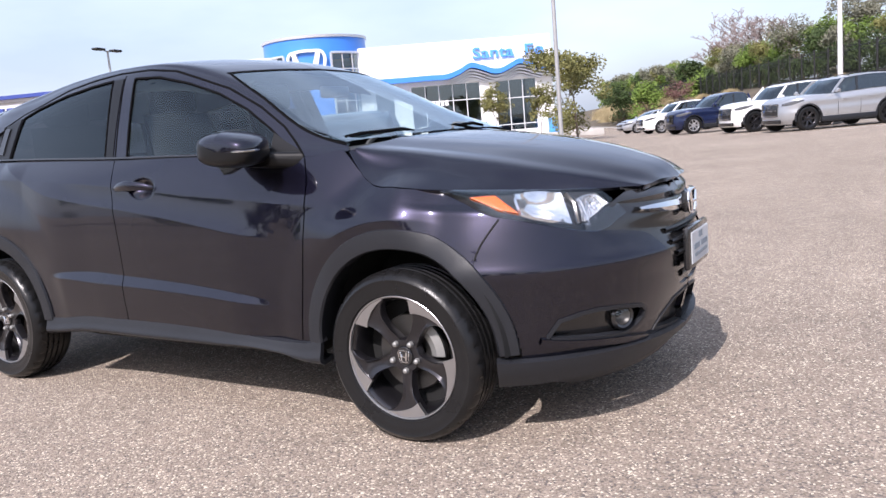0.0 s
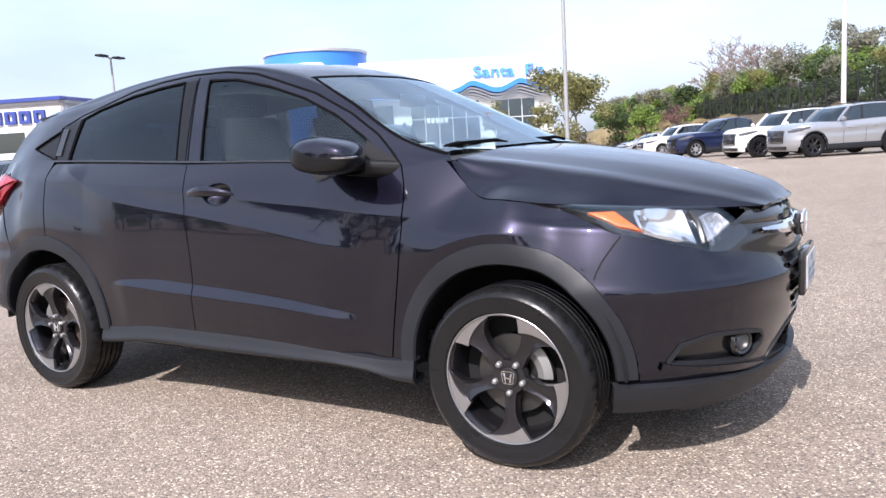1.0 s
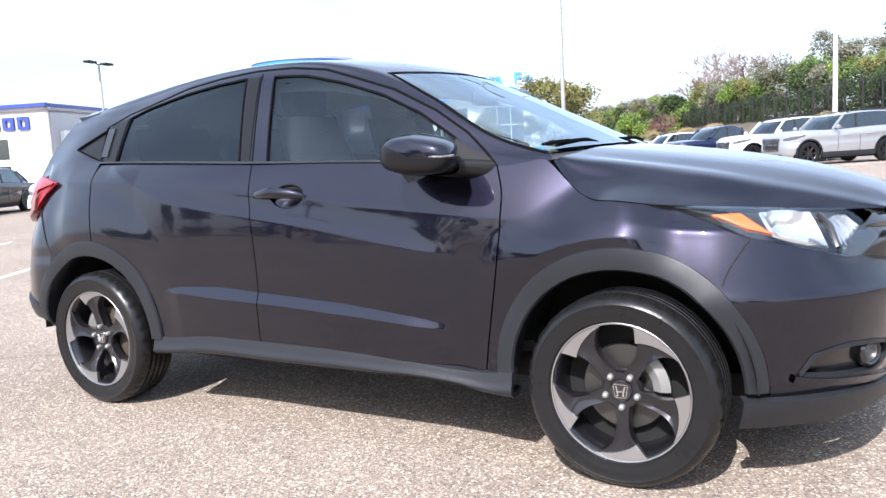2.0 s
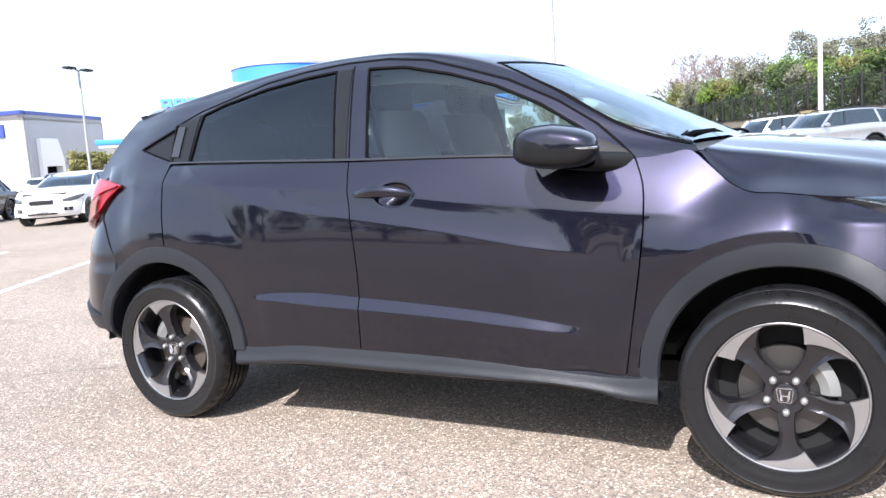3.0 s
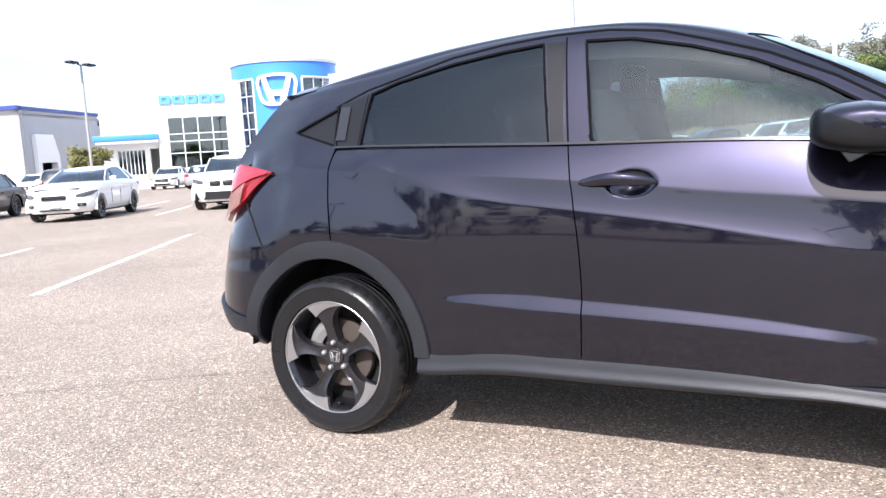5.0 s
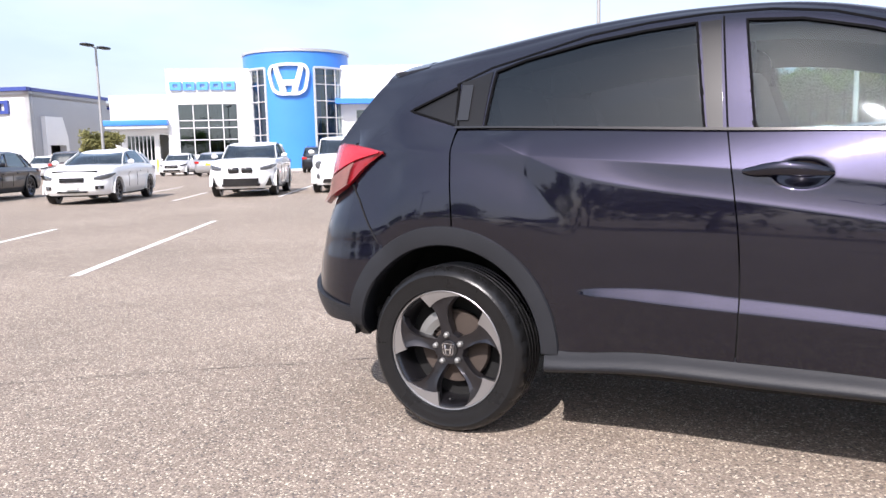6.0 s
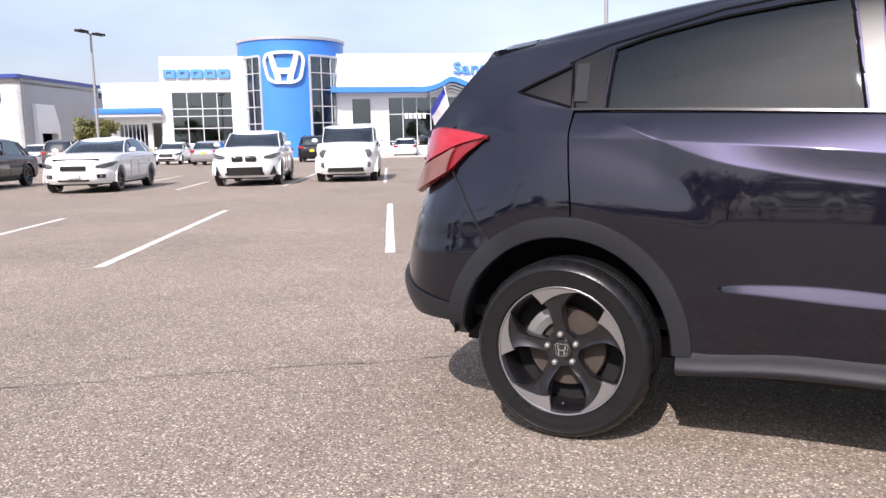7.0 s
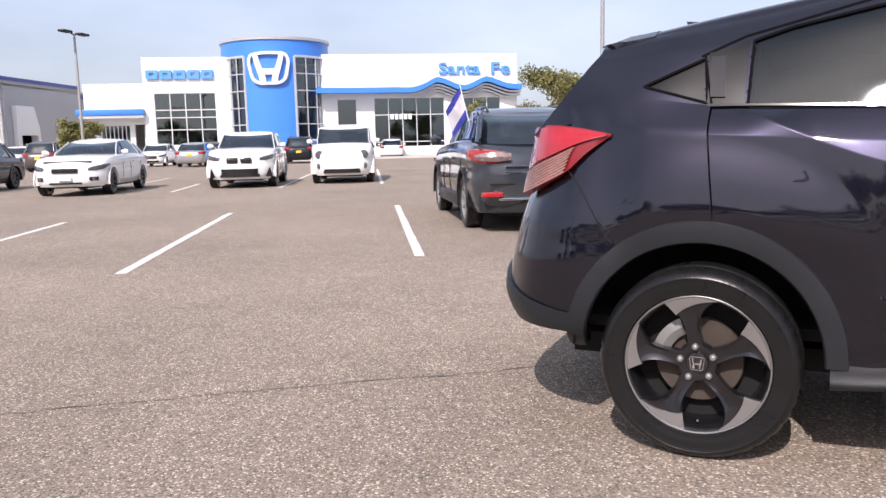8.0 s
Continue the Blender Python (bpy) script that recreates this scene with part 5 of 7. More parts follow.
def build_wheel(parent, wx, side, spin=0.0):
    """A five-spoke alloy wheel with tyre, seen from its outer face at -y."""
    wheel = new("wheel", mesh_of("wheel", wheel_bm_tyre(), M_RUBBER, True, 40))
    wheel.parent = parent
    tagged(wheel, "black tyre on a gunmetal five-spoke alloy rim")
    # rim barrel and lip
    bm = bmesh.new()
    lathe(bm, [(.2330, -.094), (.2360, -.090), (.2330, -.084), (.2270, -.078), (.2180, -.062), (.210, -.03), (.205, .06), (.222, .085), (.233, .09)], 80, "y")
    part("rim_barrel", bm, M_RIMDARK, wheel, "", True, 50)
    bm = bmesh.new()
    lathe(bm, [(.2345, -.0935), (.2365, -.0955), (.2345, -.0970), (.2305, -.0960), (.2275, -.0905), (.2275, -.084)], 80, "y")
    part("rim_lip", bm, M_RIMFACE, wheel, "machined rim edge")
    # spokes
    n_spoke = 5
    for k in range(n_spoke):
        a0 = 270 + 72 * k + spin
        bm = bmesh.new()

        def at(r, deg, y):
            t = radians(a0 + deg)
            return Vector((r * math.cos(t), y, r * math.sin(t)))

        # ridge profile: crossing rows from hub to rim
        rows = []
        for i in range(21):
            f = i / 20
            r = .042 + (.2275 - .042) * f
            lo = line_at([(0, -36), (.18, -19), (.36, -11.5), (.55, -10), (.72, -12), (.86, -16.5), (1, -23)], f)
            hi = line_at([(0, 36), (.18, 19), (.36, 12), (.55, 11), (.72, 13.5), (.86, 17), (1, 20)], f)
            y0 = line_at([(0, -.062), (.25, -.070), (.55, -.080), (.8, -.087), (1, -.0905)], f)
            dish = line_at([(0, .0), (.3, .007), (.6, .012), (.8, .010), (1, .003)], f)
            row = []
            for q, dy in ((-1, .040), (-1, .007), (-.93, .003), (-.6, dish), (0, dish * .8), (.5, dish * .45), (.92, 0), (1, .003), (1, .040)):
                row.append(at(r, (lo + hi) / 2 + q * (hi - lo) / 2, y0 + dy))
            rows.append(row)
        grid(bm, rows)
        outward(bm, (0, .3, 0))
        sp = part("spoke", bm, M_RIMDARK, wheel, "", True, 40)
        # machined end: broad at one side of the spoke, running out along the rim at the other
        bm = bmesh.new()
        rows = []
        for i in range(7):
            f = i / 6
            row = []
            for j in range(11):
                g = j / 10
                r_in, d_in = .178 + .0485 * g ** .9, 15.5 - 38.5 * g
                r, deg = r_in + (.2285 - r_in) * f, d_in + (20.5 - 43.5 * g - d_in) * f
                ff = (r - .042) / (.2275 - .042)
                y0 = line_at([(0, -.062), (.25, -.070), (.55, -.080), (.8, -.087), (1, -.0905)], min(1, ff))
                row.append(at(r, deg, y0 - .0030))
            rows.append(row)
        grid(bm, rows)
        outward(bm, (0, .3, 0))
        extrude_rim(bm, .016)
        part("spoke_end", bm, M_RIMFACE, wheel, "machined bright spoke end")
    # hub, cap and nuts
    bm = bmesh.new()
    rings = lathe(bm, [(.070, -.035), (.067, -.056), (.061, -.064), (.042, -.0655), (.034, -.062)], 40, "y")
    part("hub", bm, M_RIMDARK, wheel)
    bm = bmesh.new()
    rings = lathe(bm, [(.037, -.058), (.0365, -.069), (.034, -.0715), (.004, -.0725)], 32, "y")
    capped(bm, rings[-1])
    part("centre_cap", bm, M_BLACK, wheel, "black centre cap")
    bm = bmesh.new()
    for (x0, z0, x1, z1) in ((-.0145, .017, -.0095, -.017), (.0145, .017, .0095, -.017)):
        tube(bm, [(x0, -.0735, z0), (x0 * .72, -.0740, 0), (x1, -.0735, z1)], .0036, 6)
    tube(bm, [(-.011, -.0740, -.001), (.011, -.0740, -.001)], .0034, 6)
    tube(bm, [(-.024, -.0730, .017), (-.020, -.0730, .022), (.020, -.0730, .022), (.024, -.0730, .017), (.019, -.0730, -.018), (.015, -.0730, -.022), (-.015, -.0730, -.022), (-.019, -.0730, -.018), (-.024, -.0730, .017)], .0019, 6)
    part("cap_emblem", bm, M_CHROME, wheel, "chrome emblem")
    for k in range(5):
        t = radians(90 + 72 * k + 36 - 36 + spin + 180)
        bm = bmesh.new()
        rings = lathe(bm, [(.0135, -.052), (.0115, -.066), (.0095, -.078), (.004, -.082)], 12, "y", (.0560 * math.cos(t), 0, 0.0560 * math.sin(t)))
        capped(bm, rings[-1])
        part("wheel_nut", bm, M_CALIPER, wheel)
    # brake
    bm = bmesh.new()
    lathe(bm, [(.06, -.010), (.143, -.012), (.147, -.006), (.147, .012), (.07, .012)], 48, "y")
    part("brake_disc", bm, M_RUST if side == "rear" else M_STEEL, wheel)
    bm = bmesh.new()
    a_c = 25 if side == "front" else 140
    pts = []
    for r in (.098, .125, .155):
        pts.append([Vector((r * math.cos(radians(a_c + d)), -.034 + (.004 if r != .125 else -.006), r * math.sin(radians(a_c + d)))) for d in range(-26, 27, 4)])
    grid(bm, pts)
    outward(bm, (0, .3, 0))
    extrude_rim(bm, .05)
    part("brake_caliper", bm, M_CALIPER, wheel, "cast aluminium brake caliper")
    bm = bmesh.new()
    rings = lathe(bm, [(.218, .02), (.10, .03), (.01, .03)], 40, "y")
    part("brake_shield", bm, M_UNDER, wheel)
    t = radians(272)
    bm = bmesh.new()
    tube(bm, [(.206 * math.cos(t), -.05, .206 * math.sin(t)), (.196 * math.cos(t), -.080, .196 * math.sin(t))], .004, 8)
    part("tyre_valve", bm, M_STEEL, wheel)
    return wheel


for side, wx in WHEELS.items():
    w = build_wheel(car, wx, side, 2.0 if side == 'front' else -29.0)
    for o in (w,):
        o.location = (wx, -.768, HUB_Z)
    twin = copy_thing(w, pose(-0 + wx, .768, HUB_Z, 0, 0, 180))

# ---- ground ----
F_P, F_D = Vector((3.2, 44.6, 0)), Vector((math.cos(radians(118)), math.sin(radians(118)), 0))
F_N = Vector((F_D.y, -F_D.x, 0))  # across the bank, away from the lot


def smooth01(v):
    v = min(1.0, max(0.0, v))
    return v * v * (3 - 2 * v)


def ground_z(x, y):
    """The lot is level but for a slight fall along the row by the bank."""
    d = Vector((x, y, 0)) - F_P
    s = max(-25.0, min(25.0, d.dot(F_D)))
    return (-.06 - .0128 * (s + 3.3)) * smooth01((d.dot(F_N) + 19) / 6) * smooth01((60 - abs(x)) / 20)


gx = [-900, -120, -60, -30, *range(-20, 31, 2), 45, 70, 120, 900]
gy = [-900, -60, -20, 0, *range(6, 61, 2), 75, 100, 150, 900]
bm = bmesh.new()
grid(bm, [[Vector((x, y, ground_z(x, y))) for y in gy] for x in gx])
outward(bm, (0, 0, -5))
solid("ground", bm, M_ASPHALT, "sun-bleached coarse asphalt of a car park", "asphalt", kind="structure")


def stripe(a, b, w=.10):
    """A painted bay line on the asphalt."""
    a, b = Vector((*a, 0)), Vector((*b, 0))
    d = (b - a).normalized()
    s = Vector((-d.y, d.x, 0)) * w / 2
    bm = bmesh.new()
    n = max(2, int((b - a).length / .25))
    rnd = random.Random(int(abs(a.x) * 91 + abs(a.y) * 17))
    rows = []
    for i in range(n + 1):
        p = a.lerp(b, i / n)
        j = [1 + rnd.uniform(-.07, .07) for _ in range(2)]
        rows.append([p - s * j[0] + Vector((0, 0, .004 + ground_z(p.x, p.y))), p + s * j[1] + Vector((0, 0, .004 + ground_z(p.x, p.y)))])
    grid(bm, rows)
    outward(bm, (0, 0, -5))
    solid("bay_line", bm, M_LINE, "worn white painted parking bay line on asphalt", "road marking", "bay lines", smooth=False)


for a, b in (((-6.45, 1.45), (-9.66, 6.76)), ((-8.6, .55), (-11.32, 4.89)), ((-4.33, 3.14), (-7.51, 8.63)), ((-11.46, 15.18), (-17.86, 26.2)), ((-15.5, 11.45), (-18.0, 15.3)), ((-13.58, 13.41), (-18.5, 22.1)), ((-20.05, 14.68), (-22.8, 19.0))):
    stripe(a, b)
for k in range(4):
    a = Vector((.75, 22.6)) + Vector((-1.75, 2.85)) * k
    stripe(a, a + Vector((math.cos(radians(40)), math.sin(radians(40)))) * 5.4)

# tar-sealed crack across the lot
M_TAR = plain("tar_crack", (0.07, 0.058, 0.050), 0.8, vary=.2, fine=30)
rnd = random.Random(4)
bm = bmesh.new()
rows = []
for i in range(120):
    f = i / 119
    x = -4.6 + 3.6 * f
    y = -1.86 + 2.7 * f + .045 * noise.noise(Vector((f * 9, 3, 0))) + .02 * noise.noise(Vector((f * 40, 7, 0)))
    w = .0032 + .0055 * max(0, noise.noise(Vector((f * 25, 1, 5))))
    rows.append([Vector((x, y - w, .004)), Vector((x, y + w, .004))])
grid(bm, rows)
outward(bm, (0, 0, -5))
solid("pavement_crack", bm, M_TAR, "thin dark crack running across the asphalt", "crack", kind="structure", smooth=False)

# ---- showroom building ----
B_O = Vector((-36.30, 47.49, 0))
B_AZ = 34.7
B_M = pose(B_O.x, B_O.y, 0.0, 0, 0, B_AZ)  # local x along the front, -y towards the car park
M_STUCCO = plain("white_stucco", (0.80, 0.80, 0.79), 0.85, vary=.04, scale=.4, fine=25, bump=.004)
M_BLUE = plain("blue_metal_panel", (0.045, 0.225, 0.72), 0.38, vary=.05, scale=.5, coat=.3)
M_SIGNBLUE = plain("blue_sign_plastic", (0.10, 0.33, 0.78), 0.35, vary=.04)
M_SILVER = plain("silver_panel", (0.62, 0.63, 0.65), 0.35, 0.5, vary=.05, scale=.6)
M_MULLION = plain("aluminium_mullion", (0.70, 0.71, 0.72), 0.4, 0.4, vary=.05)
M_STOREGLASS = glass("shopfront_glass", (0.36, 0.44, 0.46), 1.75)
M_ROOM = plain("showroom_interior", (0.17, 0.20, 0.21), 0.8, vary=.3, scale=.6)
M_ROOMFLOOR = plain("showroom_floor", (0.35, 0.34, 0.33), 0.3, vary=.2)
M_CONCRETE = plain("concrete", (0.46, 0.44, 0.41), 0.9, vary=.12, scale=1.2, fine=60, bump=.002)
showroom = thing("showroom_building", "white stucco dealership showroom with a blue tower and wavy blue canopy", "building", at=B_M)


def wall_with_holes(x0, x1, z0, z1, holes, y, thick=.35, mat=None):
    """A wall slab along x with rectangular openings cut through it; holes: (x0, x1, z0, z1)."""
    bm = bmesh.new()
    xs = sorted({x0, x1, *[h[0] for h in holes], *[h[1] for h in holes]})
    zs = sorted({z0, z1, *[h[2] for h in holes], *[h[3] for h in holes]})
    vs = {}

    def v(x, yy, z):
        return vs.setdefault((x, yy, z), None) or vs.update({(x, yy, z): bm.verts.new((x, yy, z))}) or vs[x, yy, z]

    def filled(i, k):
        if not (0 <= i < len(xs) - 1 and 0 <= k < len(zs) - 1):
            return False
        cx, cz = (xs[i] + xs[i + 1]) / 2, (zs[k] + zs[k + 1]) / 2
        return not any(h[0] < cx < h[1] and h[2] < cz < h[3] for h in holes)

    for i in range(len(xs) - 1):
        for k in range(len(zs) - 1):
            if not filled(i, k):
                continue
            a, b, c, d = xs[i], xs[i + 1], zs[k], zs[k + 1]
            bm.faces.new((v(a, y, c), v(b, y, c), v(b, y, d), v(a, y, d)))
            bm.faces.new((v(a, y + thick, d), v(b, y + thick, d), v(b, y + thick, c), v(a, y + thick, c)))
            for (ii, kk, p, q) in ((i - 1, k, (a, c), (a, d)), (i + 1, k, (b, d), (b, c)), (i, k - 1, (b, c), (a, c)), (i, k + 1, (a, d), (b, d))):
                if not filled(ii, kk):
                    bm.faces.new((v(p[0], y, p[1]), v(q[0], y, q[1]), v(q[0], y + thick, q[1]), v(p[0], y + thick, p[1])))
    bmesh.ops.recalc_face_normals(bm, faces=bm.faces)
    return bm


def shop_window(parent, x0, x1, z0, z1, y, cols, rows, thick=.35, m=.07):
    """A window with its frame bars and one pane of glass for each light."""
    win = new("window", None)
    win.parent = parent
    bm = bmesh.new()
    for i in range(cols + 1):
        x = x0 + (x1 - x0) * i / cols
        box(bm, (x - m / 2, y + .08, z0), (x + m / 2, y + .20, z1))
    zs = [z0 + (z1 - z0) * r for r in rows]
    for z in zs:
        box(bm, (x0, y + .07, z - m / 2), (x1, y + .19, z + m / 2))
    part("window_frame", bm, M_MULLION, win, smooth=False)
    for i in range(cols):
        for a, b in zip(zs, zs[1:]):
            xa, xb = x0 + (x1 - x0) * i / cols + m / 2, x0 + (x1 - x0) * (i + 1) / cols - m / 2
            bm = bmesh.new()
            box(bm, (xa, y + .13, a + m / 2), (xb, y + .14, b - m / 2))
            part("pane", bm, M_STOREGLASS, win, smooth=False).visible_shadow = False
    return win


Z0 = -.2
H_L = [(-11.0, -6.55, 1.35, 5.25)]
part("wall", wall_with_holes(-11.75, -5.4, Z0, 7.9, H_L, 0), M_STUCCO, showroom, "white stucco left block", smooth=False)
shop_window(showroom, -11.0, -6.55, 1.35, 5.25, 0, 4, (0, .30, .535, .68, 1))
H_R = [(2.62, 4.10, 1.2, 4.62), (5.5, 11.1, .85, 4.68), (12.4, 15.7, .55, 4.65)]
part("wall", wall_with_holes(1.2, 17.1, Z0, 8.05, H_R, 0), M_STUCCO, showroom, "white stucco right block", smooth=False)
shop_window(showroom, 2.62, 4.10, 1.2, 4.62, 0, 1, (0, .42, 1))
shop_window(showroom, 5.5, 11.1, .85, 4.68, 0, 5, (0, .10, .655, 1))
shop_window(showroom, 12.4, 15.7, .55, 4.65, 0, 3, (0, .12, .64, 1))
# other sides, roof and the room within
bm = bmesh.new()
box(bm, (16.75, .35, Z0), (17.1, 18, 8.05))
box(bm, (-11.75, .35, Z0), (-11.4, 18, 7.9))
box(bm, (-11.75, 18, Z0), (17.1, 18.3, 7.9))
part("side_wall", bm, M_STUCCO, showroom, smooth=False)
bm = bmesh.new()
box(bm, (-11.4, .35, 7.2), (16.75, 18, 7.4))
part("roof", bm, M_CONCRETE, showroom, smooth=False)
bm = bmesh.new()
box(bm, (-11.4, .36, -.1), (16.75, 18, .12))
part("showroom_floor", bm, M_ROOMFLOOR, showroom, smooth=False)
bm = bmesh.new()
box(bm, (-11.4, 9, .12), (16.75, 9.2, 7.2))
for x in (-9, 0, 5, 9, 13):
    box(bm, (x - .2, 5, .12), (x + .2, 5.4, 7.2))
for x in (6.5, 9.0, 13.5):
    box(bm, (x, 3, .12), (x + 1.4, 3.8, 1.0), .03)
box(bm, (-11.4, .6, 3.6), (-6, 9, 3.75))
part("room_partition", bm, M_ROOM, showroom, smooth=False)
# annex with its own canopy
part("wall", wall_with_holes(-16.2, -11.75, Z0, 6.05, [(-15.1, -13.05, 1.0, 2.95), (-12.7, -12.0, -.2, 3.0)], .8), M_STUCCO, showroom, "white stucco service annex", smooth=False)
shop_window(showroom, -15.1, -13.05, 1.0, 2.95, .8, 7, (0, 1), m=.06)
bm = bmesh.new()
box(bm, (-16.2, 1.15, Z0), (-15.9, 14, 6.05))
box(bm, (-15.9, 13.7, Z0), (-11.75, 14, 6.05))
box(bm, (-15.9, 1.15, 5.4), (-11.75, 13.7, 5.6))
box(bm, (-15.9, 5, -.1), (-11.75, 5.2, 5.4))
part("annex_shell", bm, M_STUCCO, showroom, smooth=False)
bm = bmesh.new()
box(bm, (-16.5, -.6, 3.68), (-11.75, .8, 4.10), .03)
part("canopy", bm, M_BLUE, showroom, "flat blue metal canopy")
bm = bmesh.new()
box(bm, (-16.3, -.5, 3.45), (-11.75, .8, 3.66))
part("canopy_soffit", bm, M_SILVER, showroom, smooth=False)

# tower: a blue drum with tall curved windows
T_C, T_R, T_H = Vector((-2.0, 2.2, 0)), 4.15, 8.95


def drum(bm, a0, a1, z0, z1, r, n=None, t=.3):
    n = n or max(2, int(abs(a1 - a0) / 3.75))
    rows = []
    for i in range(n + 1):
        a = radians(a0 + (a1 - a0) * i / n)
        c, s = math.cos(a), math.sin(a)
        rows.append([Vector((T_C.x + rr * c, T_C.y + rr * s, z)) for rr, z in ((r - t, z0), (r, z0), (r, z1), (r - t, z1), (r - t, z0))])
    grid(bm, rows)
    bm.faces.new([bm.verts.new(p) for p in rows[0][:4]])
    bm.faces.new([bm.verts.new(p) for p in rows[-1][:4]])


W_A = ((207, 238), (291, 330))
for nm, a0, a1, z0, z1 in [("tower_skin", 238, 291, Z0, T_H), ("tower_skin", 330, 567, Z0, T_H)] + [(nm, a, b, c, d) for a, b in W_A for nm, c, d in (("tower_lintel", 7.75, T_H), ("tower_plinth", Z0, 1.5))]:
    bm = bmesh.new()
    drum(bm, a0, a1, z0, z1, T_R)
    bmesh.ops.recalc_face_normals(bm, faces=bm.faces)
    part(nm, bm, M_BLUE, showroom, "curved blue metal skin")
bm = bmesh.new()
lathe(bm, [(T_R - .4, 9.0), (T_R + .10, 8.95), (T_R + .12, 9.15), (T_R - .4, 9.2)], 96, "z", T_C)
lathe(bm, [(.01, 9.06), (T_R - .3, 9.06)], 96, "z", T_C)
part("tower_coping", bm, M_SILVER, showroom, "grey metal coping")
for a0, a1 in W_A:
    win = new("tower_window", None)
    win.parent = showroom
    bm = bmesh.new()
    z0, z1 = 1.5, 7.75
    # rounded upper corner trim
    n = 3
    for i in range(n + 1):
        a = radians(a0 + (a1 - a0) * i / n)
        p = Vector((T_C.x + (T_R + .01) * math.cos(a), T_C.y + (T_R + .01) * math.sin(a), 0))
        w = .10 if i in (0, n) else .05
        tube(bm, [p + Vector((0, 0, z0)), p + Vector((0, 0, z1))], w, 6)
    for k in range(6):
        z = z0 + (z1 - z0) * k / 5
        w = .10 if k in (0, 5) else .045
        tube(bm, [Vector((T_C.x + (T_R + .01) * math.cos(radians(a)), T_C.y + (T_R + .01) * math.sin(radians(a)), z)) for a in np.linspace(a0, a1, 9)], w, 6)
    part("window_frame", bm, M_SILVER, win)
    for i in range(n):
        for k in range(5):
            bm = bmesh.new()
            za, zb = z0 + (z1 - z0) * k / 5 + .03, z0 + (z1 - z0) * (k + 1) / 5 - .03
            rows = [[Vector((T_C.x + (T_R - .08) * math.cos(radians(a)), T_C.y + (T_R - .08) * math.sin(radians(a)), z)) for z in (za, zb)] for a in np.linspace(a0 + (a1 - a0) * i / n, a0 + (a1 - a0) * (i + 1) / n, 4)]
            grid(bm, rows)
            part("pane", bm, M_STOREGLASS, win).visible_shadow = False

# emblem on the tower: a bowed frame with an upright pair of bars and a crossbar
emblem = new("tower_emblem", None)
emblem.parent = showroom


def on_drum(u, z, off=.12):
    a = radians(264.5) + u / T_R
    return Vector((T_C.x + (T_R + off) * math.cos(a), T_C.y + (T_R + off) * math.sin(a), z))


def drum_band(bm, path, w):
    rows = []
    P = [Vector((p[0], p[1])) for p in path]
    for i, p in enumerate(P):
        d = (P[min(i + 1, len(P) - 1)] - P[max(i - 1, 0)]).normalized()
        ww = w[i] if isinstance(w, list) else w
        s = Vector((-d.y, d.x)) * ww / 2
        rows.append([on_drum(*(p + s), .03), on_drum(*(p + s), .28), on_drum(*(p - s), .28), on_drum(*(p - s), .03)])
    grid(bm, rows)
    bm.faces.new([bm.verts.new(q) for q in rows[0]])
    bm.faces.new([bm.verts.new(q) for q in rows[-1]])


EZ = 6.85
frame_path = [(-1.20, EZ + .98), (-.4, EZ + 1.10), (.4, EZ + 1.10), (1.20, EZ + .98), (1.36, EZ + .70), (1.30, EZ - .1), (1.02, EZ - .88), (.72, EZ - 1.05), (0, EZ - 1.09), (-.72, EZ - 1.05), (-1.02, EZ - .88), (-1.30, EZ - .1), (-1.36, EZ + .70), (-1.20, EZ + .98), (-.4, EZ + 1.10)]
bm = bmesh.new()
drum_band(bm, [tuple(p) for p in spline(frame_path[:-1], np.linspace(0, 1, 90))], .20)
part("emblem_frame", bm, M_WHITE, emblem, "white emblem frame")
for s in (-1, 1):
    bm = bmesh.new()
    drum_band(bm, [tuple(p) for p in spline([(s * .92, EZ + .98), (s * .80, EZ + .5), (s * .62, EZ - .1), (s * .46, EZ - .6), (s * .40, EZ - .98)], np.linspace(0, 1, 20))], list(np.linspace(.34, .44, 20)))
    part("emblem_bar", bm, M_WHITE, emblem)
bm = bmesh.new()
drum_band(bm, [(-.58, EZ - .22), (-.3, EZ - .25), (0, EZ - .26), (.3, EZ - .25), (.58, EZ - .22)], .42)
part("emblem_crossbar", bm, M_WHITE, emblem)

# wavy blue canopy along the right block
WAVE = [(1.05, 5.25), (4, 5.22), (7, 5.22), (8.6, 5.25), (9.4, 5.50), (10.4, 5.95), (11.3, 5.70), (12.1, 5.38), (12.7, 5.35), (13.4, 5.60), (14.3, 5.97), (15.2, 5.72), (16.0, 5.45), (17.2, 5.35)]
wave = spline(WAVE, np.linspace(0, 1, 140))
bm = bmesh.new()
grid(bm, [[Vector((x, .0, z - .20)), Vector((x, -1.25, z - .20)), Vector((x, -1.25, z + .20)), Vector((x, .0, z + .20))] for x, z in wave])
box(bm, (1.0, -1.25, 5.05), (1.06, 0, 5.45))
bmesh.ops.recalc_face_normals(bm, faces=bm.faces)
part("wave_canopy", bm, M_BLUE, showroom, "wavy blue metal canopy edge", angle=50)
bm = bmesh.new()
for k, (z_off, y) in enumerate(((-.36, -.95), (-.58, -.70), (-.80, -.45), (-1.0, -.2))):
    grid(bm, [[Vector((x, .0, z + z_off - .07)), Vector((x, y, z + z_off - .07)), Vector((x, y, z + z_off + .07)), Vector((x, .0, z + z_off + .07))] for x, z in wave[(wave[:, 0] > 8.6)] if z + z_off > 4.72 - .1])
bmesh.ops.recalc_face_normals(bm, faces=bm.faces)
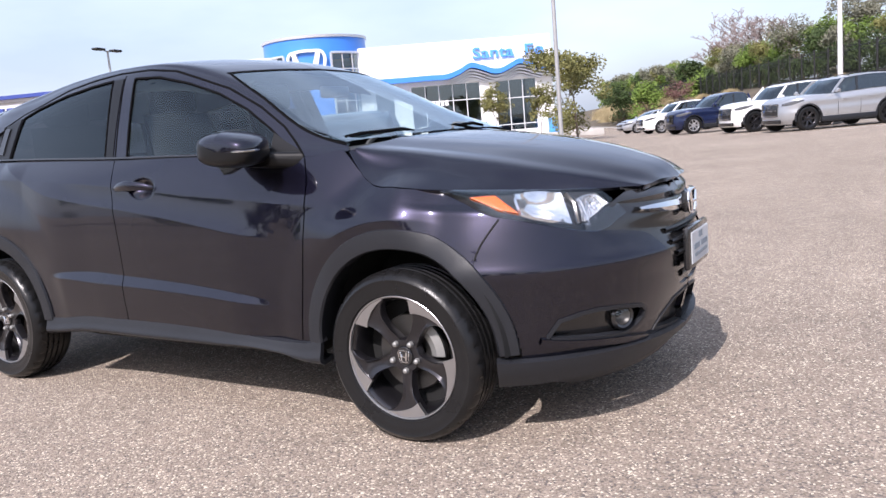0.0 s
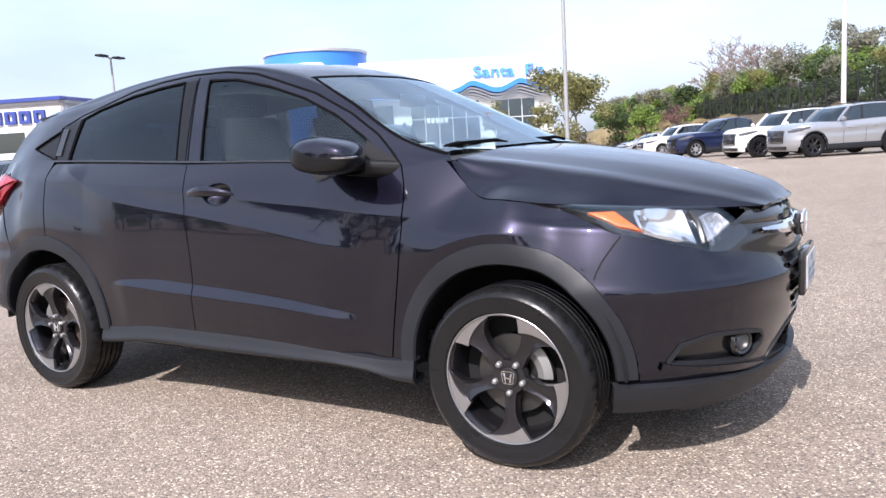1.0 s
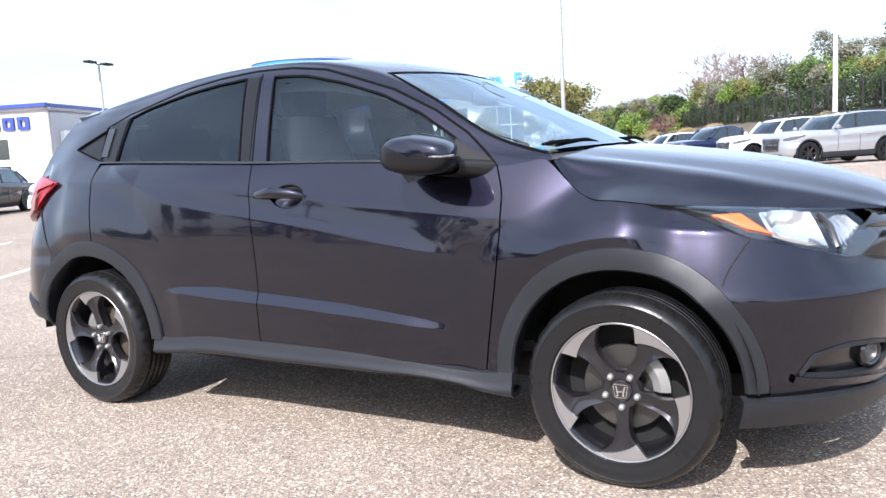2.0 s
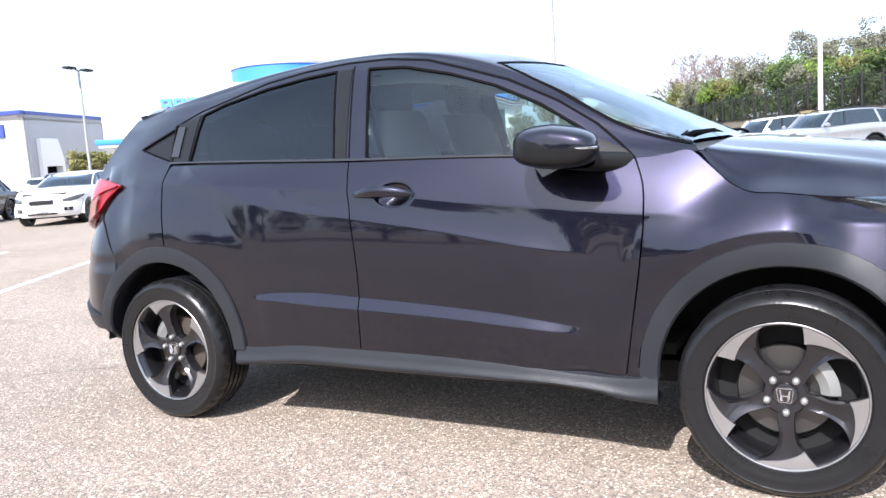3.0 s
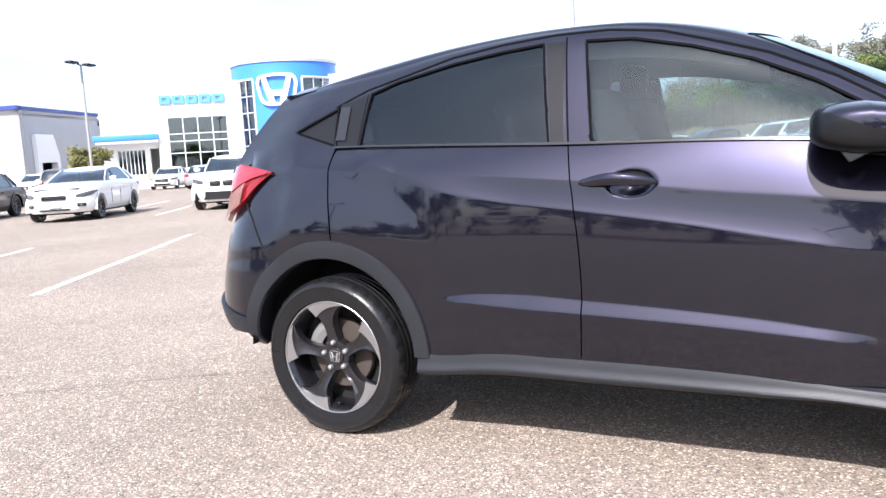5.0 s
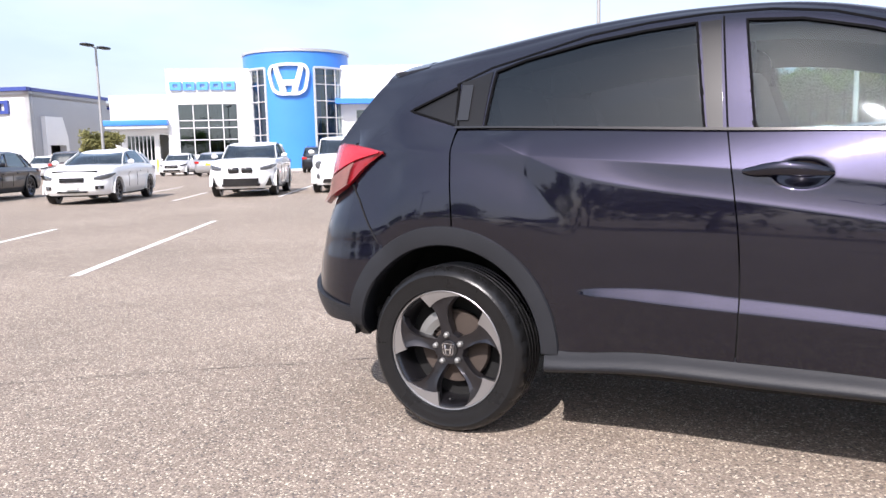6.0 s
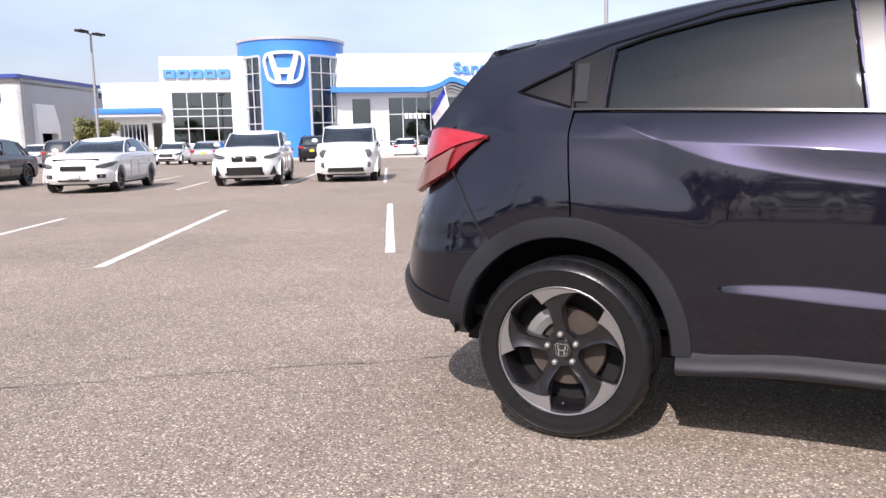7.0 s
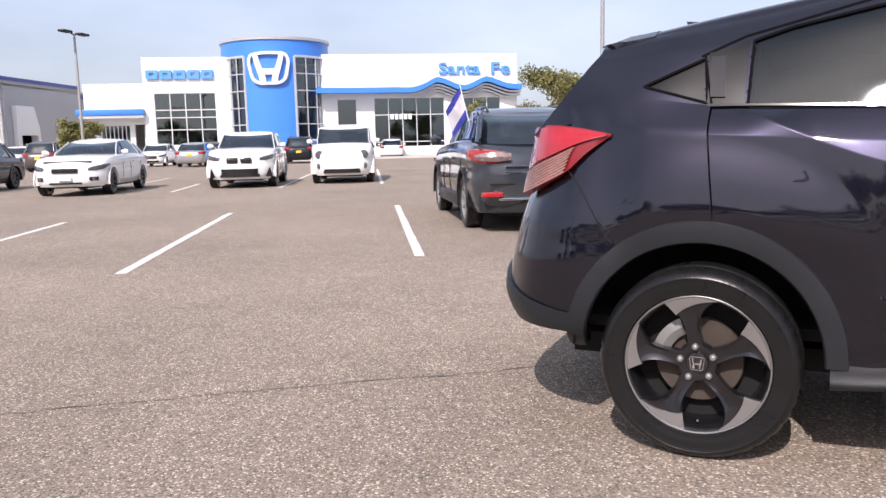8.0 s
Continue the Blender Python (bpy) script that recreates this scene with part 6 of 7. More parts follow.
part("wave_louvre", bm, M_SILVER, showroom, "silver stepped louvres", angle=50)


def sign(words, x, z, size, material, parent, y=-.14, width=None, depth=.07, squash=1.0):
    cu = bpy.data.curves.new("lettering", "FONT")
    cu.body, cu.size, cu.extrude, cu.offset = words, size, depth, .018
    ob = bpy.data.objects.new("lettering", cu)
    scene.collection.objects.link(ob)
    bpy.context.view_layer.update()
    me = bpy.data.meshes.new_from_object(ob.evaluated_get(bpy.context.evaluated_depsgraph_get()))
    bpy.data.objects.remove(ob)
    xs = [v.co.x for v in me.vertices]
    sx = width / (max(xs) - min(xs)) if width else 1
    for v in me.vertices:
        v.co = Vector(((v.co.x - min(xs)) * sx + x, y - v.co.z, v.co.y * squash + z))
    me.materials.clear()
    me.materials.append(material)
    o = new("sign_lettering", me)
    o.parent = parent
    return tagged(o, "blue raised sign letters")


sign("Santa", 10.7, 6.52, 1.22, M_SIGNBLUE, showroom, width=3.35)
sign("Fe", 14.95, 6.52, 1.22, M_SIGNBLUE, showroom, width=1.55)
# name board over the left block, as plain letter blocks
for k in range(5):
    x = -11.48 + k * 1.0
    bm = bmesh.new()
    for a, b in (((x, .02), (x + .86, .22)), ((x, .46), (x + .86, .66)), ((x, .22), (x + .26, .46)), ((x + .60, .22), (x + .86, .46))):
        box(bm, (a[0], -.20, 6.28 + a[1]), (b[0], -.0, 6.28 + b[1]))
    part("sign_block", bm, M_SIGNBLUE, showroom, "blue raised sign shape", smooth=False)
bm = bmesh.new()
for k in range(5):
    box(bm, (6.75 + k * .36, .02, 3.0), (6.75 + k * .36 + .26, .05, 3.42))
part("number_bars", bm, M_WHITE, showroom, "white bars on the glass", smooth=False)
# kerb and walk before the building
bm = bmesh.new()
box(bm, (-18, -4.2, -.5), (20, .0, .15), .03)
o = solid("pavement", bm, M_CONCRETE, "pale concrete walk with a kerb before the showroom", "pavement", kind="structure")
o.matrix_world = B_M
for x in (-12.3, -11.2):
    bm = bmesh.new()
    rings = lathe(bm, [(.09, .15), (.09, 1.05), (.07, 1.12), (.01, 1.14)], 16, "z", (x, -2.0, 0))
    o = solid("bollard", bm, plain("yellow_paint", (.75, .52, .06), .5), "yellow steel bollard on the concrete walk", "bollard", "bollards by the annex")
    o.matrix_world = B_M
bm = bmesh.new()
box(bm, (-.35, -.3, 0), (.35, .3, 1.15), .05)
o = solid("newspaper_box", bm, plain("light_blue_box", (.08, .33, .70), .4), "light blue metal box by the entrance", "box")
o.matrix_world = B_M @ pose(16.4, -2.6, .15)

# ---- grey dealership across the lot ----
M_GREYWALL = plain("grey_metal_cladding", (0.36, 0.37, 0.39), 0.55, vary=.06, scale=.3)
M_WHITEMETAL = plain("white_metal_cladding", (0.72, 0.73, 0.74), 0.5, vary=.05, scale=.3)
M_NAVY = plain("navy_trim", (0.035, 0.06, 0.26), 0.4)
# near-black inner walls: the shade inside the openings is put into their colour
M_VOID = plain("opening_shade", (0.02, 0.02, 0.02), .9)
G_M = pose(-54.2, 35.2, 0, 0, 0, 112.5)  # local x runs away along the grey flank, +y is the front's side
grey = thing("grey_dealership", "long grey metal dealership with white portals and navy roof edge", "building", at=G_M)
part("wall", wall_with_holes(0, 11.5, -.2, 6.45, [(1.4, 4.4, -.2, 4.55)], 0, .4), M_GREYWALL, grey, smooth=False)
part("wall", wall_with_holes(11.5, 19, -.2, 5.65, [(12.5, 13.1, 1.2, 2.6), (14, 14.6, 1.2, 2.6), (15.5, 16.1, 1.2, 2.6)], .05, .4), M_GREYWALL, grey, smooth=False)
bm = bmesh.new()
box(bm, (.12, -.15, 6.42), (11.6, .5, 6.68))
box(bm, (11.6, -.15, 5.62), (19, .5, 5.85))
part("roof_edge", bm, M_NAVY, grey, "navy metal roof edge", smooth=False)
# service portal
bm = bmesh.new()
prism(bm, [(1.3, 0, -.2), (1.75, 0, -.2), (1.75, 0, 2.4), (3.95, 0, 2.4), (3.95, 0, -.2), (4.5, 0, -.2), (4.3, 0, 3.0), (3.7, 0, 4.6), (1.3, 0, 4.6)], (0, -.35, 0), (0, .2, 0))
bmesh.ops.recalc_face_normals(bm, faces=bm.faces)
part("service_portal", bm, M_WHITEMETAL, grey, "white angled service bay portal", smooth=False)
bm = bmesh.new()
box(bm, (.6, 3.0, -.2), (18.8, 3.2, 5.4))
part("inner_wall", bm, M_VOID, grey, smooth=False)
# white front with its sign
bm = wall_with_holes(-16, 0, -.2, 6.45, [(-13, -3.6, .3, 2.0), (-13, -3.6, 2.5, 4.1)], 0, .4)
bmesh.ops.rotate(bm, verts=bm.verts, cent=(0, 0, 0), matrix=Matrix.Rotation(radians(-90), 3, "Z"))
bmesh.ops.recalc_face_normals(bm, faces=bm.faces)
part("front_wall", bm, M_WHITEMETAL, grey, "white metal front", smooth=False)
bm = bmesh.new()
box(bm, (-.45, -.1, 6.42), (.12, 16.2, 6.70))
part("roof_edge", bm, M_NAVY, grey, "navy metal roof edge", smooth=False)
bm = bmesh.new()
box(bm, (.15, 3.7, .3), (.2, 13, 4.1))
part("front_glass", bm, M_STOREGLASS, grey, smooth=False)
bm = bmesh.new()
box(bm, (3.0, .4, -.2), (3.2, 16, 6.0))
part("front_room", bm, M_VOID, grey, smooth=False)
bm = bmesh.new()
box(bm, (-.05, .0, 6.0), (18.9, 15.8, 6.2))
part("roof", bm, M_CONCRETE, grey, smooth=False)
for k in range(6):
    y = 1.6 + k * 1.25
    bm = bmesh.new()
    for a, b in (((y, 4.75), (y + .95, 5.0)), ((y, 5.5), (y + .95, 5.75)), ((y, 5.0), (y + .3, 5.5)), ((y + .65, 5.0), (y + .95, 5.5))):
        box(bm, (-.20, a[0], a[1]), (0, b[0], b[1]))
    part("sign_block", bm, M_NAVY, grey, "navy raised sign shape", smooth=False)

# ---- parked cars ----
M_PWHITE = car_paint("white_car_paint", (0.78, 0.78, 0.77), .02, .35, 1.0, 0.0)
M_PSILVER = car_paint("silver_car_paint", (0.46, 0.47, 0.49), .1, .32, 1.0, .7)
M_PNAVY = car_paint("navy_car_paint", (0.010, 0.018, 0.062), .2)
M_PGREY = car_paint("dark_grey_car_paint", (0.055, 0.062, 0.075), .2, .3, 1.0, .6)
M_PBLACK = car_paint("black_car_paint", (0.010, 0.012, 0.018), .1)
M_PBRONZE = car_paint("bronze_grey_car_paint", (0.105, 0.09, 0.088), .2)
M_CARGLASS = glass("parked_car_glass", (0.13, 0.145, 0.15), 1.75)
M_CARLAMP = plain("headlamp_unit", (0.10, 0.105, 0.115), .12, .2, vary=.5, scale=30, coat=1.0)
M_TAILLAMP = plain("tail_lamp_unit", (0.40, 0.012, 0.012), .15, vary=.3, scale=30, coat=1.0)
M_PLATE = plain("licence_plate", (0.75, 0.75, 0.72), .5)
M_YPLATE = plain("yellow_licence_plate", (0.80, 0.58, 0.05), .5)
M_RIMSILVER = plain("silver_wheel_paint", (0.40, 0.40, 0.41), .35, .7)


def small_wheel(parent, x, y, r, w, rim_mat, spokes=7):
    """A tyre and a spoked rim, its face at the outer side."""
    s = 1 if y > 0 else -1
    bm = bmesh.new()
    lathe(bm, [(r * .64, -w * .40), (r * .70, -w * .48), (r * .86, -w * .50), (r * .96, -w * .44), (r, -w * .3), (r, w * .3), (r * .96, w * .44), (r * .64, w * .4)], 32, "y")
    wh = new("wheel", mesh_of("wheel", bm, M_RUBBER, True, 40))
    wh.parent = parent
    wh.matrix_local = pose(x, y, r, 0, 0, 180 if s > 0 else 0)
    bm = bmesh.new()
    lathe(bm, [(r * .66, -w * .44), (r * .64, -w * .45), (r * .60, -w * .38), (r * .58, w * .2)], 32, "y")
    for k in range(spokes):
        a = 2 * math.pi * k / spokes
        c, q = math.cos(a), math.sin(a)
        t = Vector((-q, 0, c))
        rows = []
        for rr, ww, yy in ((.05, .05, -.30), (r * .3, .024, -.36), (r * .62, .032, -.42)):
            p = Vector((rr * c, yy * w, rr * q))
            rows.append([p - t * ww + Vector((0, .05 * w, 0)), p - t * ww * .7, p + t * ww * .7, p + t * ww + Vector((0, .05 * w, 0))])
        grid(bm, rows)
    rings = lathe(bm, [(.065, -.25 * w), (.06, -.36 * w), (.03, -.40 * w)], 16, "y")
    capped(bm, rings[-1])
    outward(bm, (0, .5, 0))
    part("rim", bm, rim_mat, wh)
    bm = bmesh.new()
    rings = lathe(bm, [(r * .6, 0.02), (.02, .02)], 24, "y")
    part("brake_backing", bm, M_UNDER, wh)
    return wh


def parked_car(name, label, at, paint, L=4.5, W=1.8, H=1.5, wb=2.67, nose_z=.78, belt=.95, hood_back=.85, roof_front=.25, roof_back=-1.35, tail_base=-2.0, r=.33, rim=None, clad=None, rack=False, grille=None, plate="", tumble=.74, shift=.05, spokes=7, dark_roof=False, group="", face=""):
    """A parked car, nose towards +x. Heights in metres; hood_back, roof_front, roof_back and tail_base are x along the car."""
    c = thing(name, label, "car", group, at=at)
    xf, xr, hw = L / 2, -L / 2, W / 2
    ax_f, ax_r = wb / 2 + shift, -wb / 2 + shift
    rim = rim or M_RIMSILVER

    def nose_x(y):
        """How far forward the rounded nose stands at a distance from its middle."""
        q = min(1.0, abs(y) / hw / .98) ** 1.25
        return xf - .62 + .62 * math.sqrt(1 - q * q)

    def deck(x):
        return line_at([(xr, belt - .02), (tail_base, belt), (hood_back, belt + .02), ((hood_back + xf) / 2, belt * .45 + nose_z * .55 + .06), (xf - .25, nose_z + .02), (xf, nose_z - .06)], x)

    def loop(z_of, f, nose, tail):
        pts = []
        for a in (90, 70, 48, 24):
            q, d = math.sin(radians(a)) ** .8, math.cos(radians(a)) ** .5
            x = xr + .45 + (tail - xr - .45) * q
            pts.append((x, hw * f * d, z_of(x)))
        for x in np.linspace(xr + .45, xf - .62, 9):
            pts.append((x, hw * f * (1 - .02 * (x / xf) ** 2), z_of(x)))
        for a in (20, 42, 62, 78, 90):
            q, d = math.sin(radians(a)), math.cos(radians(a)) ** .8
            x = xf - .62 + (nose - xf + .62) * q
            pts.append((x, hw * f * .98 * d, z_of(x)))
        return np.array(pts)

    up = lambda k: (lambda x: .24 + (deck(x) - .24) * k)
    lines = [loop(up(0), .90, xf - .08, xr + .10), loop(up(.18), .97, xf - .02, xr + .02), loop(up(.42), .995, xf, xr), loop(up(.62), .985, xf - .005, xr), loop(up(.80), .995, xf - .03, xr + .03), loop(up(.93), .965, xf - .09, xr + .09), loop(up(1.0), .90, xf - .16, xr + .16), loop(lambda x: deck(x) + .03, .55, xf - .25, xr + .25), loop(lambda x: deck(x) + .045, .0, xf - .3, xr + .3)]
    S = skin(lines, 90, 44)
    bm = bmesh.new()
    grid(bm, [[Vector(p) for p in row] for row in S])
    grid(bm, [[Vector((p[0], -p[1], p[2])) for p in row] for row in S], flip=True)

    def arch(p, rr):
        return any((p.x - a) ** 2 + (p.z - r) ** 2 < rr * rr for a in (ax_f, ax_r)) and abs(p.y) > hw * .6

    bmesh.ops.delete(bm, geom=[f for f in bm.faces if arch(f.calc_center_median(), r + .05)], context="FACES")
    outward(bm, (0, 0, .5))
    body = part("body", bm, paint, c, angle=60)
    # wells and floor
    bm = bmesh.new()
    box(bm, (xr + .25, -hw * .62, .20), (xf - .25, hw * .62, belt - .1))
    box(bm, (ax_r + r + .02, -hw * .9, .2), (ax_f - r - .02, hw * .9, belt - .12))
    part("underbody", bm, M_UNDER, c, smooth=False)
    for a in (ax_f, ax_r):
        for s in (-1, 1):
            bm = bmesh.new()
            rows = [[Vector((a + rr * math.cos(radians(t)), s * yy, r + rr * math.sin(radians(t)))) for rr, yy in ((r + .085, hw * .985), (r + .085, hw * 1.012), (r + .045, hw * 1.012), (r + .04, hw * .62))] for t in range(-8, 189, 7)]
            grid(bm, rows)
            part("wheel_arch", bm, clad or paint, c)
            small_wheel(c, a, s * (hw - .125), r, .22, rim, spokes)
    if clad:
        for s in (-1, 1):
            bm = bmesh.new()
            box(bm, (ax_r + r + .05, min(s * hw * .90, s * hw * 1.01), .24), (ax_f - r - .05, max(s * hw * .90, s * hw * 1.01), .42), .03)
            part("sill_cladding", bm, clad, c)
    # cabin
    tw = hw * tumble

    def cab(zf, fy, b0, b1, f0, f1):
        z0 = lambda x: deck(min(x, hood_back)) + .02
        xs = np.linspace(b0 + .25, f0 - .25, 7)
        rows = []
        zt = lambda x: z0(x) + (H - z0(x)) * zf - (0 if zf < .9 else .085 * ((x - (b0 + f0) / 2) / ((f0 - b0) / 2)) ** 2)
        for y, dx in ((0, 0), (.55, .03), (.88, .14)):
            rows.append((b0 + dx, fy * y, zt(b0 + dx)))
        for x in xs:
            rows.append((x, fy, zt(x)))
        for y, dx in ((.90, .20), (.6, .07), (0, 0)):
            rows.append((f0 - dx, fy * y, zt(f0 - dx)))
        return np.array(rows)

    cabs = [cab(k, hw * .85 + (tw - hw * .85) * k ** .9, tail_base + (roof_back - tail_base) * k, 0, hood_back + (roof_front - hood_back) * k, 0) for k in (0, .5, .92)]
    G = skin(cabs, 60, 12)
    bm = bmesh.new()
    grid(bm, [[Vector(p) for p in row] for row in G])
    grid(bm, [[Vector((p[0], -p[1], p[2])) for p in row] for row in G], flip=True)
    outward(bm, (-.4, 0, 1.0))
    part("window_band", bm, M_CARGLASS, c, "dark tinted car glass", angle=60)
    roof = [cabs[-1], cab(1.0, tw * .90, roof_back + .06, 0, roof_front - .10, 0), cab(1.0, tw * .5, roof_back + .10, 0, roof_front - .15, 0), cab(1.0, 0.0, roof_back + .12, 0, roof_front - .18, 0)]
    roof[2][:, 2] += .02
    roof[3][:, 2] += .025
    R = skin(roof, 60, 16)
    bm = bmesh.new()
    grid(bm, [[Vector(p) for p in row] for row in R])
    grid(bm, [[Vector((p[0], -p[1], p[2])) for p in row] for row in R], flip=True)
    outward(bm, (-.4, 0, .8))
    part("roof", bm, M_BLACK if dark_roof else paint, c, angle=60)
    for s in (-1, 1):
        side = lambda x, k: Vector((x, s * (hw * .85 + (tw - hw * .85) * k ** .9 + .006), deck(min(x, hood_back)) + .02 + (H - deck(min(x, hood_back)) - .02) * k - .085 * k * k * ((x - (roof_back + roof_front) / 2) / ((roof_front - roof_back) / 2)) ** 2 * .9))
        for b0, t0, wd in ((hood_back - .20, roof_front - .16, .045), (tail_base + .16, roof_back + .10, .10 if clad and L < 4.5 else .05), (-.12, -.18, .04), ((tail_base + ax_r) / 2 + .25, (roof_back + ax_r) / 2 + .30, .045)):
            bm = bmesh.new()
            tube(bm, [side(b0 + (t0 - b0) * k, k) for k in (0, .25, .5, .75, .90)], wd, 6, (wd, .016), up=(0, 1, 0))
            part("pillar", bm, M_BLACK if -.3 < b0 < 0 else paint, c)
        bm = bmesh.new()
        tube(bm, [(hood_back - .20, s * (hw + .02), belt + .10), (hood_back - .22, s * (hw + .10), belt + .11), (hood_back - .23, s * (hw + .17), belt + .10)], [.04, .075, .055], 8)
        part("door_mirror", bm, paint, c)
        # headlamp and tail lamp
        for nm, mt, P in [q for q in (("headlamp", M_CARLAMP, [(xf - .02 - .60, .985, nose_z - .02, .05), (xf - .385, .90, nose_z - .07, .13), (xf - .205, .74, nose_z - .11, .13), (xf - .11, .56, nose_z - .13, .07)]), ("tail_lamp", M_TAILLAMP, [(xr + .50, .985, belt - .07, .08), (xr + .20, .93, belt - .10, .17), (xr + .07, .80, belt - .12, .18), (xr + .04, .58, belt - .12, .12)])) if not (face == "round" and q[0] == "headlamp")]:
            bm = bmesh.new()
            rows = []
            for x, f, z, h in P:
                n = Vector((.6 if x > 0 else -.6, s * .8, 0)) * .02
                q = Vector((x, s * hw * f, z))
                rows.append([q + n * -1.5 + Vector((0, 0, h / 2)), q + n + Vector((0, 0, h / 2.4)), q + n * 1.4, q + n + Vector((0, 0, -h / 2.4)), q + n * -1.5 + Vector((0, 0, -h / 2))])
            grid(bm, rows)
            outward(bm, (0, 0, .7))
            part(nm, bm, mt, c)
        bm = bmesh.new()
        box(bm, (-.60, min(s * (hw - .02), s * (hw + .025)), belt - .16), (-.42, max(s * (hw - .02), s * (hw + .025)), belt - .13), .01)
        part("door_handle", bm, paint, c)
        part("door_handle", new_box((.30, min(s * (hw - .02), s * (hw + .025)), belt - .18), (.48, max(s * (hw - .02), s * (hw + .025)), belt - .15), .01), paint, c)
        for x in (hood_back - .30, -.14, ax_r + .16):
            bm = bmesh.new()
            tube(bm, [(x, s * (hw * .985), .40), (x - .01, s * (hw * 1.0), .62), (x - .03, s * (hw * .985), belt - .12)], .005, 4)
            part("door_gap", bm, M_UNDER, c)
    g = grille or {"lo": .50, "hi": nose_z - .08, "w": .42}
    bm = bmesh.new()
    rows = [[Vector((nose_x(y) - .040 - (.02 if z > nose_z - .14 else 0), y, z)) for z in np.linspace(g["lo"], g["hi"], 4)] for y in np.linspace(-g["w"], g["w"], 11)]
    rows = [[p + Vector((.065, 0, 0)) for p in row] for row in rows]
    grid(bm, rows)
    outward(bm, (0, 0, .5))
    extrude_rim(bm, .06)
    gr = part("grille", bm, M_BLACK, c, "black grille")
    bm = bmesh.new()
    for z in np.linspace(g["lo"] + .03, g["hi"] - .03, 3):
        tube(bm, [(nose_x(y) + .027 - (.02 if z > nose_z - .14 else 0), y, z) for y in np.linspace(-g["w"] * .96, g["w"] * .96, 9)], .010, 6)
    part("grille_bar", bm, M_BLACK if face else M_CHROME, gr, "" if face else "chrome grille bars")
    if face == "kidney":
        for s in (-1, 1):
            bm = bmesh.new()
            box(bm, (xf - .06, min(s * .03, s * .33), nose_z - .24), (xf + .022, max(s * .03, s * .33), nose_z - .08), .04, 3)
            part("kidney_grille", bm, M_BLACK, c, "black kidney grille")
            bm = bmesh.new()
            prism(bm, [(xf - .35, s * hw * .91, .30), (xf - .16, s * hw * .72, .30), (xf - .26, s * hw * .85, .56)], (-.08, 0, 0), (.05, 0, 0))
            bmesh.ops.recalc_face_normals(bm, faces=bm.faces)
            part("corner_vent", bm, M_BLACK, c, smooth=False)
    if face == "fog":
        for s in (-1, 1):
            bm = bmesh.new()
            prism(bm, [(nose_x(hw * .60) + .006, s * hw * .60, 0), (nose_x(hw * .70) + .006, s * hw * .70, 0), (nose_x(hw * .80) + .006, s * hw * .80, 0), (nose_x(hw * .80) - .10, s * hw * .78, 0), (nose_x(hw * .60) - .10, s * hw * .60, 0)], (0, 0, .38), (0, 0, .47))
            bmesh.ops.recalc_face_normals(bm, faces=bm.faces)
            fb = part("fog_bay", bm, M_BLACK, c, "black fog lamp bay")
            bm = bmesh.new()
            rings = lathe(bm, [(.035, nose_x(hw * .7) - .02), (.032, nose_x(hw * .7) + .022), (.01, nose_x(hw * .7) + .026)], 16, "x", (0, s * hw * .70, .42))
            capped(bm, rings[-1])
            part("fog_lamp", bm, M_CARLAMP, fb)
    if face == "round":
        for s in (-1, 1):
            for z, rr in ((nose_z - .16, .105), (.50, .075)):
                bm = bmesh.new()
                rings = lathe(bm, [(rr + .02, xf - .30), (rr + .015, xf - .175), (rr, xf - .16), (rr * .5, xf - .155), (.01, xf - .153)], 24, "x", (0, s * hw * .70, z))
                capped(bm, rings[-1])
                part("round_lamp", bm, M_CARLAMP, c, "round headlamp")
    bm = bmesh.new()
    rows = [[Vector((nose_x(y) + .026, y, z)) for z in ((.30, .345) if face == "fog" else (.30, .37) if face else (.28, .40))] for y in np.linspace(-.52, .52, 13) * (.72 if face == "fog" else 1)]
    grid(bm, rows)
    outward(bm, (0, 0, .3))
    extrude_rim(bm, .05)
    part("lower_intake", bm, M_BLACK, c, "black lower intake")
    if clad:
        bm = bmesh.new()
        rows = [[Vector((xr - .012 + .14 * (y / .7) ** 2, y, z)) for z in (.26, .48)] for y in np.linspace(-hw * .9, hw * .9, 11)]
        grid(bm, rows)
        outward(bm, (0, 0, .4))
        extrude_rim(bm, .05)
        part("rear_cladding", bm, clad, c)
    if plate:
        x = xf + .03 if plate == "front" else xr - .03
        bm = new_box((min(x, x + .012), -.152, .385 if plate == "front" else .66), (max(x, x + .012), .152, .505 if plate == "front" else .81), .004, 1)
        pl = part("licence_plate", bm, M_YPLATE if plate == "rear" else M_PLATE, c, "plain licence plate")
    if rack:
        for s in (-1, 1):
            bm = bmesh.new()
            zz = H + .012
            tube(bm, [(roof_back + .25, s * tw * .84, H - .05), (roof_back + .35, s * tw * .84, zz), ((roof_back + roof_front) / 2, s * tw * .84, zz + .02), (roof_front - .45, s * tw * .84, zz), (roof_front - .35, s * tw * .84, H - .05)], .018, 8)
            part("roof_rail", bm, M_BLACK, c)
    return c


def bay(x, y, heading):
    return pose(x, y, 0, 0, 0, heading)


def nose_at(x, y, heading, L):
    """Pose of a car whose nose middle stands at (x, y)."""
    h = radians(heading)
    return bay(x - math.cos(h) * L / 2, y - math.sin(h) * L / 2, heading)


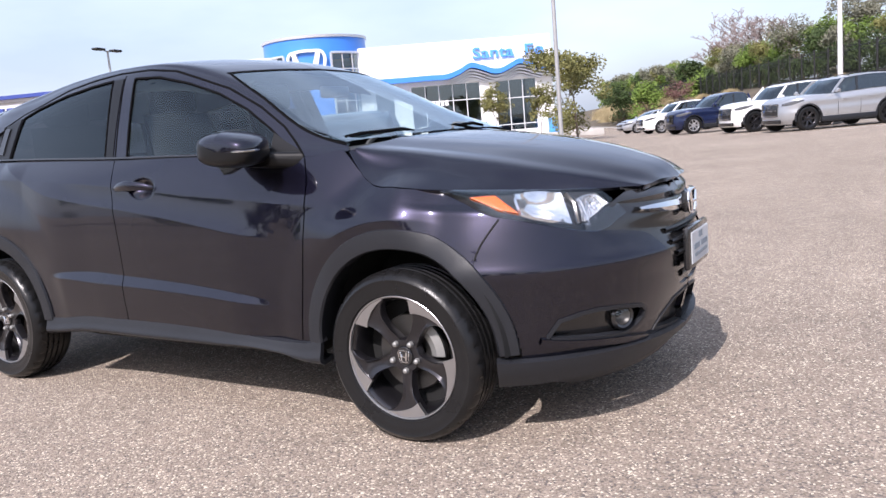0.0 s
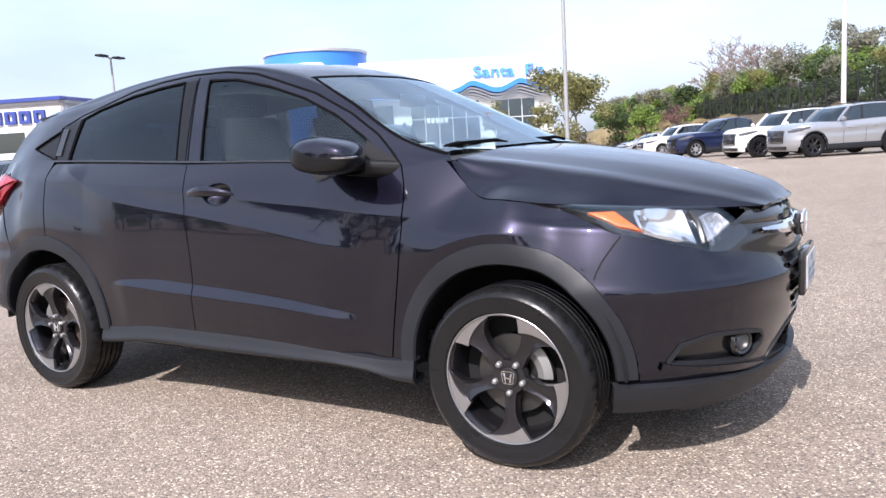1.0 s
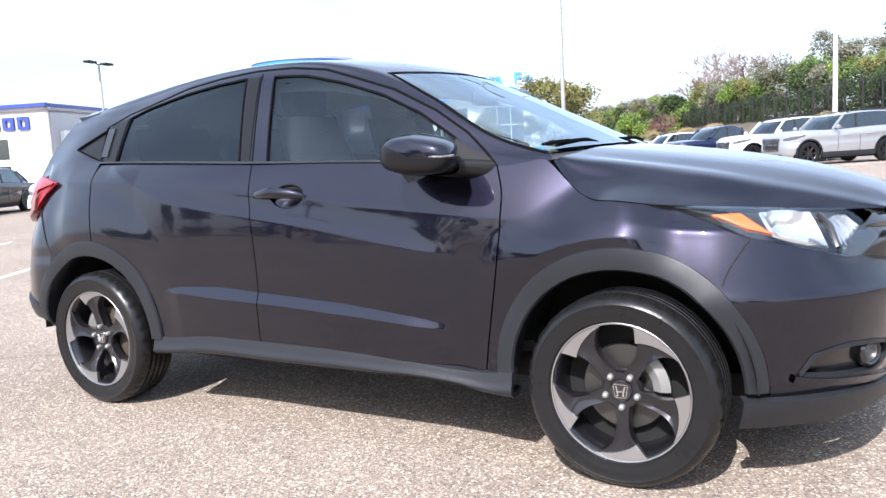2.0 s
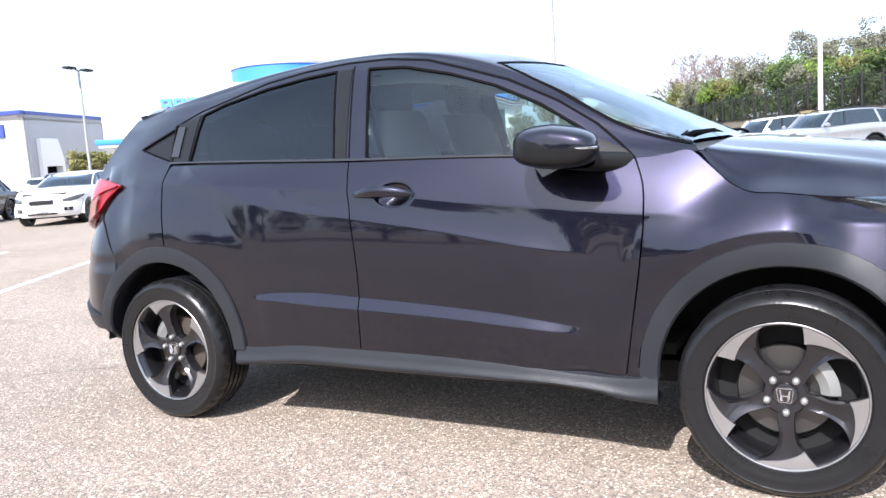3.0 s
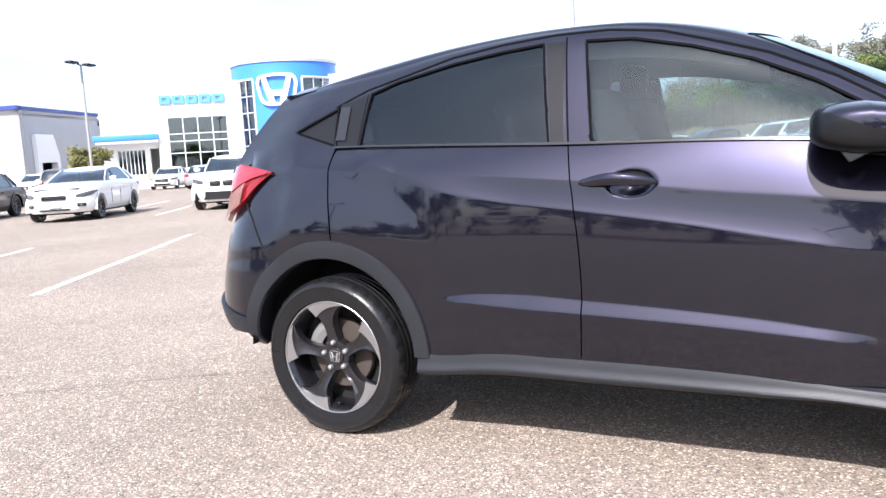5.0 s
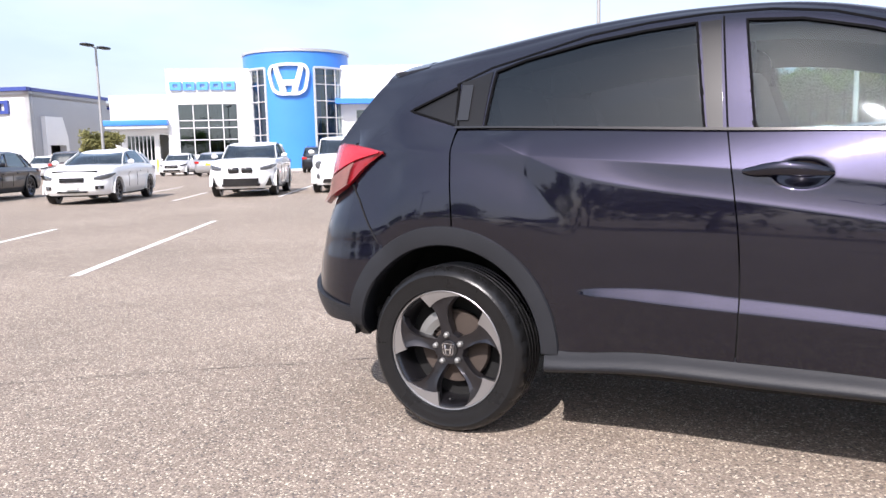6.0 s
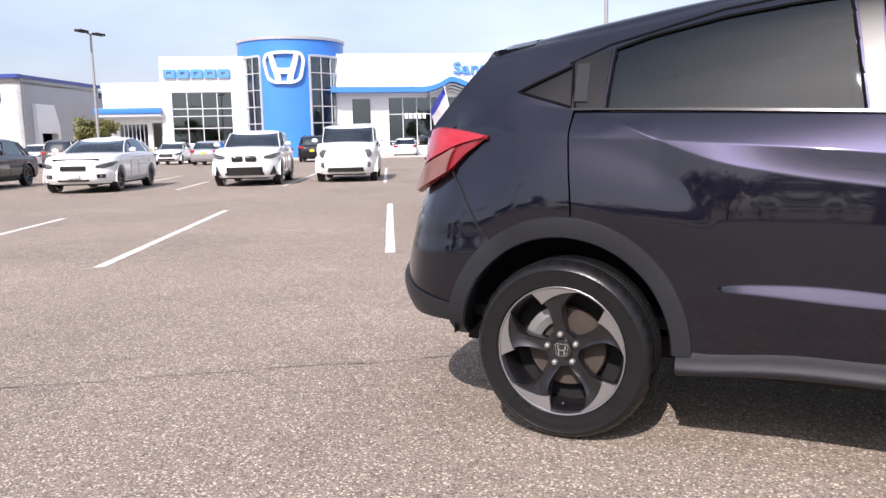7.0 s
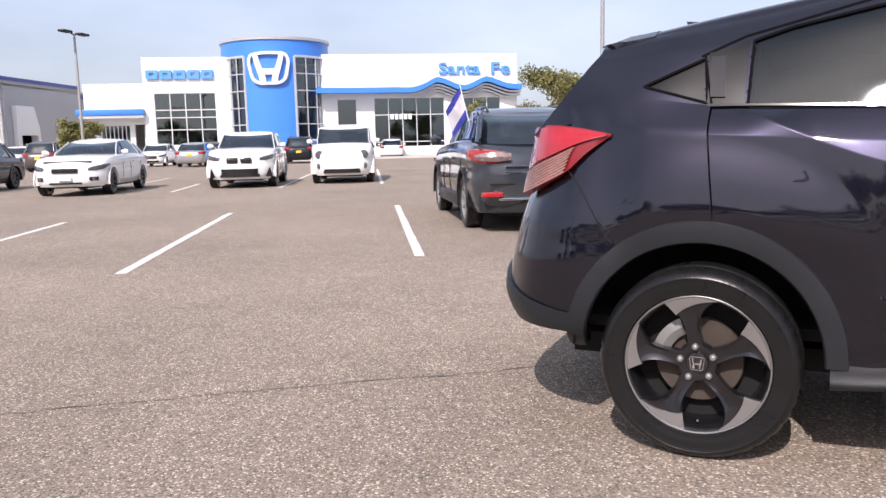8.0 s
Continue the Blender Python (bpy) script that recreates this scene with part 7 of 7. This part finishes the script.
parked_car("parked_hatchback", "white hatchback with black grille parked nose out", nose_at(-17.05, 9.65, -59, 4.46), M_PWHITE, L=4.46, W=1.78, H=1.39, wb=2.67, nose_z=.78, belt=.95, hood_back=.86, roof_front=.10, roof_back=-1.45, tail_base=-2.02, r=.32, rim=M_RIMDARK, plate="front", face="fog", tumble=.66, grille={"lo": .57, "hi": .68, "w": .30})
parked_car("parked_crossover", "white sporty crossover with black kidney grilles, nose out", nose_at(-14.55, 13.0, -59, 4.36), M_PWHITE, L=4.36, W=1.82, H=1.53, wb=2.67, nose_z=.90, belt=1.03, hood_back=.75, roof_front=.20, roof_back=-1.50, tail_base=-2.0, r=.35, rim=M_RIMDARK, clad=None, grille={"lo": .34, "hi": .52, "w": .48}, face="kidney")
parked_car("parked_minivan", "white rounded tall compact minivan parked nose out", nose_at(-12.75, 15.2, -61, 4.25), M_PWHITE, L=4.25, W=1.78, H=1.67, wb=2.61, nose_z=.98, belt=1.10, hood_back=.98, roof_front=.42, roof_back=-1.70, tail_base=-2.02, r=.33, grille={"lo": .36, "hi": .42, "w": .50}, tumble=.82, face="round")
grey_suv = parked_car("parked_suv", "dark grey crossover with roof rails, tail towards the aisle", bay(-4.87, 7.17, 122), M_PGREY, L=4.46, W=1.78, H=1.50, wb=2.67, nose_z=.84, belt=1.02, hood_back=.80, roof_front=.20, roof_back=-1.48, tail_base=-2.10, r=.34, rim=M_RIMSILVER, clad=M_CLAD, rack=True, tumble=.70)
# tail details of the dark grey crossover
for sd in (-1, 1):
    rows = []
    for y, x, h in ((.86, -2.10, .05), (.74, -2.20, .10), (.60, -2.225, .11), (.45, -2.235, .08)):
        rows.append([Vector((x - .012, sd * y, .905 + h / 2)), Vector((x - .034, sd * y, .905)), Vector((x - .012, sd * y, .905 - h / 2))])
    bm = bmesh.new()
    grid(bm, rows)
    outward(bm, (0, 0, .9))
    part("reverse_lamp", bm, plain("clear_tail_lens", (.22, .16, .16), .25, vary=.5, scale=25, coat=.6), grey_suv, "clear reversing lamp lens")
    part("rear_reflector", new_box((-2.262, min(sd * .55, sd * .80), .44), (-2.19, max(sd * .55, sd * .80), .50), .015, 2), M_TAILLAMP, grey_suv, "red bumper reflector")
for y0, y1, z0, z1 in ((.22, .52, .765, .795), (.27, .52, .715, .730)):
    part("badge_bar", new_box((-2.252, y0, z0), (-2.244, y1, z1), .002, 1), M_CHROME, grey_suv, "chrome lettering bar")
part("bumper_trim", new_box((-2.262, -.60, .40), (-2.20, .60, .425), .008, 1), M_CHROME, grey_suv, "silver bumper trim")
bm = bmesh.new()
grid(bm, [[Vector((-2.215 - .02 * (1 - (y / .7) ** 2), y, z)) for z in (.575, .585, .595)] for y in np.linspace(-.7, .7, 15)])
outward(bm, (0, 0, .58))
extrude_rim(bm, .02)
part("tailgate_gap", bm, M_UNDER, grey_suv)
flag = thing("window_flag", "blue and white banded flag clipped to a car window", "flag", at=grey_suv.matrix_world.copy())
F_TOP = Vector((-.56, .77, 1.82))
bm = bmesh.new()
tube(bm, [Vector((-.60, .67, 1.36)), F_TOP + Vector((0, .008, .03))], .006, 6)
part("flag_pole", bm, M_WHITE, flag)
M_FLAGBLUE = plain("blue_flag_cloth", (.06, .08, .45), .8, vary=.15)
M_FLAGWHITE = plain("white_flag_cloth", (.78, .76, .78), .8, vary=.08)
for k, (u0, u1, mt) in enumerate(((0, .22, M_FLAGBLUE), (.22, .78, M_FLAGWHITE), (.78, 1, M_FLAGBLUE))):
    bm = bmesh.new()
    grid(bm, [[F_TOP + Vector((-.03, -.09, -.38)) * u + Vector((.03, .20, -.30)) * v + Vector((.03 * math.sin(v * 7 + u * 3), 0, .015 * math.sin(u * 9 + v * 4))) for v in np.linspace(0, 1, 9)] for u in np.linspace(u0, u1, 6)])
    bmesh.ops.solidify(bm, geom=bm.faces[:], thickness=.002)
    part("flag_band", bm, mt, flag)
bm = bmesh.new()
for k in range(3):
    u, v = .38 + .12 * k, .42
    box(bm, F_TOP + Vector((-.03, -.09, -.38)) * u + Vector((.03, .20, -.30)) * v + Vector((-.012, -.03, -.012)), F_TOP + Vector((-.03, -.09, -.38)) * u + Vector((.03, .20, -.30)) * v + Vector((.012, .035, .012)))
part("flag_print", bm, plain("red_flag_print", (.45, .10, .12), .8), flag, smooth=False)
parked_car("parked_sedan", "black sedan at the edge of the row", bay(-22.85, 11.0, -59), M_PBLACK, L=4.7, W=1.83, H=1.44, wb=2.75, nose_z=.76, belt=.93, hood_back=.85, roof_front=.15, roof_back=-1.2, tail_base=-1.85, r=.33, rim=M_RIMDARK)
parked_car("parked_suv", "bronze grey estate crossover seen from behind", bay(-41.0, 28.6, 122), M_PBRONZE, L=4.8, W=1.84, H=1.68, wb=2.75, nose_z=.90, belt=1.05, hood_back=.95, roof_front=.35, roof_back=-1.9, tail_base=-2.2, r=.35, plate="rear")
parked_car("parked_sedan", "silver sedan with red tail lamps, tail out", bay(-35.0, 34.0, 121), M_PSILVER, L=4.7, W=1.82, H=1.44, wb=2.7, nose_z=.76, belt=.95, hood_back=.85, roof_front=.15, roof_back=-1.15, tail_base=-1.8, r=.32, plate="rear")
parked_car("parked_hatchback", "small white hatchback parked near the showroom", bay(-39.4, 35.2, -59), M_PWHITE, L=4.2, W=1.75, H=1.45, wb=2.6, nose_z=.78, belt=.95, hood_back=.78, roof_front=.2, roof_back=-1.6, tail_base=-1.95, r=.31)
parked_car("parked_sedan", "dark sedan parked before the showroom window", bay(-37.6, 38.6, 121), M_PBLACK, L=4.7, W=1.82, H=1.5, wb=2.7, nose_z=.8, belt=.98, hood_back=.85, roof_front=.15, roof_back=-1.2, tail_base=-1.8, r=.33)
parked_car("parked_suv", "black crossover with yellow plate, tail out", bay(-30.9, 39.2, 121), M_PBLACK, L=4.6, W=1.85, H=1.69, wb=2.69, nose_z=.92, belt=1.06, hood_back=.9, roof_front=.3, roof_back=-1.75, tail_base=-2.1, r=.35, plate="rear", rack=True)
parked_car("parked_sedan", "white sedan parked by the showroom walk", bay(-30.1, 50.2, 118), M_PWHITE, L=4.6, W=1.8, H=1.44, wb=2.7, nose_z=.76, belt=.95, hood_back=.85, roof_front=.15, roof_back=-1.15, tail_base=-1.8, r=.32)
parked_car("parked_hatchback", "white car standing by the grey dealership", bay(-46.5, 30.5, -60), M_PWHITE, L=4.5, W=1.8, H=1.5, wb=2.67, nose_z=.8, belt=.97, hood_back=.8, roof_front=.2, roof_back=-1.6, tail_base=-2.0, r=.32)
parked_car("parked_sedan", "silver sedan standing by the annex", bay(-47.5, 36.5, 30), M_PSILVER, L=4.6, W=1.8, H=1.45, wb=2.7, nose_z=.76, belt=.95, hood_back=.85, roof_front=.15, roof_back=-1.15, tail_base=-1.8, r=.32)
# row along the bank
def bank_bay(x, y, heading=220):
    return pose(x, y, ground_z(x, y), 0, 0, heading)


parked_car("parked_suv", "silver three-row off-road suv with black arches", bank_bay(.78, 25.94), M_PSILVER, L=4.85, W=1.97, H=1.67, wb=2.82, nose_z=.99, belt=1.08, hood_back=.95, roof_front=.40, roof_back=-2.05, tail_base=-2.32, r=.385, rim=M_RIMDARK, clad=M_CLAD, rack=True, shift=.25, group="cars by the bank")
parked_car("parked_suv", "white boxy off-road suv with black roof rails", bank_bay(-1.29, 29.0), M_PWHITE, L=4.70, W=1.97, H=1.70, wb=2.82, nose_z=1.0, belt=1.09, hood_back=.90, roof_front=.38, roof_back=-1.95, tail_base=-2.28, r=.385, rim=M_RIMDARK, clad=M_CLAD, rack=True, shift=.25, group="cars by the bank")
parked_car("pickup_truck", "navy blue crew-cab pickup truck", bank_bay(-4.47, 34.0), M_PNAVY, L=5.15, W=1.97, H=1.68, wb=3.18, nose_z=.98, belt=1.08, hood_back=1.10, roof_front=.50, roof_back=-.95, tail_base=-1.15, r=.385, rim=M_RIMSILVER, clad=M_CLAD, shift=.25, group="cars by the bank")
parked_car("parked_suv", "white compact crossover beside the pickup", bank_bay(-8.18, 41.0), M_PWHITE, L=4.6, W=1.85, H=1.66, wb=2.69, nose_z=.92, belt=1.06, hood_back=.9, roof_front=.3, roof_back=-1.75, tail_base=-2.1, r=.355, group="cars by the bank")
parked_car("parked_sedan", "light blue-grey sedan at the end of the row", bank_bay(-12.05, 49.35), M_PSILVER, L=4.65, W=1.8, H=1.42, wb=2.7, nose_z=.74, belt=.92, hood_back=.85, roof_front=.15, roof_back=-1.2, tail_base=-1.85, r=.325, group="cars by the bank")

# ---- bank, fence, trees, lamps ----
M_SOIL = plain("dry_soil_and_grass", (0.105, 0.085, 0.056), 0.95, vary=.55, scale=.8, fine=14, bump=.03)
bm = bmesh.new()
rows = []
for i in range(120):
    s = -70 + 210 * i / 119
    row = []
    for j, (d, z) in enumerate(((-8.1, -.35), (-7.9, .12), (-6.8, .22), (-5.2, .58), (-3.4, 1.15), (-1.6, 1.8), (0, 2.2), (2, 2.4), (5, 2.7), (10, 2.9), (25, 2.0), (70, -.2))):
        p = F_P + F_D * s + F_N * d
        row.append(Vector((p.x, p.y, z + ground_z(p.x, p.y) * max(0, 1 - j / 6) + (.14 * noise.noise(Vector((p.x * .35, p.y * .35, 0))) if j > 2 else 0))))
    rows.append(row)
grid(bm, rows)
outward(bm, (0, 60, -40))
solid("bank", bm, M_SOIL, "dry earth bank rising behind the parking row", "bank", kind="structure")
bm = bmesh.new()
rows = []
for s in np.linspace(-70, 140, 60):
    e = ground_z(*(F_P + F_D * s - F_N * 8.1).xy)
    rows.append([F_P + F_D * s + F_N * d + Vector((0, 0, z + e)) for d, z in ((-8.25, -.35), (-8.25, .15), (-8.10, .16), (-7.95, .15), (-7.95, -.35))])
grid(bm, rows)
bmesh.ops.recalc_face_normals(bm, faces=bm.faces)
solid("kerb", bm, M_CONCRETE, "pale concrete kerb along the bank", "kerb", kind="structure")

M_IRON = plain("black_iron", (0.012, 0.012, 0.013), .5, .2)
fence = thing("iron_fence", "black iron picket fence along the top of the bank", "fence")
for k in range(-6, 39):
    p = F_P + F_D * (k * 2.1)
    z = 2.15 + .1 * noise.noise(p * .35)
    bm = bmesh.new()
    box(bm, (p.x - .05, p.y - .05, z - .2), (p.x + .05, p.y + .05, z + 2.05), .01, 1)
    part("post", bm, M_IRON, fence, smooth=False)
    q = p + F_D * 2.1
    bm = bmesh.new()
    for h in (.18, 1.55, 1.80):
        tube(bm, [p + Vector((0, 0, z + h)), q + Vector((0, 0, z + h))], .022, 4)
    for i in range(1, 15):
        c = p.lerp(q, i / 15)
        tube(bm, [c + Vector((0, 0, z + .05)), c + Vector((0, 0, z + 1.95))], .011, 4)
    part("picket_panel", bm, M_IRON, fence, smooth=False, kind="stuff")

M_BARK = plain("bark", (0.11, 0.085, 0.065), .9, vary=.3, scale=6, fine=40, bump=.01)
M_TWIG = plain("grey_twig", (0.25, 0.20, 0.185), .9, vary=.2)
M_LEAF = foliage("leaf_green", (0.125, 0.200, 0.035), (0.27, 0.37, 0.085))
M_LEAF_OLIVE = foliage("leaf_olive", (0.15, 0.15, 0.050), (0.30, 0.285, 0.11))
M_LEAF_GREY = foliage("leaf_grey_green", (0.17, 0.17, 0.12), (0.30, 0.30, 0.22))
M_LEAF_DARK = foliage("leaf_dark_green", (0.045, 0.075, 0.025), (0.10, 0.14, 0.045))
M_LEAF_RED = foliage("leaf_reddish", (0.16, 0.085, 0.075), (0.26, 0.16, 0.14))
M_DRY = foliage("dry_grass", (0.36, 0.29, 0.16), (0.52, 0.44, 0.27))


def branches(bm, base, h, rnd, levels, spread, r0, lean=.25, thin=.006):
    """Tapered trunk and limbs; returns the ends of the twigs."""
    ends = []

    def grow(p, d, length, r, lv):
        path, rad = [p], [r]
        n = 4
        for i in range(n):
            d = (d + Vector((rnd.uniform(-1, 1), rnd.uniform(-1, 1), rnd.uniform(-.3, .6))) * lean * .5).normalized()
            p = p + d * length / n
            path.append(p)
            rad.append(r * (1 - .45 * (i + 1) / n))
        tube(bm, path, [max(q, thin) for q in rad], 6 if lv < 2 else 4)
        if lv >= levels:
            ends.append(p)
            return
        for _ in range(rnd.choice((2, 3, 3, 4)) if lv else 4):
            a = rnd.uniform(0, 2 * math.pi)
            t = rnd.choice(path[2:])
            q = (d * rnd.uniform(.5, 1.0) + Vector((math.cos(a), math.sin(a), rnd.uniform(.0, .5))) * spread).normalized()
            grow(t, q, length * rnd.uniform(.55, .8), rad[-1] * .8, lv + 1)

    grow(Vector(base), Vector((0, 0, 1)), h * .42, r0, 0)
    return ends


def leaf_cloud(bm, centres, rnd, n, radius, size):
    """Many small folded leaves scattered about the twig ends."""
    vs, fs = [], []
    for _ in range(n):
        c = rnd.choice(centres)
        o = Vector((rnd.gauss(0, 1), rnd.gauss(0, 1), rnd.gauss(0, .8)))
        o *= radius * .5 * min(1, 1.7 / max(.01, o.length))
        p = c + o
        a = Vector((rnd.uniform(-1, 1), rnd.uniform(-1, 1), rnd.uniform(-.6, .8))).normalized()
        b = a.orthogonal().normalized()
        b = Matrix.Rotation(rnd.uniform(0, 6.28), 3, a) @ b
        s = size * rnd.uniform(.6, 1.3)
        k = len(vs)
        fold = a.cross(b) * s * .2
        vs += [p - a * s, p + b * s * .5 + fold, p + a * s, p - b * s * .5 + fold]
        fs += [(k, k + 1, k + 2), (k, k + 2, k + 3)]
    return vs, fs


def tree(label, x, y, z, h, width, leaf, n, size, seed, trunk=.09, name="tree", levels=3, crown_low=.25, clump=None):
    rnd = random.Random(seed)
    t = thing(name, label, "tree", at=pose(x, y, z))
    bm = bmesh.new()
    ends = branches(bm, (0, 0, -.1), h * .9, rnd, levels, .8, trunk, thin=.006 if leaf else .022)
    k = h * .95 / max(e.z for e in ends)
    wx = width / 2 / max(1e-3, np.percentile([math.hypot(e.x, e.y) for e in ends], 90))
    for v in bm.verts:
        v.co = Vector((v.co.x * min(wx, 1.6), v.co.y * min(wx, 1.6), v.co.z * k))
    ends = [Vector((e.x * min(wx, 1.6), e.y * min(wx, 1.6), e.z * k)) for e in ends]
    part("trunk", bm, M_BARK if leaf else M_TWIG, t)
    if leaf:
        cen = [e for e in ends if e.z > h * crown_low] or ends
        # outline filled by clumps at uneven places
        for _ in range(14):
            a, q = rnd.uniform(0, 6.28), rnd.uniform(.15, .95)
            cen.append(Vector((math.cos(a) * width * .42 * math.sqrt(q), math.sin(a) * width * .42 * math.sqrt(q), h * (crown_low + (.93 - crown_low) * rnd.random() * (1.05 - .5 * q)))))
        vs, fs = leaf_cloud(None, cen, rnd, n, clump or width * .17, size)
        me = bpy.data.meshes.new("crown")
        me.from_pydata(vs, [], fs)
        me.materials.append(leaf)
        o = new("crown", me)
        o.parent = t
    return t


def on_bank(s, d):
    p = F_P + F_D * s + F_N * d
    z = line_at([(-7.9, .08), (-6.8, .16), (-5.2, .54), (-3.4, 1.15), (-1.6, 1.8), (0, 2.2), (2, 2.4), (5, 2.7), (10, 2.9)], max(-7.9, min(10, d)))
    return p.x, p.y, z


rnd = random.Random(11)
kinds = [(M_LEAF_GREY, "grey-green bushy tree behind the fence"), (M_LEAF, "leafy green tree behind the fence"), (M_LEAF_OLIVE, "olive green tree behind the fence"), (M_LEAF_DARK, "dark green tree behind the fence")]
s = -14.0
i = 0
while s < 122:
    leaf, lab = kinds[(1, 0, 1, 2, 1, 0, 1, 3, 2, 1, 0, 3)[i % 12]]
    h = rnd.uniform(.86, 1.06) * float(np.interp(s, [-14, 8, 14, 18, 23, 30, 42, 56, 72, 98, 118], [3.3, 3.3, 3.4, 3.8, 4.7, 4.5, 4.3, 4.2, 4.8, 5.3, 4.2]))
    x, y, z = on_bank(s, rnd.uniform(2.6, 5.0))
    tree(lab, x, y, z - .1, h, h * rnd.uniform(.85, 1.1), leaf, 5200 if s < 45 else 3600, .10 if s < 45 else .15, 100 + i, .10, crown_low=.06)
    s += rnd.uniform(2.6, 3.4) if s < 45 else rnd.uniform(3.6, 4.8)
    i += 1
for k, (s, d, h) in enumerate(((49, 6, 9.0), (39, 7, 7.0), (56, 7, 6.6), (45, 8, 7.6))):
    x, y, z = on_bank(s, d)
    tree("bare leafless tree behind the fence", x, y, z, h, h * 1.05, None, 0, .1, 300 + k, .28, levels=5)
for k, (s, d) in enumerate(((20, 6), (15, 8), (5, 9))):
    x, y, z = on_bank(s, d)
    tree("tall half-bare grey tree behind the fence", x, y, z, 6.4, 3.6, M_LEAF_GREY, 4200, .11, 400 + k, .14, levels=4, crown_low=.4, clump=.55)
# undergrowth along the far side of the fence; dark leaves stand in for shade
for k in range(44):
    x, y, z = on_bank(-16 + k * 2.9 + (k * 7 % 5) * .2, 1.3 + (k * 13 % 7) * .16)
    tree("bushy undergrowth darkened like the shade behind the fence", x, y, z - .1, 1.7 + (k * 11 % 6) * .16, 3.0, M_LEAF_DARK, 1500, .10, 900 + k, .04, name="shrub", levels=2, crown_low=.02)
# shrubs on the slope
for k in range(30):
    s = (-16 + k * 7.0 if k < 6 else 12 + k * 2.1) + rnd.uniform(-.8, .8)
    x, y, z = on_bank(s, rnd.uniform(-6.6, -3.6) if k % 3 else rnd.uniform(-3.4, -1.2))
    r = random.Random(500 + k)
    w = r.uniform(.5, .85) if s < 46 else r.uniform(1.4, 1.9)
    bm = bmesh.new()
    t = thing("shrub", "dry straw-coloured shrub on the bank", "shrub", "dry shrubs on the bank", at=pose(x, y, z))
    vs, fs = [], []
    for _ in range(1800):
        a, b = r.uniform(0, 6.28), abs(r.gauss(0, .5))
        d = Vector((math.cos(a) * b, math.sin(a) * b, 1)).normalized()
        root = Vector((r.gauss(0, .3) * w, r.gauss(0, .3) * w, 0))
        tip = root + d * r.uniform(.5, 1.0) * w
        sd = d.orthogonal().normalized() * .018
        m = len(vs)
        vs += [root - sd, root + sd, tip]
        fs += [(m, m + 1, m + 2)]
    me = bpy.data.meshes.new("stems")
    me.from_pydata(vs, [], fs)
    me.materials.append(M_DRY)
    o = tagged(new("foliage", me), kind="stuff")
    o.parent = t
x, y, z = on_bank(30, -4.8)
tree("small reddish shrub tree on the bank", x, y, z, 3.0, 2.4, M_LEAF_RED, 2200, .07, 77, .05)
# trees in the lot
tree("young tree with yellow-green leaves in a planting island", -11.3, 33.8, 0, 4.5, 3.5, M_LEAF_OLIVE, 7000, .085, 21, .06, crown_low=.16, clump=.62)
tree("slender young tree before the showroom", -17.6, 37.2, 0, 3.5, 2.0, M_LEAF_OLIVE, 2200, .08, 22, .04, crown_low=.35)
tree("slender young tree by the showroom entrance", -15.3, 38.4, 0, 3.3, 1.7, M_LEAF_OLIVE, 1800, .08, 23, .04, crown_low=.35)
tree("bushy olive tree beside the lamp post", -34.0, 24.4, 0, 2.6, 1.9, M_LEAF_OLIVE, 4200, .09, 24, .06, crown_low=.12)
for k, (x, y, h) in enumerate(((-17.0, 82, 4.4), (-13.5, 84, 5.0), (-21, 80, 4.0), (-25, 84, 4.6))):
    tree("dark green tree beyond the showroom", x, y, 0, h, 4.4, M_LEAF_DARK if k % 2 else M_LEAF, 3000, .14, 600 + k, .1, crown_low=.1)

# lamp posts
M_GALV = plain("grey_pole_paint", (0.33, 0.33, 0.33), .5, .3, vary=.08)
M_POLEWHITE = plain("pale_pole_paint", (0.62, 0.61, 0.58), .5, .1, vary=.06)


def lamp_post(label, x, y, h, heads, material, r=.075, turn=0):
    p = thing("lamp_post", label, "lamp post", "car park lamp posts", at=pose(x, y, 0, 0, 0, turn))
    bm = bmesh.new()
    rings = lathe(bm, [(.26, 0), (.26, .55), (.24, .6), (.02, .6)], 20, "z")
    part("base", bm, M_CONCRETE, p, "round concrete footing")
    bm = bmesh.new()
    tube(bm, [(0, 0, .55), (0, 0, h * .5), (0, 0, h)], [r, r * .85, r * .65], 12)
    part("pole", bm, material, p)
    for s in heads:
        bm = bmesh.new()
        tube(bm, [(0, 0, h - .05), (s * .35, 0, h + .02)], .03, 8)
        part("arm", bm, M_IRON, p)
        bm = bmesh.new()
        box(bm, (min(s * .3, s * .95), -.17, h - .02), (max(s * .3, s * .95), .17, h + .09), .04)
        part("lamp_head", bm, M_IRON, p, "flat dark lamp head")
    return p


lamp_post("tall grey lamp post with a double head", -31.6, 22.75, 6.45, (-1, 1), M_GALV, turn=105)
lamp_post("slim grey lamp post beside the planting island", -6.5, 19.9, 9.5, (-1, 1), M_GALV, .07, turn=30)
lamp_post("pale lamp post behind the silver suv", .55, 31.0, 9.0, (-1, 1), M_POLEWHITE, .10, turn=30)
# behind the walk: a hedge of trees that the flank mirrors
for k in range(12):
    x = -26 + k * 4.6
    tree("green tree at the far edge of the lot", x, -24 - (k * 37 % 5), 0, 3.6 + (k * 13 % 5) * .5, 4.6, (M_LEAF, M_LEAF_DARK, M_LEAF_OLIVE)[k % 3], 2200, .17, 700 + k, .1, crown_low=.08)
for k, x in enumerate((-14, 2, 16)):
    lamp_post("lamp post at the far edge of the lot", x, -19, 7.5, (-1, 1), M_GALV, .08)
